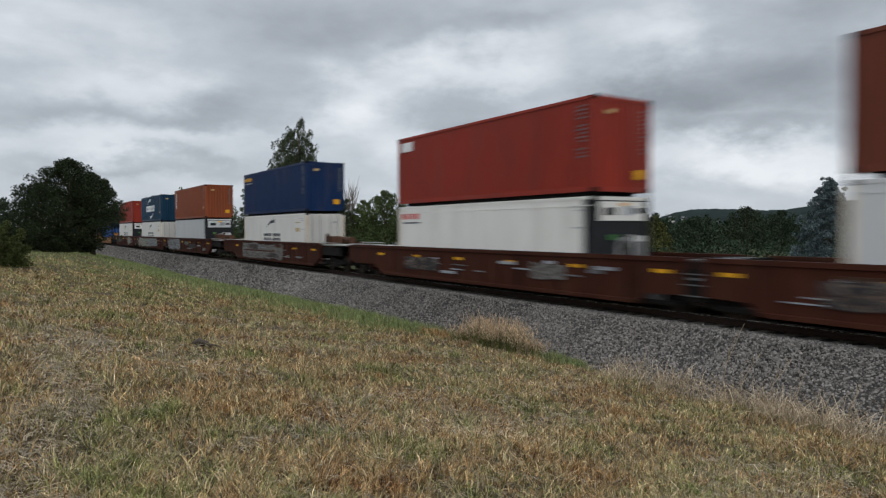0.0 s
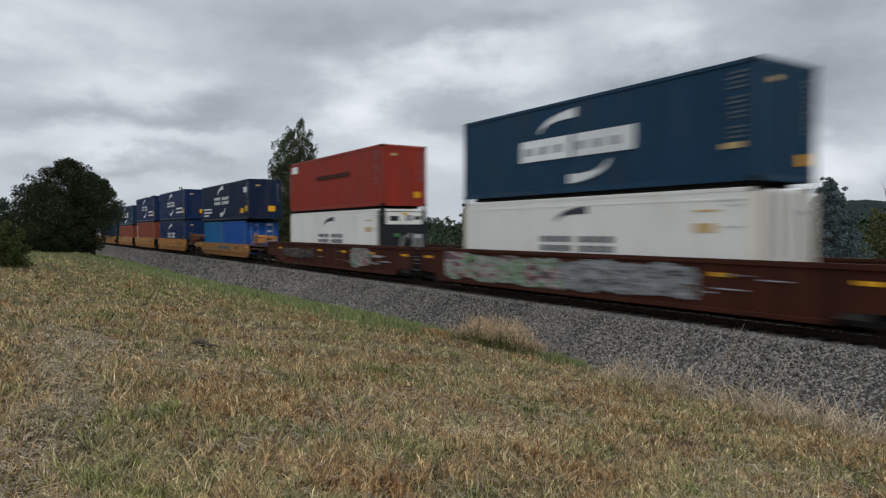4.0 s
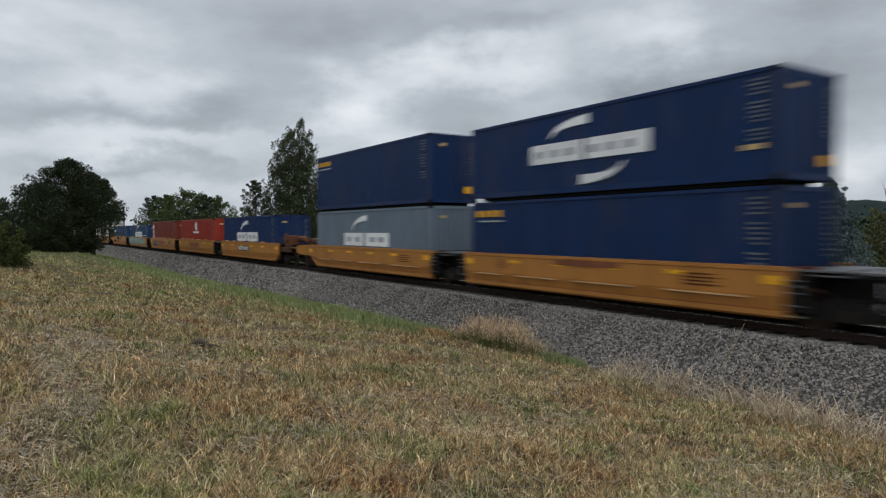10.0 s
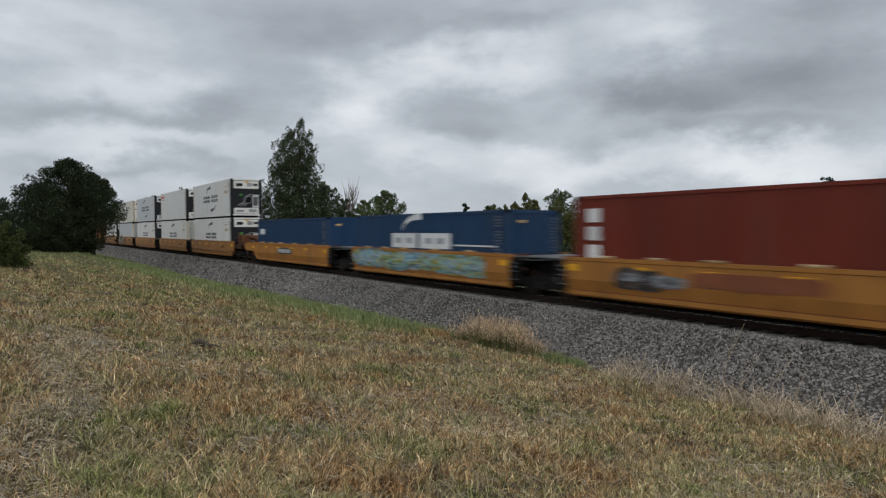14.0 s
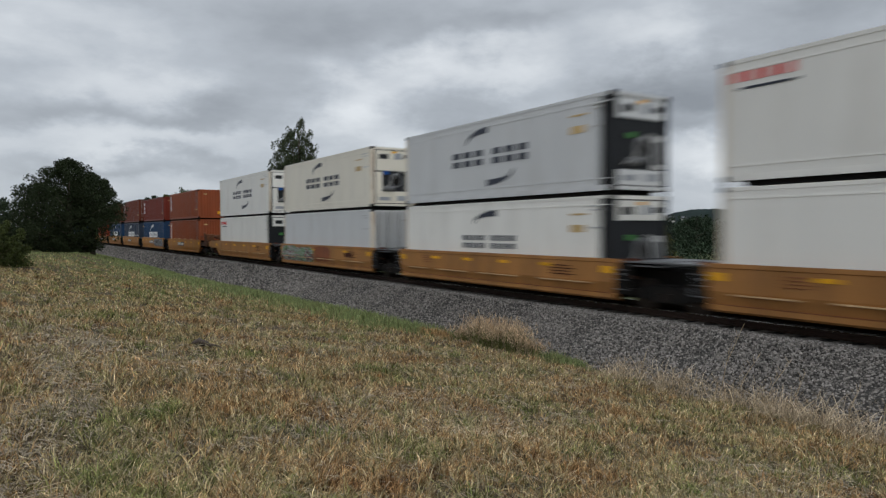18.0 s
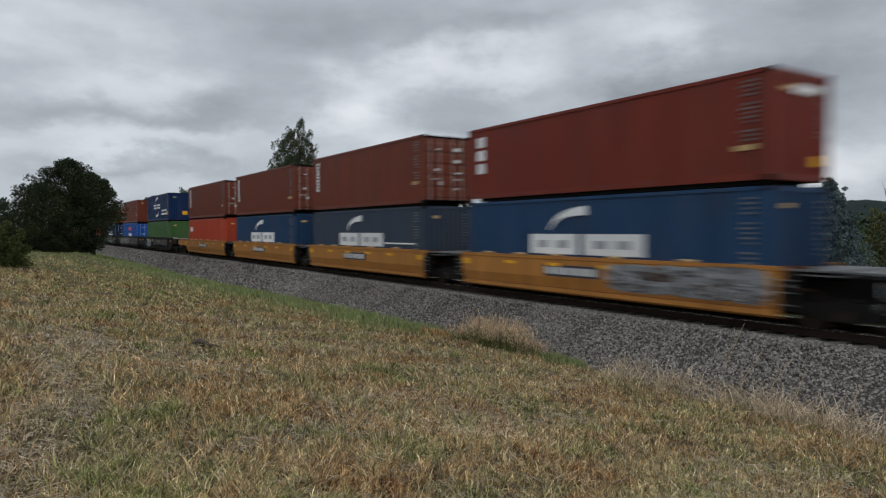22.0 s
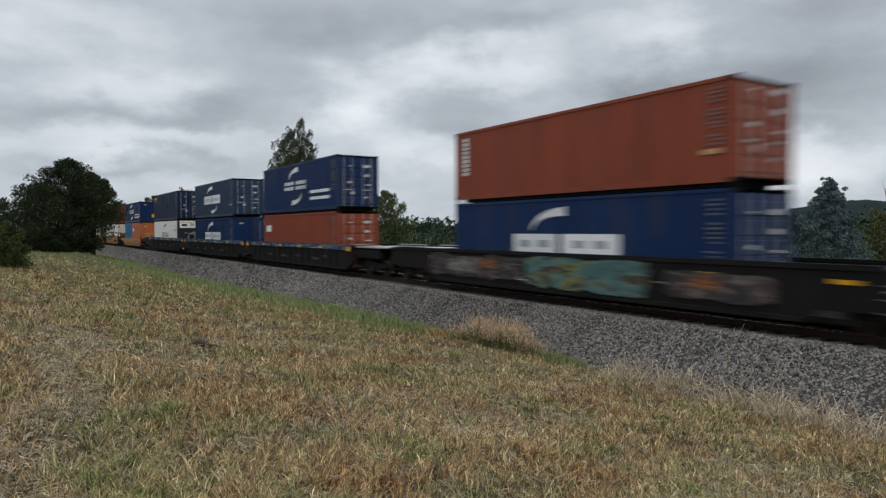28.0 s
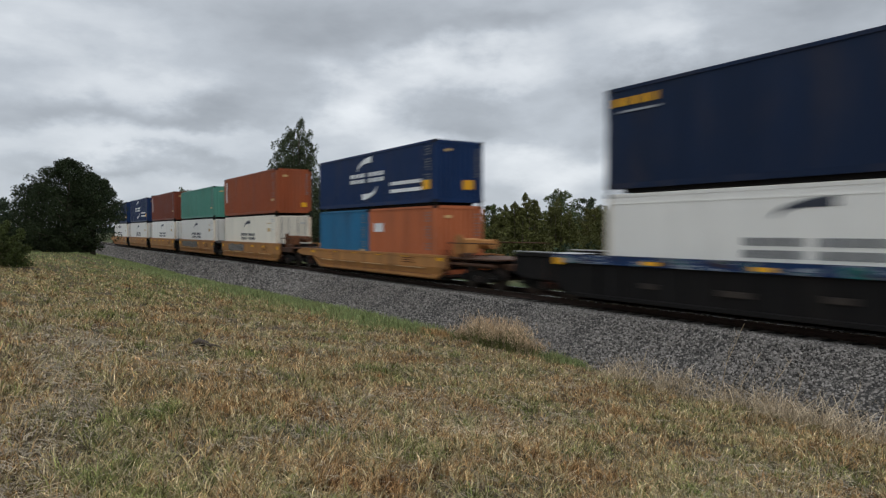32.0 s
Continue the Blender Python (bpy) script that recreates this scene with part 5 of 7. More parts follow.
def marks(ob, style, length, h, light):
    """Emblems, names and number lines. x runs from the rear end to the front one."""
    r = -length / 2

    def blade(x0, z0, x1, z1, wide, colour):
        part("emblem", cached(("blade", length, x0, z0, x1, z1, colour), lambda: swoosh(r + x0, z0, r + x1, z1, wide, colour)), ob)

    def panel(name, x0, x1, z0, z1, colour):
        part(name, plate(name, round(r + x0, 3), round(r + x1, 3), z0, z1, colour), ob)

    k = h / HI
    if style == "logo_block":
        panel("name_panel", 3.45, 5.85, 1.10 * k, 1.80 * k, "marking")
        panel("name_panel", 6.02, 8.45, 1.10 * k, 1.80 * k, "marking")
        for i in range(6):
            a = 3.7 + 0.70 * i + (0.35 if i > 2 else 0)
            part("lettering_block", cached(("lbp", length, i, k), lambda: MB().box(r + a, r + a + 0.36, -WI / 2 - 0.008, -WI / 2 - 0.004, 1.30 * k, 1.56 * k).mesh("lettering_block", M["mark_worn"])), ob)
        blade(4.4, 1.98 * k, 6.1, 2.46 * k, 0.30, "marking")
        blade(7.5, 0.92 * k, 5.8, 0.42 * k, 0.30, "marking")
    elif style == "logo":
        letter_blocks(ob, r + 4.1, r + 7.8, 1.30 * k, 0.52 * k, "marking")
        blade(4.9, 1.98 * k, 6.4, 2.52 * k, 0.30, "marking")
        blade(7.0, 1.05 * k, 5.4, 0.52 * k, 0.30, "marking")
        for z in (0.98, 0.60):
            panel("lettering_bar", 8.35, 11.1, z * k, (z + 0.17) * k, "marking")
    elif style == "logo_long":
        letter_blocks(ob, r + 4.2, r + 8.6, 1.25, 0.60, "marking")
        blade(5.2, 2.02, 6.9, 2.60, 0.32, "marking")
        blade(7.5, 0.98, 5.9, 0.42, 0.32, "marking")
        for z in (0.86, 0.60, 0.34):
            panel("lettering_bar", 0.7, 3.4 if z > 0.4 else 2.4, z, z + 0.13, "marking")
        panel("emblem", 12.35, 13.15, 1.95, 2.35, "marking")
        panel("caution_plate", 11.6, 12.3, 0.45, 0.80, "mark_yellow")
    elif style in ("logo_blocks", "logo_line", "logo_low"):
        if style == "logo_low":
            letter_blocks(ob, r + 4.1, r + 7.8, 1.14, 0.52, "marking")
        else:
            for x0, x1 in ((3.65, 5.85), (6.1, 8.5)):
                panel("name_panel", x0, x1, 1.10, 1.74, "marking")
            for i in range(4):
                a = (4.0, 4.95, 6.6, 7.5)[i]
                part("lettering_block", cached(("lbq", i), lambda: MB().box(r + a, r + a + 0.5, -WI / 2 - 0.008, -WI / 2 - 0.004, 1.30, 1.54).mesh("lettering_block", M["mark_worn"])), ob)
        blade(4.6, 1.86, 6.25, 2.46, 0.30, "marking")
        if style == "logo_line":
            panel("stripe", 8.7, 11.5, 1.24, 1.30, "marking")
    elif style == "dark_logo":
        letter_blocks(ob, r + 3.8, r + 8.55, 1.24, 0.56, "mark_dark")
        blade(4.7, 2.06, 6.05, 2.50, 0.24, "mark_dark")
        blade(7.6, 0.98, 6.05, 0.56, 0.24, "mark_dark")
    elif style == "dark_low":
        letter_blocks(ob, r + 4.5, r + 7.8, 1.20, 0.48, "mark_dark")
        blade(5.2, 2.12, 6.6, 2.48, 0.24, "mark_dark")
    elif style in ("text", "text_red"):
        col = "mark_yellow" if style == "text" else "mark_red"
        for i in range(4):
            panel("lettering_block", 0.30 + 0.42 * i, 0.30 + 0.42 * i + 0.25, 0.81 * h, 0.89 * h, col)
        panel("lettering_bar", 0.5, 1.9, 0.745 * h, 0.765 * h, "mark_worn" if style == "text" else "mark_dark")
    elif style in ("column", "column_big"):
        n, w = (3, 0.46) if style == "column_big" else (9, 0.30)
        hh = h * 0.56 / n
        for i in range(n):
            panel("lettering_block", 0.55, 0.55 + w, round(h * 0.35 + i * hh, 3), round(h * 0.35 + (i + 0.76) * hh, 3), "marking")
    elif style in ("badge", "badge_text"):
        panel("emblem", 0.35, 1.3, h * 0.78, h * 0.92, "marking")
        if style == "badge_text":
            panel("lettering_bar", 4.2, 8.6, h * 0.56, h * 0.64, "wagon_brown")
    elif style == "small_badge":
        panel("emblem", 0.55, 1.45, h * 0.62, h * 0.76, "marking")
    elif style == "roundel":
        part("emblem", cached("roundel", lambda: disc(r + 6.05, 2.24, 0.40, "marking")), ob)
        panel("lettering_bar", 4.9, 7.05, 1.62, 1.80, "marking")
    elif style == "banner":
        panel("emblem", 5.0, 7.3, h * 0.66, h * 0.82, "mark_red")
        panel("name_panel", 5.0, 7.3, h * 0.39, h * 0.52, "marking")
    # a column of small lines near the front end
    def column():
        m, y = MB(), -WI / 2 - 0.001
        rows = ((0.885, 0.62), (0.845, 0.45), (0.66, 0.55)) if light else [(0.36 + 0.041 * i, (0.30, 0.22, 0.34, 0.26, 0.18)[i % 5]) for i in range(14) if i not in (3, 9)]
        for q, w in rows:
            m.box(-r - 0.42 - w, -r - 0.42, y - 0.004, y + 0.012, h * q, h * q + 0.05)
        return m.mesh("number_column", M["mark_soft" if light else "mark_faint"])
    tagged(part("number_column", cached(("numbers", length, h, light), column), ob, "column of small pale stencilled lines"), kind="stuff")
    if style in ("column", "none", "logo_block", "column_big"):
        part("caution_plate", plate("caution_plate", -r - 0.92, -r - 0.42, h * 0.275, h * 0.325, "mark_tan"), ob)
    if style in ("dark_logo", "dark_low"):
        part("caution_plate", plate("caution_plate", -r - 1.75, -r - 1.15, h * 0.62, h * 0.70, "mark_tan"), ob)
        part("caution_plate", plate("caution_plate", -r - 1.75, -r - 1.05, h * 0.80, h * 0.82, "mark_tan"), ob)


def container(kind, colour, style, front, label, length=L40, h=HI, stacked=False):
    """front: 'wall', 'doors', 'unit' (a cooling machine) or 'unit_dark' (one with its covers open)."""
    ob = tagged(new("refrigerated_container" if kind == "reefer" else "shipping_container"), label, "container", "containers on the train")
    lx, wy = length / 2, WI / 2
    if kind == "reefer":
        def smooth_body():
            m = MB()
            m.box(-lx + 0.05, lx - (0.55 if "unit" in front else 0.06), -wy + 0.008, wy - 0.008, 0.16, h - 0.05)
            return m.mesh("body", M[colour])
        part("body", cached(("rb", colour, length, h, front), smooth_body), ob)
        for z in (h - 0.30, 0.34):
            part("side_rib", cached(("rib", colour, length, z), lambda: MB().box(-lx + 0.1, lx - 0.1, -wy - 0.001, -wy + 0.02, z, z + 0.035).mesh("side_rib", M[colour])), ob)
    else:
        for s in (-1, 1):
            part("side_wall", cached(("sw", colour, length, h, s), lambda: side_wall(length, h, colour, s)), ob)
        part("roof_sheet", cached(("rs", colour, length, h), lambda: roof_sheet(length, h, colour)), ob)
        part("floor", cached(("fl", length), lambda: MB().box(-length / 2 + 0.08, length / 2 - 0.08, -WI / 2 + 0.06, WI / 2 - 0.06, 0.10, 0.16).mesh("floor", M["underframe"])), ob)
    for s in (-1, 1):
        part("top_rail", cached(("tr", colour, length, h, s), lambda: MB().box(-lx + 0.17, lx - 0.17, s * wy - 0.03 if s > 0 else -wy - 0.002, wy + 0.002 if s > 0 else -wy + 0.03, h - 0.10, h - 0.006).mesh("top_rail", M[colour])), ob)
        part("bottom_rail", cached(("br", colour, length, s), lambda: MB().box(-lx + 0.17, lx - 0.17, wy - 0.05 if s > 0 else -wy - 0.002, wy + 0.002 if s > 0 else -wy + 0.05, 0.0, 0.16).mesh("bottom_rail", M[colour])), ob)
        for e in (-1, 1):
            post = colour if kind != "reefer" else "machine" if front == "unit_dark" and e > 0 else "rust_post"
            part("corner_post", cached(("cp", colour, h, kind, post), lambda: MB().box(-0.085, 0.085, -0.075, 0.075, 0.118, h - 0.118, 0.012).mesh("corner_post", M[post])), ob, place=Matrix.Translation((e * (lx - 0.085), s * (wy - 0.075), 0)))
            for z in (0.059, h - 0.059):
                part("corner_casting", casting(), ob, place=Matrix.Translation((e * (lx - 0.086), s * (wy - 0.08), z)))
    part("rear_wall", cached(("rw", colour, h), lambda: MB().box(-0.03, 0.03, -wy + 0.14, wy - 0.14, 0.02, h - 0.02).mesh("rear_wall", M[colour])), ob, place=Matrix.Translation((-lx + 0.05, 0, 0)))
    if front == "wall":
        part("end_wall", cached(("ew", colour, h), lambda: end_wall(h, colour)), ob, place=Matrix.Translation((lx - 0.015, 0, 0)))
        if style == "column_big":
            part("lettering_bar", cached(("eb", h), lambda: MB().box(-0.004, 0.006, -0.3, 0.75, h * 0.80, h * 0.88).mesh("lettering_bar", M["marking"])), ob, place=Matrix.Translation((lx - 0.01, 0, 0)))
        if style in ("logo", "logo_long"):
            part("caution_plate", cached("cpl", lambda: MB().box(-0.004, 0.008, 0.10, 0.62, 0.55, 0.95).mesh("caution_plate", M["mark_yellow"])), ob, place=Matrix.Translation((lx - 0.01, 0.1, 0)))
            part("caution_plate", plate("caution_plate", lx - 0.95, lx - 0.40, 0.55, 0.95, "mark_yellow"), ob)
        def end_numbers():
            m = MB()
            for i in range(11):
                m.box(-0.004, 0.006, 0.82, 0.82 + (0.16, 0.22, 0.12)[i % 3], h * (0.42 + 0.045 * i), h * (0.42 + 0.045 * i) + 0.05)
            return m.mesh("number_column", M["mark_faint"])
        if kind == "dry":
            tagged(part("number_column", cached(("en", h), end_numbers), ob, "column of small pale stencilled lines", Matrix.Translation((lx - 0.008, 0, 0))), kind="stuff")
            part("caution_plate", cached(("ep", h), lambda: MB().box(-0.004, 0.006, -0.72, -0.40, h * 0.82, h * 0.86).mesh("caution_plate", M["mark_tan"])), ob, place=Matrix.Translation((lx - 0.008, 0, 0)))
            if style not in ("logo", "logo_long"):
                part("caution_plate", cached(("eq", h), lambda: MB().box(-0.004, 0.006, 0.52, 0.90, h * 0.14, h * 0.24).mesh("caution_plate", M["mark_yellow"])), ob, place=Matrix.Translation((lx - 0.008, 0, 0)))
    elif front == "doors":
        for s in (-1, 1):
            d = part("door", cached(("dl", colour, h, kind), lambda: door_leaf(h, colour, kind == "reefer")), ob, place=Matrix.Translation((lx - 0.06, s * 0.565, 0)))
            for q in (-0.28, 0.22):
                part("locking_bar", cached(("lb", h), lambda: MB().tube([(0, 0, 0.12), (0, 0, h - 0.12)], [0.02, 0.02], 6).mesh("locking_bar", M["rod"])), d, "galvanised locking bar", Matrix.Translation((0.05, q, 0)))
            part("handle", cached("hd", lambda: MB().box(0.03, 0.07, -0.3, 0.25, 1.0, 1.05).mesh("handle", M["rod"])), d)
        for k, (y0, y1, z0, z1) in enumerate(((0.25, 0.75, 2.22, 2.40), (0.3, 0.7, 1.72, 1.90), (-0.65, -0.3, 2.25, 2.34), (0.3, 0.6, 0.55, 0.68), (-0.7, -0.35, 1.35, 1.5), (0.35, 0.8, 1.25, 1.36), (-0.5, -0.2, 0.75, 0.95)) if kind == "dry" else ((0.35, 0.8, 2.3, 2.42),)):
            part("placard", cached(("pc", k, kind), lambda: MB().box(-0.004, 0.004, y0 + 0.08, y1 - 0.04, z0 + 0.02, z1 - 0.02).mesh("placard", M["mark_soft"])), ob, place=Matrix.Translation((lx + 0.004, 0, 0)))
    else:
        def unit_box():
            m = MB().box(-0.5, -0.06, -wy + 0.1, wy - 0.1, 0.15, h - 0.1)
            return m.mesh("cooling_unit", M["machine"])
        u = part("cooling_unit", cached(("cu", h), unit_box), ob, "dark cooling machine in the end frame", Matrix.Translation((lx, 0, 0)))
        dark = front == "unit_dark"
        for s in () if dark else (-1, 1):
            part("side_cheek", cached(("sc", colour, h, s), lambda: MB().box(lx - 0.56, lx - 0.16, s * (wy - 0.03) - 0.02, s * (wy - 0.03) + 0.02, 0.16, h - 0.05).mesh("side_cheek", M[colour])), ob)
        z0 = h * (0.74 if dark else 0.60)
        part("cover_panel", cached(("cv", colour, h, dark), lambda: MB().box(-0.06, -0.02, -0.98, 0.98, z0, h - 0.16, 0.01).mesh("cover_panel", M[colour])), u, "white cover panel")
        part("lower_panel", cached(("lp", colour, dark), lambda: MB().box(-0.06, -0.02, -0.98, 0.98, 0.16, 0.62 if dark else 0.74, 0.01).mesh("lower_panel", M[colour])), u, "white lower panel")
        part("side_panel", cached(("sp", colour, h, dark), lambda: MB().box(-0.06, -0.018, 0.50 if dark else -0.98, 0.98 if dark else -0.62, 0.66, h * 0.58).mesh("side_panel", M["mark_soft" if dark else colour])), u, "pale side panel")
        part("fan_ring", cached("fr", lambda: MB().tube([(-0.06, 0.12, 1.28), (0.0, 0.12, 1.28)], [0.36, 0.32], 20).mesh("fan_ring", M["mark_faint"])), u, "grey fan guard")
        part("fan", cached("fn", lambda: MB().tube([(-0.02, 0.12, 1.28), (0.006, 0.12, 1.28)], [0.26, 0.26], 16).mesh("fan", M["underframe"])), u, "dark fan")
        part("control_box", cached(("cb", dark), lambda: MB().box(-0.07, 0.0, -0.55, -0.28, 1.55, 1.72, 0.01).mesh("control_box", M["mark_green" if dark else "brightblue"])), u, "green-lidded control box" if dark else "blue-lidded control box")
        part("compressor", cached("cm", lambda: MB().tube([(-0.05, -0.55, 0.86), (-0.05, 0.0, 0.86)], [0.13, 0.13], 12).mesh("compressor", M["mark_faint"])), u, "grey compressor")
        part("condenser_grille", cached("cg", lambda: MB().box(-0.06, -0.012, 0.55, 0.92, 0.80, 1.50).mesh("condenser_grille", M["grate"])), u, "grey condenser grille")
        for k, (y0, y1, q0, q1) in enumerate(((-0.8, -0.30, 0.80, 0.88), (0.05, 0.45, 0.80, 0.90), (0.55, 0.9, 0.82, 0.88), (-0.8, -0.2, 0.10, 0.16), (0.2, 0.8, 0.10, 0.18))):
            part("access_hatch", cached(("ah", k, h), lambda: MB().box(-0.022, -0.012, y0, y1, h * q0, h * q1).mesh("access_hatch", M["machine" if k in (0, 2) else "mark_worn"])), u, "grey access hatch")
        part("warning_plate", cached(("wp", h), lambda: MB().box(-0.02, -0.010, -0.1, 0.2, h * 0.90, h * 0.935).mesh("warning_plate", M["mark_yellow"])), u, "yellow warning plate")
        part("pipe", cached("pp", lambda: MB().tube([(-0.03, -0.7, 0.78), (-0.01, -0.3, 1.02), (-0.01, 0.3, 1.72), (-0.03, 0.8, 1.60)], [0.025] * 4, 6).mesh("pipe", M["rod"])), u, "grey coolant pipe")
        for z in (0.02, h - 0.12):
            part("end_sill", cached(("es", colour, z), lambda: MB().box(-0.07, 0.0, -wy + 0.16, wy - 0.16, z, z + 0.11).mesh("end_sill", M[colour])), ob, place=Matrix.Translation((lx - 0.002, 0, 0)))
    if stacked:
        part("underfloor_beam", cached(("xm", length), lambda: MB().box(-L40 / 2 + 0.5, L40 / 2 - 0.5, -1.08, 1.08, -0.11, 0.11).mesh("underfloor_beam", M["underframe"])), ob, "dark steel beam under the floor")
        for e in (-1, 1):
            for s in (-1, 1):
                part("twist_lock", cached("tl", lambda: MB().tube([(0, 0, -GAP), (0, 0, -GAP * 0.5), (0, 0, 0.0)], [0.05, 0.075, 0.05], 8).mesh("twist_lock", M["underframe"])), ob, place=Matrix.Translation((e * (L40 / 2 - 0.086), s * (wy - 0.08), 0)))
    if style:
        marks(ob, style, length, h, kind == "reefer")
    return ob


# ---- well wagons ----
def wheel_mesh():
    def make():
        m = MB()
        m.tube([(0, -0.07, 0), (0, -0.035, 0), (0, -0.03, 0), (0, 0.065, 0)], [0.455, 0.455, 0.42, 0.415], 24)
        m.tube([(0, -0.10, 0), (0, 0.11, 0)], [0.11, 0.11], 12)
        return m.mesh("wheel", M["wheel"])
    return cached("wheel", make)


def truck(parent, x):
    """A four-wheeled bogie with its cast side frames."""
    t = part("bogie", cached("bolster", lambda: MB().box(-0.22, 0.22, -1.05, 1.05, 0.42, 0.72, 0.05).mesh("bogie", M["underframe"])), parent, "greasy black cast-steel bogie", Matrix.Translation((x, 0, 0)))

    def frame_mesh():
        m = MB()
        pr = [(-1.2, 0.50), (-0.95, 0.62), (-0.35, 0.66), (0.35, 0.66), (0.95, 0.62), (1.2, 0.50), (1.2, 0.38), (0.95, 0.36), (0.35, 0.24), (-0.35, 0.24), (-0.95, 0.36), (-1.2, 0.38)]
        n = len(pr)
        m.v += [(px, yy, pz) for yy in (-0.08, 0.08) for px, pz in pr]
        m.f += [(i, (i + 1) % n, n + (i + 1) % n, n + i) for i in range(n)] + [tuple(range(n)), tuple(reversed(range(n, 2 * n)))]
        return m.mesh("side_frame", M["underframe"])
    for s in (-1, 1):
        part("side_frame", cached("side_frame", frame_mesh), t, place=Matrix.Translation((0, s * 1.0, 0)))
        for e in (-1, 1):
            part("wheel", wheel_mesh(), t, "dark steel wheel with a worn tread", Matrix.Translation((e * 0.89, s * 0.77, 0.42)) @ Matrix.Rotation(math.pi if s < 0 else 0, 4, "Z"))
            part("axle_box", cached("axle_box", lambda: MB().tube([(0, -0.14, 0), (0, 0.14, 0)], [0.13, 0.12], 10).mesh("axle_box", M["underframe"])), t, place=Matrix.Translation((e * 0.89, s * 1.03, 0.43)))
        part("spring", cached("spring", lambda: MB().tube([(0, 0, 0.28), (0, 0, 0.5)], [0.12, 0.12], 8).mesh("spring", M["wheel"])), t, place=Matrix.Translation((0, s * 1.1, 0)))
    for e in (-1, 1):
        part("axle", cached("axle", lambda: MB().tube([(0, -0.8, 0), (0, 0.8, 0)], [0.09, 0.09], 10).mesh("axle", M["wheel"])), t, place=Matrix.Translation((e * 0.89, 0, 0.42)))
    return t


def spray_patch(x0, x1, y, z0, z1, mname, slant):
    """Sprayed paint with an uneven outline, a film a few millimetres proud of the side it follows."""
    rnd = random.Random(round(x0 * 100) + round(z1 * 1000))
    n = max(6, int((x1 - x0) / 0.16))
    deep = 0.13 * (z1 - z0)
    m = MB()
    hi = lo = 0.3
    for i in range(n + 1):
        f = i / n
        hi, lo = min(max(hi + rnd.uniform(-0.5, 0.5), 0), 1), min(max(lo + rnd.uniform(-0.5, 0.5), 0), 1)
        end = min(i, n - i)
        cut = (0.30, 0.10, 0.03)[end] * (z1 - z0) if end < 3 else 0.0
        a, b = z0 + deep * lo + cut * rnd.random(), z1 - deep * hi - cut * rnd.random()
        c = max(a, min(b, 0.74)) if slant else (a + b) / 2
        x = x0 + f * (x1 - x0) + rnd.uniform(-0.04, 0.04)
        for z in (a, c, b):
            yy = y + (max(0.72 - z, 0) * 0.25 if slant else 0)
            m.v += [(x, yy, z), (x, yy + 0.03, z)]
    for i in range(n):
        q = 6 * i
        m.f += [(q, q + 6, q + 8, q + 2), (q + 2, q + 8, q + 10, q + 4), (q + 4, q + 10, q + 11, q + 5), (q + 1, q + 7, q + 6, q)]
    e = 6 * n
    m.f += [(0, 2, 3, 1), (2, 4, 5, 3), (e, e + 1, e + 3, e + 2), (e + 2, e + 3, e + 5, e + 4)]
    return m.mesh("spray_paint", M[mname])


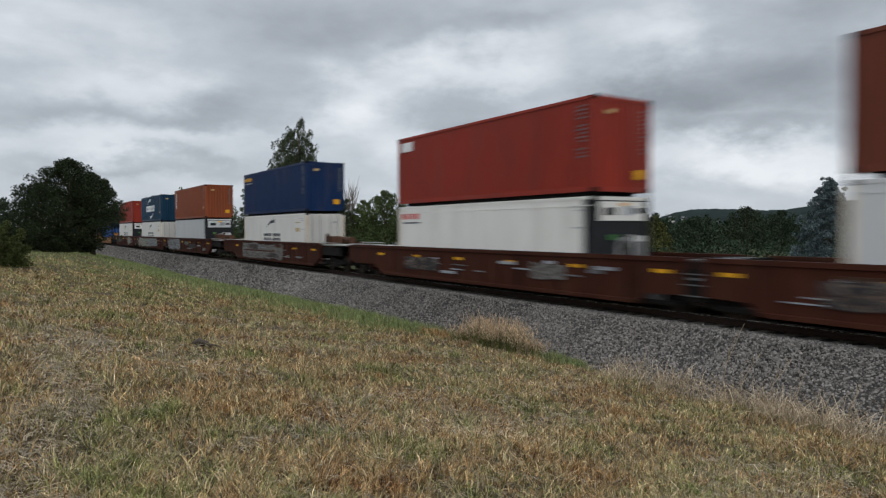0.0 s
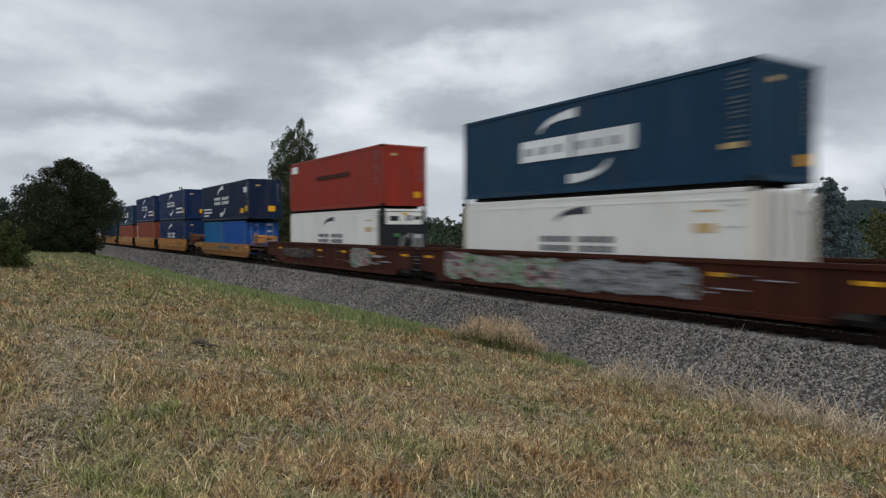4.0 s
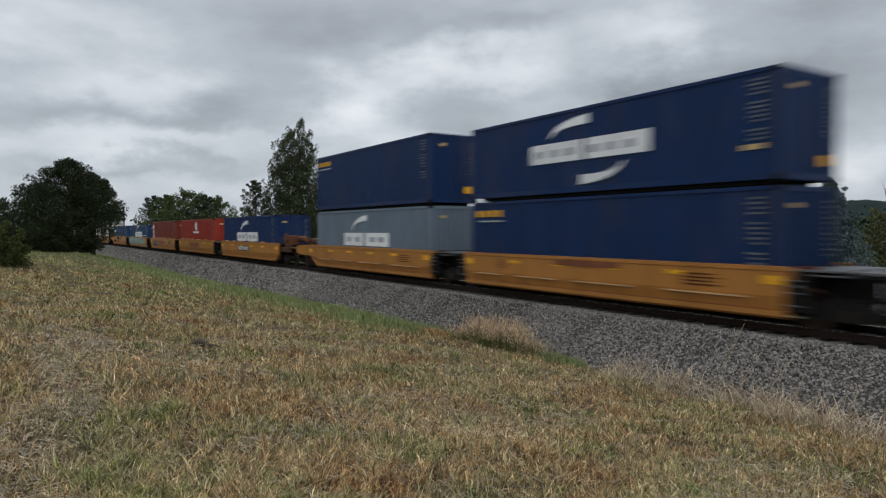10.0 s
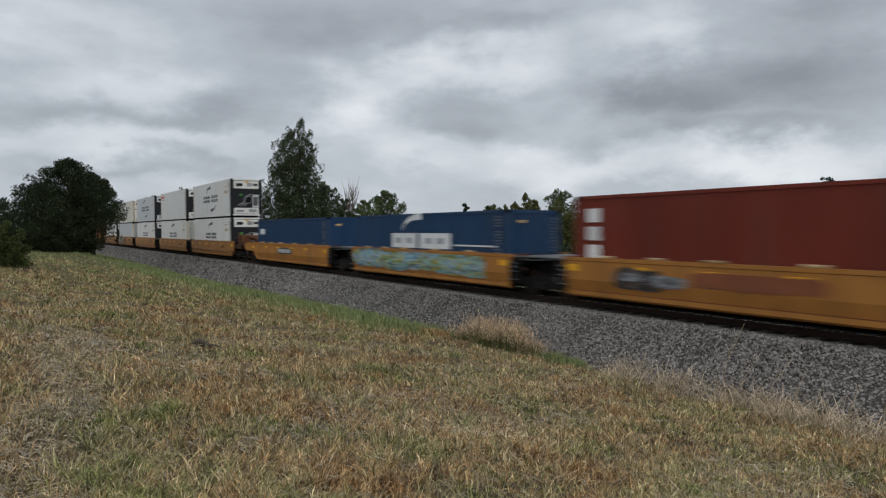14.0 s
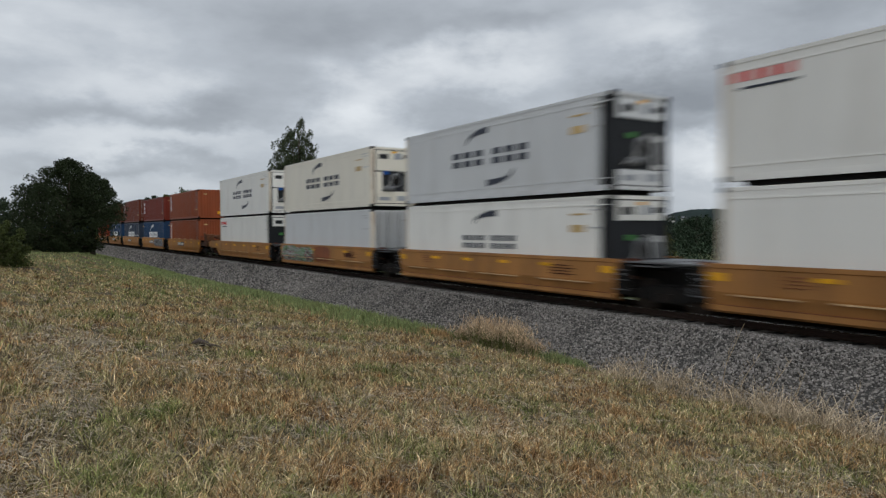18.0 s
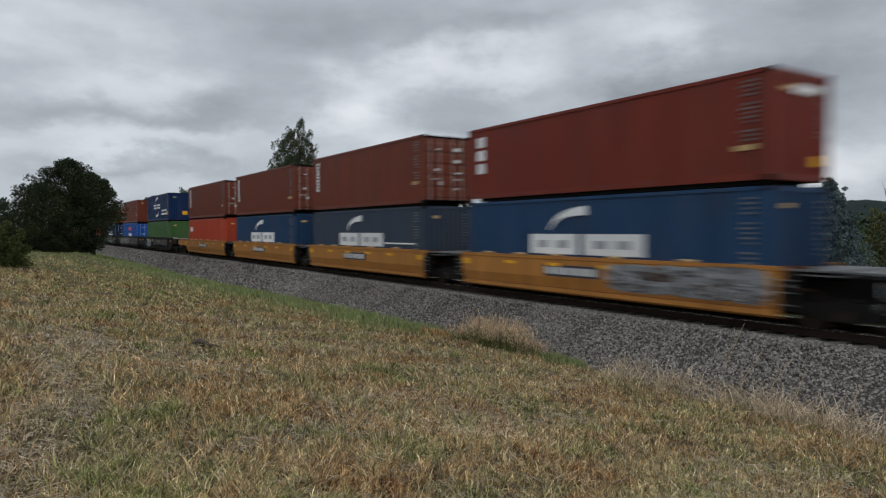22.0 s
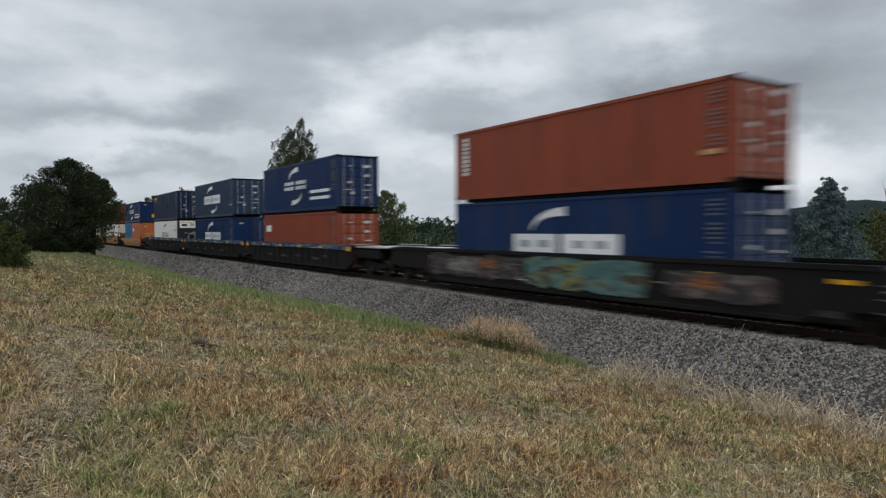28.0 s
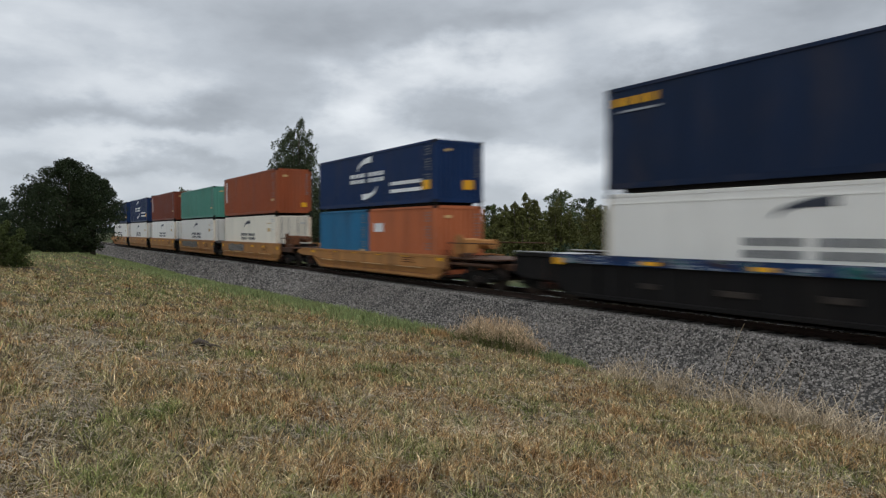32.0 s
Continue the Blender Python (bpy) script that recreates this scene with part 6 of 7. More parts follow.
def well_wagon(style, ff, rr, first, last, label, spray=None):
    """ff, rr: distances from the well's middle to the joint before and behind it; first and last stand at a coupling."""
    ob = tagged(new("well_wagon"), label, "freight wagon", "wagons of the train")
    deep = style in ("brown", "black", "blueblack")
    paint = {"yellow": "wagon_yellow", "orange": "wagon_orange", "brown": "wagon_brown", "black": "wagon_black", "blueblack": "wagon_black", "wornorange": "wagon_orange", "tan": "wagon_yellow"}[style]
    top = {"tan": 1.40, "yellow": 1.40, "orange": 1.40, "brown": 1.52, "black": 1.50, "blueblack": 1.48, "wornorange": 1.22}[style]
    zb = 0.20
    # where the well's sides end, before and behind
    xf = (8.2 if first else ff - 0.32) if deep else (7.0 if first else 6.32)
    xr = (8.2 if last else rr - 0.32) if deep else (7.0 if last else 6.32)
    face = 1.42 if deep else 1.40

    def sill(s):
        m = MB()
        if deep:
            pr = [(1.30, top), (1.42, top), (1.42, top - 0.12), (1.36, top - 0.14), (1.36, zb + 0.12), (1.40, zb + 0.10), (1.40, zb), (1.22, zb), (1.22, zb + 0.06), (1.32, zb + 0.14), (1.32, top - 0.08), (1.30, top - 0.08)]
        else:
            pr = [(1.30, top), (1.40, top), (1.40, top - 0.10), (1.38, top - 0.12), (1.38, 0.72), (1.30, zb + 0.20), (1.34, zb + 0.18), (1.34, zb + 0.06), (1.26, zb), (1.18, zb), (1.18, zb + 0.05), (1.26, 0.72), (1.30, 0.76)]
        pr = [(s * y, z) for y, z in pr]
        if s < 0:
            pr.reverse()
        k = len(pr)
        # at a coupling the lower edge rises and the upper half reaches out over the bogie
        lift, tip = (0.62, top - 0.06) if deep else (0.80, top - 0.16)

        def ends(half, reach, coupled, front=False):
            if not coupled and deep:
                return [(half - 1.6, 0, top), (half - 1.2, 0.50, top), (half, 0.54, top)]
            if not coupled:
                return [(half - 1.1, 0, top), (half, 0, top)]
            if front:
                return [(half - 0.7, 0, top), (half + 0.12, 0.62, top), (half + 0.2, 0.7, top - 0.02)]
            return [(half - 1.0, 0, top), (half, lift, top), (reach - 1.3, lift, top if deep else top - 0.03), (reach - 0.62, lift + 0.12, tip)]
        xs = [(-x, low, high) for x, low, high in reversed(ends(xr, rr, last))] + ends(xf, ff, first, True)
        for x, low, high in xs:
            m.v += [(x, y, min(max(z, low), high)) for y, z in pr]
        for i in range(len(xs) - 1):
            m.f += [(i * k + j, i * k + (j + 1) % k, (i + 1) * k + (j + 1) % k, (i + 1) * k + j) for j in range(k)]
        m.f += [tuple(reversed(range(k))), tuple((len(xs) - 1) * k + j for j in range(k))]
        return m.mesh("side_sill", M[paint])
    for s in (-1, 1):
        sl = part("side_sill", sill(s), ob)
        if s > 0:
            continue
        if style == "blueblack":
            part("top_chord", MB().box(-xr + 0.02, xf - 0.02, -1.45, -1.425, top - 0.26, top - 0.002).mesh("top_chord", M["chord_blue"]), sl, "chipped blue top chord with white scrapes")
        if deep:
            nrib = 15
            for i in range(nrib):
                x = -xr + 1.9 + i * (xf + xr - 3.8) / (nrib - 1)
                part("stiffener", cached(("stiff", style), lambda: MB().box(-0.035, 0.035, -1.405, -1.365, zb + 0.11, top - 0.28 if style == "blueblack" else top - 0.15).mesh("stiffener", M[paint])), sl, place=Matrix.Translation((x, 0, 0)))
        else:
            for x0, x1 in () if style == "yellow" else ((-5.6, -4.0), (-3.2, -1.2), (-0.4, 1.9), (3.0, 5.4)):
                part("ledge", cached(("ledge", style, x0), lambda: MB().box(x0, x1, -1.43, -1.37, 0.64, 0.67).mesh("ledge", M["ledge_worn"])), sl, "worn pale ledge")
            # thin dark strip in the lower fold, painting in its line of shade
            part("crease", cached(("crease", style), lambda: MB().box(-6.1, 6.1, -1.345, -1.30, zb + 0.19, zb + 0.202).mesh("crease", M["wagon_stain_and_fold"])), sl)
            for x0 in (-4.9, -3.1, -1.3, 1.2, 3.7) if style == "yellow" else ():
                part("guide", cached(("guide", style), lambda: MB().box(0, 0.5, -1.41, -1.33, top, top + 0.07, 0.015).mesh("guide", M["ledge_worn"] if style == "yellow" else M[paint])), sl, place=Matrix.Translation((x0, 0, 0)))
            if style == "yellow":
                part("name_plate", cached(("np", style), lambda: MB().box(-1.6, 0.9, -1.392, -1.381, 0.76, 1.12).mesh("name_plate", M["mark_dark"])), sl, "dark panel of faded white lettering")
            for i in range(5 if style == "yellow" else 0):
                part("lettering_block", cached("npl", lambda: MB().box(0, 0.34, -1.397, -1.391, 0.83, 1.05).mesh("lettering_block", M["mark_soft"])), sl, place=Matrix.Translation((-1.5 + i * 0.46, 0, 0)))
            for i in range(0 if style == "yellow" else 4):
                part("stencil_bar", cached(("sc", i), lambda: MB().box(-4.4, -3.7 + 0.1 * (i % 2), -1.394, -1.381, 0.92 + i * 0.08, 0.935 + i * 0.08).mesh("stencil_bar", M["wagon_stain_and_fold"])), sl)
                part("stencil_bar", cached(("sb", i), lambda: MB().box(3.6, 4.7 - 0.2 * (i % 2), -1.394, -1.381, 0.84 + i * 0.09, 0.87 + i * 0.09).mesh("stencil_bar", M["wagon_brown"])), sl)
        if style == "blueblack":
            for x0, z0, w in ((-4.6, 0.62, 0.5), (-2.2, 0.60, 0.9), (0.4, 0.66, 0.6), (3.0, 0.58, 0.8), (4.6, 0.74, 0.4)):
                part("stencil_bar", MB().box(x0, x0 + w, -1.408, -1.365, z0, z0 + 0.14).mesh("stencil_bar", M["mark_stain"]), sl)
        if deep and style != "blueblack":
            sd = random.Random(round(ff * 1000) + len(label))
            for i in range(16):
                x, z, w = sd.uniform(-xr + 1.9, xf - 3.0), sd.uniform(0.5, 1.15), sd.uniform(0.2, 1.1)
                part("stencil_bar", MB().box(x, x + w, -1.409, -1.365, z, z + sd.choice((0.03, 0.045, 0.10))).mesh("stencil_bar", M[sd.choice(("mark_worn", "mark_faint", "wagon_rust", "mark_faint", "mark_worn"))]), sl)
        for i in range(6):
            x = -xr + 0.7 + i * (xf + xr - 1.4) / 5
            big = i in (0, 5) and style not in ("brown", "black")
            if big:
                x = (-xr + 0.28) if i == 0 else (xf - 0.28)
            y0 = {"blueblack": 1.462, "brown": 1.385, "black": 1.385}.get(style, 1.394)
            zz = top - 0.2 if style == "blueblack" else 1.10
            part("reflector", cached(("refl", style, big), lambda: MB().box(-0.20 if big else -0.27, 0.20 if big else 0.27, -y0, -y0 + 0.02, zz - (0.12 if big else 0.02), zz + 0.08).mesh("reflector", M["mark_yellow"])), sl, "yellow reflector strip", Matrix.Translation((x, 0, 0)))
        for k, (mname, a, b, z0, z1) in enumerate(spray or ()):
            part("spray_paint", spray_patch(max(a, -xr + 0.1), min(b, xf - 0.1), -1.412 - 0.002 * k if deep else -1.400 - 0.002 * k, z0, z1, mname, not deep), sl, "sprayed graffiti in flowing colours")
    part("floor", MB().box(-xr + 0.2, xf - 0.2, -1.24, 1.24, 0.22, 0.34).mesh("floor", M["underframe"]), ob)
    for e, reach, coupled, half in ((1, ff, first, xf), (-1, rr, last, xr)):
        def span(a, b):
            return min(e * a, e * b), max(e * a, e * b)
        out = reach - 0.35 if coupled else reach - 0.06
        x0, x1 = span(half - 0.1, out)
        part("bulkhead", MB().box(*span(half - 0.16, half - 0.02), -1.28, 1.28, 0.62, top - 0.04).mesh("bulkhead", M["underframe"]), ob)
        if coupled:
            part("end_platform", MB().box(x0, x1, -0.75, 0.75, 0.74, 0.98, 0.04).mesh("end_platform", M["wagon_rust" if not deep else "underframe"]), ob)
            truck(ob, e * (reach - 1.85))
            part("walkway", MB().box(*span(half + 0.05, out - 0.2), -1.30, 1.30, 1.10 if not deep else top - 0.12, 1.15 if not deep else top - 0.07).mesh("walkway", M["rod"] if deep else M["wagon_rust"]), ob, "grated end walkway")
            if e > 0:
                for s in (-1, 1):
                    part("end_beam", MB().box(half + 0.22, reach - 0.7, s * 1.22 - 0.07, s * 1.22 + 0.07, 0.86, top - (0.22 if deep else 0.26), 0.02).mesh("end_beam", M["underframe" if deep else "wagon_rust"]), ob, "rusty end beam over the bogie")
            part("coupler", MB().box(*span(out - 0.6, reach + 0.05), -0.14, 0.14, 0.70, 0.98, 0.03).mesh("coupler", M["underframe"]), ob)
            a, b = e * (half + 0.15), e * (out - 0.25)
            for s in (-1, 1):
                zr = top - 0.1 if deep else 1.12
                part("handrail", MB().tube([(a, s * 1.26, zr), (a, s * 1.26, zr + (0.12 if deep else 0.6)), (b, s * 1.26, zr + (0.12 if deep else 0.6)), (b, s * 1.26, zr)], [0.022] * 4, 6).mesh("handrail", M["wagon_rust"] if not deep else M["rod"]), ob)
                part("step", MB().box(*span(out - 0.75, out - 0.3), s * 1.15 - 0.12, s * 1.15 + 0.12, 0.42, 0.46).mesh("step", M["underframe"]), ob)
            if e > 0 and style not in ("black", "blueblack"):
                rusty = "wagon_rust" if deep else "wagon_orange" if style == "wornorange" else "brake_rust"
                gear = part("brake_gear", MB().box(-0.30, 0.30, -0.95, -0.30, 1.13, 1.74, 0.05).mesh("brake_gear", M[rusty]), ob, "rusty brake housing", Matrix.Translation((e * (half + 0.60), 0, 0.16)))
                part("hand_wheel", cached(("hw", rusty), lambda: MB().tube([(0, -1.06, 1.62), (0, -1.02, 1.62)], [0.28, 0.28], 14).mesh("hand_wheel", M[rusty])), gear, "rusty hand wheel")
                part("chain_guard", cached(("cgd", rusty), lambda: MB().box(-0.55, -0.34, -0.98, -0.70, 0.86, 1.50, 0.03).mesh("chain_guard", M[rusty])), gear, "rusty chain guard")
                part("bracket", cached("bkt", lambda: MB().box(0.34, 0.80, -1.15, -0.85, 0.84, 1.18, 0.03).mesh("bracket", M["wagon_rust"])), gear, "dark rusty bracket")
                part("reservoir", cached(("rsv", rusty), lambda: MB().tube([(-0.6, 0.1, 1.50), (0.8, 0.1, 1.50)], [0.2, 0.2], 12).mesh("reservoir", M[rusty])), gear, "rusty air reservoir")
            elif e < 0 and not deep and style != "wornorange":
                tank = part("reservoir", MB().tube([(-half - 0.10, -0.70, 1.60), (-half - 0.95, -0.70, 1.60)], [0.17, 0.17], 12).mesh("reservoir", M["brake_rust"]), ob, "rusty air reservoir over the end platform")
                for q in (0.25, 0.80):
                    part("strap", MB().box(-half - q - 0.03, -half - q + 0.03, -0.90, -0.50, 1.10, 1.60).mesh("strap", M["brake_rust"]), tank)
            lad = part("ladder", cached("ladder_rail", lambda: MB().box(-0.02, 0.02, -1.36, -1.32, 0.35, 1.45).mesh("ladder", M[paint])), ob, place=Matrix.Translation((e * (half + 0.2) - 0.2, 0, 0)))
            part("stile", cached("ladder_rail2", lambda: MB().box(0.38, 0.42, -1.36, -1.32, 0.35, 1.45).mesh("stile", M[paint])), lad)
            for q in (0.5, 0.8, 1.1):
                part("rung", cached(("rung", q), lambda: MB().box(0.02, 0.38, -1.355, -1.33, q, q + 0.03).mesh("rung", M[paint])), lad)
        else:
            part("connector", MB().box(x0, x1, -0.62, 0.62, 0.50, 1.16, 0.08).mesh("connector", M["underframe"]), ob, "black articulated connector")
            for s in (-1, 1):
                br = part("corner_bracket", MB().box(*span(half - 0.02, half + 0.46), s * 1.20 - 0.14, s * 1.20 + 0.14, 0.40, top - 0.12, 0.03).mesh("corner_bracket", M["underframe"]), ob)
                part("grab_iron", MB().tube([(e * (half + 0.52), s * 1.36, 0.55), (e * (half + 0.52), s * 1.36, 1.25)], [0.012, 0.012], 6).mesh("grab_iron", M["underframe"]), br)
                part("label_plate", MB().box(*span(half + 0.14, half + 0.32), s * 1.35 - 0.008, s * 1.35 + 0.008, 0.94, 1.00).mesh("label_plate", M["mark_faint"]), br, "small pale stencilled plate")
            part("joint_platform", MB().box(*span(half + 0.04, max(reach - 0.10, half + 0.5)), -1.24, 1.24, top - 0.10, top - 0.06).mesh("joint_platform", M["grate"]), ob, "grey grated platform over the joint")
            for q in (0.52, 0.80, 1.08):
                part("rung", MB().box(*span(half + 0.02, half + 0.40), -1.385, -1.35, q, q + 0.03).mesh("rung", M["grate"]), ob, "grey steel rung")
            part("end_strip", MB().box(*span(half - 0.015, half + 0.12), -1.37, -1.20, top - 0.30, top - 0.01, 0.02).mesh("end_strip", M[paint]), ob)
            if e < 0:
                part("valve_box", MB().box(*span(half + 0.10, half + 0.62), -1.12, -0.72, 0.82, 1.14, 0.03).mesh("valve_box", M["mark_worn"]), ob, "grey valve box on the joint")
                part("cylinder", MB().tube([(e * (half + 0.06), -1.16, 0.62), (e * (half + 0.62), -1.16, 0.62)], [0.10, 0.10], 10).mesh("cylinder", M["mark_faint"]), ob, "grey air cylinder")
            else:
                part("slack_adjuster", MB().tube([(e * (half + 0.05), -1.10, 0.98), (e * (half + 0.60), -1.06, 0.86)], [0.06, 0.05], 8).mesh("slack_adjuster", M["wagon_rust"]), ob, "rusty brake rod")
            part("air_hose", MB().tube([(e * (half + 0.1), -0.8, 0.95), (e * (half + 0.5), -0.85, 0.55), (e * (reach - 0.1), -0.8, 0.75)], [0.03, 0.03, 0.03], 6).mesh("air_hose", M["underframe"]), ob)
            part("brake_cylinder", MB().tube([(e * (half + 0.1), -0.95, 1.28), (e * (half + 0.55), -0.95, 1.28)], [0.13, 0.13], 10).mesh("brake_cylinder", M["wagon_brown"]), ob, "rusty brake cylinder")
            if not deep and e > 0:
                part("walkway", MB().box(x0 + 0.15, x1, -1.20, 1.20, 1.20, 1.24).mesh("walkway", M["grate"]), ob, "grated walkway over the joint")
            if e > 0:
                truck(ob, reach)
    return ob


# ---- the train ----
# rear end of the unit's load at the clip's start, wagon, group ends, lower load, upper load
# a load: kind, colour, marks, front end, height
D, R = "dry", "reefer"
LO = 2.591
TRAIN = [
    (-7.59, "brown", "", [(R, "palegrey", "plain_light", "unit_dark", HI)], (D, "brown", "none", "wall", HI)),
    (-27.05, "brown", "L", [(R, "white", "text_red", "unit_dark", HI)], (D, "red", "badge", "wall", HI)),
    (-50.39, "brown", "FL", [(R, "white", "dark_low", "doors", HI)], (D, "navy", "text", "wall", HI)),
    (-74.00, "brown", "F", [(R, "palegrey", "plain_light", "unit_dark", HI)], (D, "orange", "column", "wall", HI)),
    (-93.45, "brown", "", [(R, "white", "dark_low", "doors", HI)], (D, "teal", "logo_block", "wall", HI)),
    (-112.50, "brown", "L", [(R, "white", "dark_low", "unit_dark", HI)], (D, "red", "badge_text", "wall", HI)),
    (-134.60, "wornorange", "FL", [(D, "lightblue", "none", "wall", LO), (D, "brightblue", "none", "doors", LO)], (D, "darknavy", "logo_long", "wall", HI)),
    (-153.50, "tan", "F", [(D, "navy", "logo_low", "wall", HI)], (D, "navy", "logo", "wall", HI)),
    (-168.85, "tan", "", [(D, "terracotta", "column", "wall", HI)], (D, "navy", "logo", "wall", HI)),
    (-184.21, "tan", "", [(D, "terracotta", "none", "wall", LO)], (D, "teal", "logo_block", "wall", LO)),
    (-199.45, "tan", "", [(D, "navy", "text", "wall", HI)], (D, "navy", "logo_block", "wall", LO)),
    (-214.71, "tan", "L", [(D, "grey", "logo_blocks", "wall", HI)], (D, "navy", "text", "wall", HI)),
    (-234.07, "yellow", "F", [(D, "navy", "logo_blocks", "wall", HI)], None),
    (-249.46, "yellow", "", [(D, "red", "roundel", "wall", HI)], None),
    (-264.53, "yellow", "", [(D, "darkred", "column_big", "wall", HI)], None),
    (-280.13, "yellow", "", [(D, "steel", "logo_line", "wall", LO)], None),
    (-296.10, "yellow", "L", [(D, "steel", "small_badge", "wall", LO)], None),
    (-314.88, "orange", "F", [(R, "white", "dark_low", "unit_dark", HI)], (R, "white", "dark_logo", "unit_dark", HI)),
    (-329.95, "orange", "", [(R, "white", "dark_low", "doors", HI)], (R, "white", "text_red", "unit_dark", HI)),
    (-345.72, "orange", "", [(R, "white", "dark_low", "unit_dark", HI)], (R, "palegrey", "dark_logo", "unit_dark", HI)),
    (-361.26, "orange", "", [(R, "palegrey", "plain_light", "doors", HI)], (R, "cream", "dark_logo", "unit", HI)),
    (-376.35, "orange", "L", [(R, "white", "text_red", "unit_dark", HI)], (R, "white", "dark_logo", "unit", HI)),
    (-395.89, "yellow", "F", [(D, "orange", "column", "wall", HI)], (D, "orange", "column", "wall", LO)),
    (-411.33, "yellow", "", [(D, "steel", "logo_blocks", "wall", HI)], (D, "darkred", "column_big", "wall", LO)),
    (-426.95, "yellow", "", [(D, "slate", "logo_line", "wall", HI)], (D, "brown", "column", "doors", HI)),
    (-442.29, "yellow", "", [(D, "steel", "logo_blocks", "wall", HI)], (D, "brown", "column", "doors", HI)),
    (-457.77, "yellow", "L", [(D, "orangered", "small_badge", "wall", HI)], (D, "brown", "column", "doors", HI)),
    (-479.24, "black", "F", [(D, "green", "none", "wall", HI)], (D, "navy", "logo", "wall", HI)),
    (-498.55, "black", "", [(D, "brightblue", "banner", "doors", HI)], (D, "brown", "column", "wall", HI)),
    (-518.14, "black", "L", [(D, "navy", "logo_blocks", "doors", HI)], (D, "terracotta", "column", "doors", LO)),
    (-541.67, "blueblack", "F", [(D, "terracotta", "small_badge", "doors", HI)], (D, "navy", "logo", "doors", HI)),
    (-561.27, "blueblack", "", [(D, "navy", "logo_blocks", "wall", HI)], (D, "dusk", "logo_block", "doors", HI)),
    (-580.89, "blueblack", "L", [(R, "white", "dark_low", "unit_dark", HI)], (D, "darknavy", "text", "doors", HI)),
    (-602.63, "wornorange", "FL", [(D, "paleblue", "none", "wall", HI), (D, "salmon", "small_badge", "wall", HI)], (D, "navy", "logo", "wall", LO)),
    (-622.17, "orange", "F", [(R, "cream", "dark_low", "doors", HI)], (D, "orange", "column", "wall", HI)),
    (-637.72, "orange", "", [(R, "white", "dark_low", "doors", HI)], (D, "seagreen", "none", "wall", LO)),
    (-653.10, "orange", "", [(R, "white", "dark_low", "doors", HI)], (D, "brown", "column", "wall", HI)),
    (-668.50, "orange", "", [(R, "white", "dark_low", "doors", HI)], (D, "navy", "logo", "wall", HI)),
    (-683.90, "orange", "L", [(R, "white", "dark_low", "doors", HI)], (D, "navy", "logo", "wall", HI)),
]
SPRAY = {
    0: [("spray_dark", -6.5, -1.5, 0.5, 1.2), ("spray_grey", 2.0, 4.4, 0.5, 1.1)],
    1: [("spray_dark", -5.2, -2.4, 0.5, 1.15), ("spray_grey", 3.4, 5.0, 0.6, 1.2)],
    2: [("spray_grey", -6.0, 2.5, 0.30, 1.40), ("wagon_brown", -5.6, 1.0, 0.80, 0.91), ("spray_dark", -4.6, -2.2, 0.93, 1.28), ("wagon_brown", 1.2, 2.3, 1.1, 1.36), ("spray_dark", -0.6, 1.6, 0.42, 0.74), ("spray_silver", -2.4, -1.2, 1.0, 1.3)],
    3: [("spray_silver", -8.7, -3.2, 0.30, 1.42), ("spray_grey", -1.2, 0.4, 0.86, 1.2), ("spray_dark", 0.6, 3.2, 0.62, 1.0), ("spray_silver", 5.8, 6.6, 0.45, 0.75)],
    4: [("spray_mixed", -7.2, -0.2, 0.32, 1.42), ("spray_silver", -0.4, 4.6, 0.34, 1.40)],
    5: [("spray_dark", -7.0, -2.0, 0.6, 1.2), ("spray_mixed", 3.0, 5.2, 0.36, 1.36)],
    6: [("spray_grey", -1.2, 2.6, 0.74, 1.05)],
    10: [("wagon_stain_and_fold", -1.4, 1.4, 1.10, 1.32)],
    13: [("wagon_stain_and_fold", -1.7, 1.5, 0.74, 1.16)],
    14: [("wagon_stain_and_fold", -1.7, 1.7, 0.74, 1.16), ("spray_dark", -4.3, -2.6, 0.46, 1.20), ("spray_silver", -3.0, -1.9, 0.66, 1.0), ("spray_silver", -4.0, -3.3, 0.78, 1.02), ("spray_grey", 3.4, 4.6, 0.72, 1.28)],
    15: [("spray_colour", -6.3, 4.9, 0.42, 1.38)],
    20: [("spray_mixed", -6.1, -1.0, 0.30, 1.34), ("wagon_stain_and_fold", -0.8, 1.4, 0.44, 1.34), ("wagon_brown", 3.2, 4.2, 0.85, 1.1)],
    23: [("spray_silver", 1.2, 6.2, 0.46, 1.34), ("spray_dark", 2.4, 3.6, 0.8, 1.1)],
    27: [("spray_silver", -5.6, -3.0, 0.36, 1.30), ("spray_dark", -1.0, 6.0, 0.6, 1.30), ("spray_grey", 0.8, 2.2, 0.8, 1.15)],
    28: [("spray_grey", -7.6, 0.0, 0.36, 1.30), ("spray_dark", 0.2, 6.8, 0.4, 1.3), ("spray_silver", -3.4, -1.8, 0.6, 1.1)],
    29: [("spray_dark", -7.8, -1.8, 0.40, 1.36), ("spray_teal", -1.6, 3.6, 0.34, 1.38), ("spray_grey", -6.4, -4.6, 0.6, 1.15), ("spray_dark", 4.2, 7.2, 0.45, 1.25), ("spray_rust", 5.0, 5.8, 0.7, 1.1), ("spray_rust", -4.2, -3.2, 0.8, 1.2)],
    34: [("spray_grey", -4.5, -0.5, 0.68, 1.26)],
    35: [("spray_grey", -5, 1, 0.68, 1.26)]}
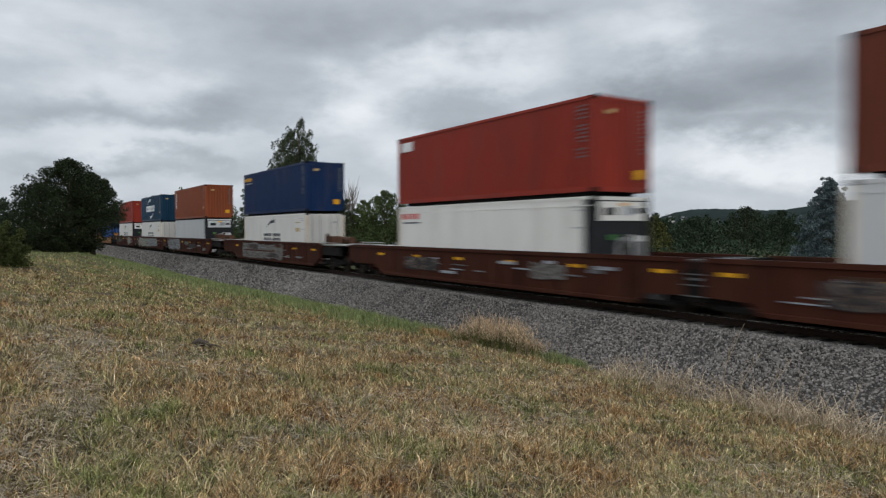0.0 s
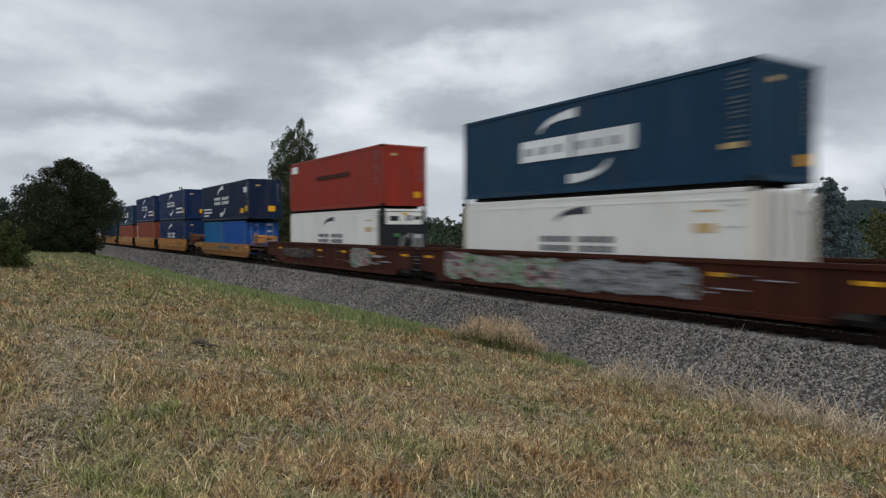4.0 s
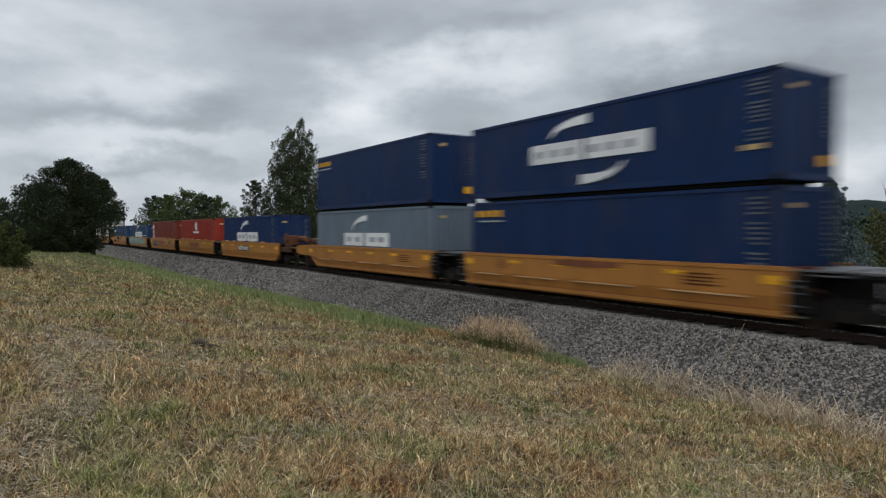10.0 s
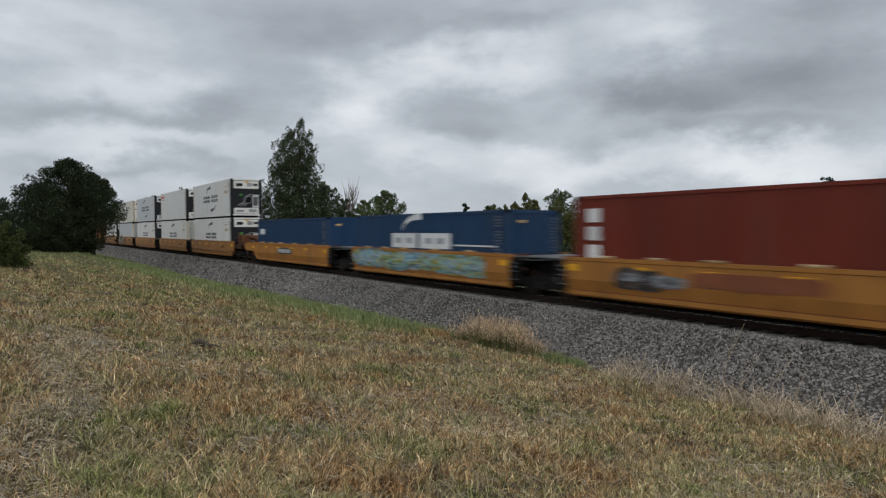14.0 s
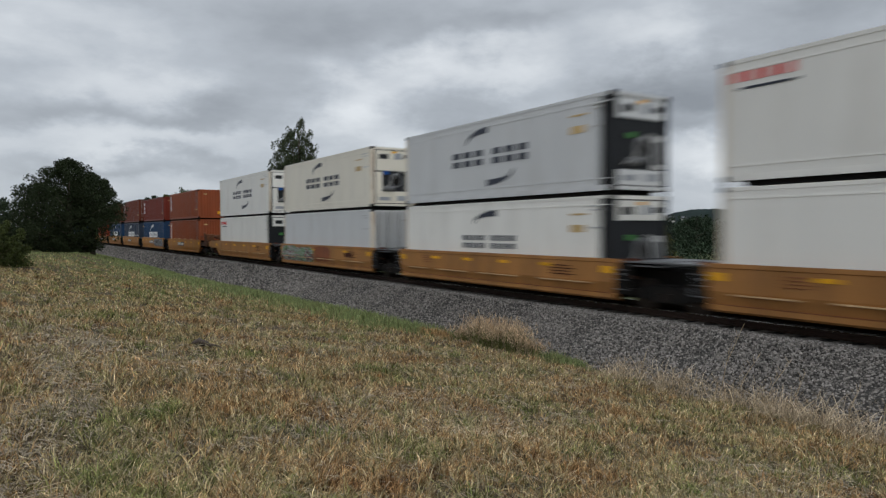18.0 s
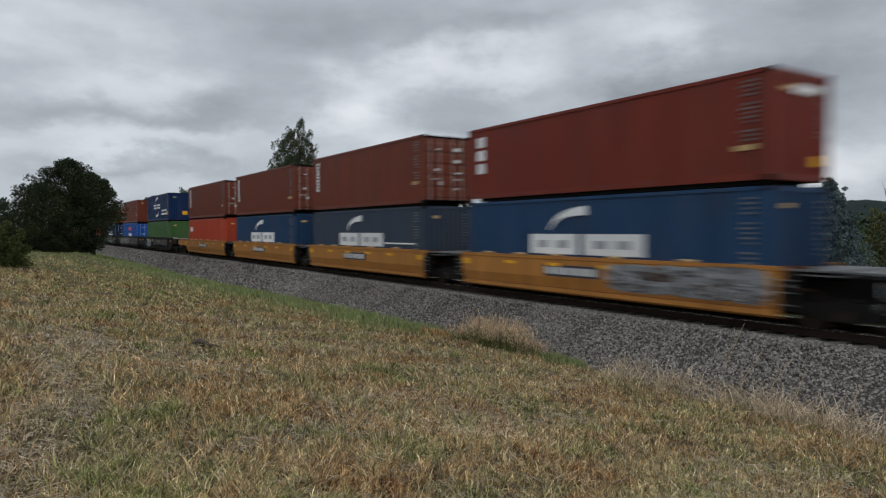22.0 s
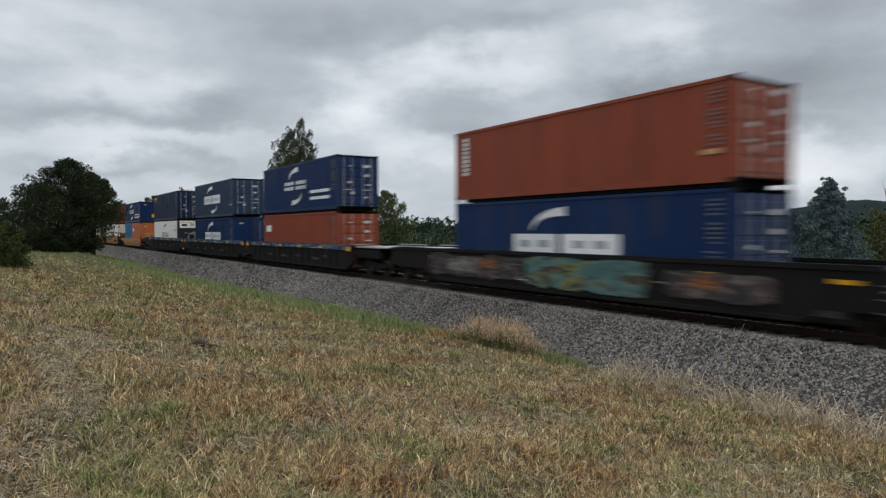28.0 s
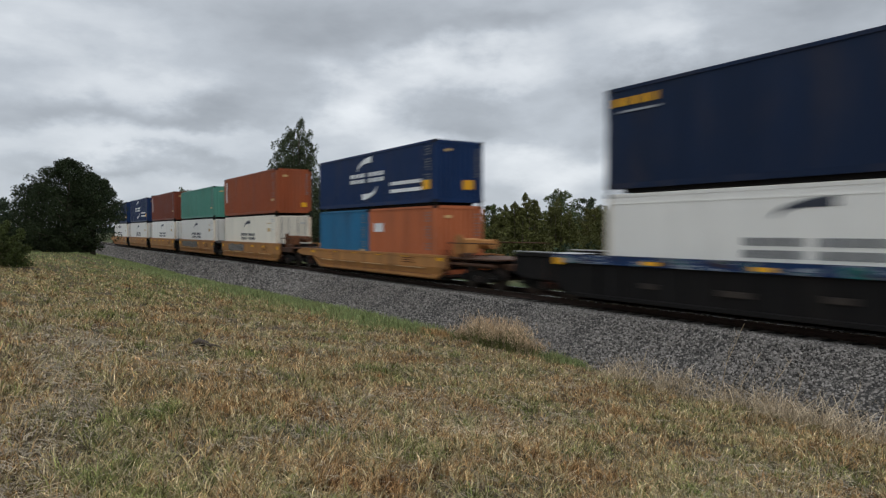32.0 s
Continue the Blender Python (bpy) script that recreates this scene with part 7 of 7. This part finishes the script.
WAGON_LABEL = {"yellow": "yellow well wagon with smooth dirty sides", "tan": "yellow well wagon with pale worn ledges", "orange": "weathered orange-yellow well wagon with stained sides", "brown": "rust-brown deep well wagon with ribbed sides and graffiti",
               "black": "black deep well wagon with faded graffiti", "blueblack": "black ribbed well wagon with a chipped blue top chord", "wornorange": "worn orange well wagon with sagging low sides"}
TONE = {"navy": "navy blue", "darknavy": "very dark navy", "slate": "slate blue", "dusk": "dusky blue", "teal": "dark teal-blue", "blue": "deep blue", "brightblue": "bright blue", "lightblue": "light blue", "paleblue": "pale blue", "steel": "steel blue", "grey": "blue-grey",
        "terracotta": "terracotta", "orange": "orange-brown", "brown": "brown", "darkred": "dark red", "red": "red", "orangered": "orange-red", "green": "green", "seagreen": "sea-green", "white": "white", "cream": "cream", "palegrey": "pale grey", "salmon": "salmon"}
DECOR = {"logo": "with white swoosh and bars", "logo_block": "with a white name panel", "logo_low": "with white swoosh, lettering", "dark_logo": "with two dark swooshes", "dark_low": "with dark swoosh, lettering",
         "logo_blocks": "with white panels, swoosh", "logo_line": "with white panels, stripe", "text": "with yellow lettering", "text_red": "with red lettering", "column": "with white lettering column", "column_big": "with three white blocks",
         "badge": "with small white badge", "badge_text": "with badge and dark lettering", "logo_long": "with white swoosh, bars", "small_badge": "with small white badge", "roundel": "with round white emblem", "banner": "with red emblem, white panel", "none": "with plain sides", "plain_light": "with plain sides"}
LOADS = []          # (thing, unit, place in the unit)


def load_label(spec, where):
    kind, colour, style, front, h = spec
    what = "refrigerated container" if kind == R else "corrugated container"
    return f"{TONE[colour]} {what} {DECOR[style]}, {where}"


def build_train():
    mid = [s + (L45 / 2 if i == 6 else L40 / 2) for i, (s, *_) in enumerate(TRAIN)]
    for i, (s, wagon, ends, lower, upper) in enumerate(TRAIN):
        ff = (mid[i - 1] - mid[i]) / 2 if i else 9.7
        rr = (mid[i] - mid[i + 1]) / 2 if i + 1 < len(mid) else 9.7
        ob = well_wagon(wagon, ff, rr, "F" in ends, "L" in ends, WAGON_LABEL[wagon], SPRAY.get(i))
        LOADS.append((ob, mid[i], Matrix()))
        if len(lower) == 1:
            kind, colour, style, front, h = lower[0]
            c = container(kind, colour, style, front, load_label(lower[0], "in a wagon"), L40, h)
            LOADS.append((c, mid[i], Matrix.Translation((0, 0, 0.36))))
            top = 0.36 + h
        else:
            for k, spec in enumerate(lower):
                kind, colour, style, front, h = spec
                c = container(kind, colour, style, front, load_label(spec, "").replace("corrugated", "short").rstrip(", "), L20, h)
                LOADS.append((c, mid[i], Matrix.Translation(((k * 2 - 1) * (L20 / 2 + 0.04), 0, 0.36))))
                top = 0.36 + h
        if upper:
            kind, colour, style, front, h = upper
            ln = L45 if i == 6 else L40
            c = container(kind, colour, style, front, load_label(upper, "stacked on top"), ln, h, True)
            LOADS.append((c, mid[i], Matrix.Translation((0, 0, top + GAP))))



def motions():
    for thing, u, place in LOADS:
        walk(thing, [(float(t), unit_pose(u + run(float(t))) @ place) for t in range(33)])


build_ground()
build_hills()
build_houses()
build_trees()
build_train()
build_grass()
build_weeds()
build_ballast()
build_track()
motions()
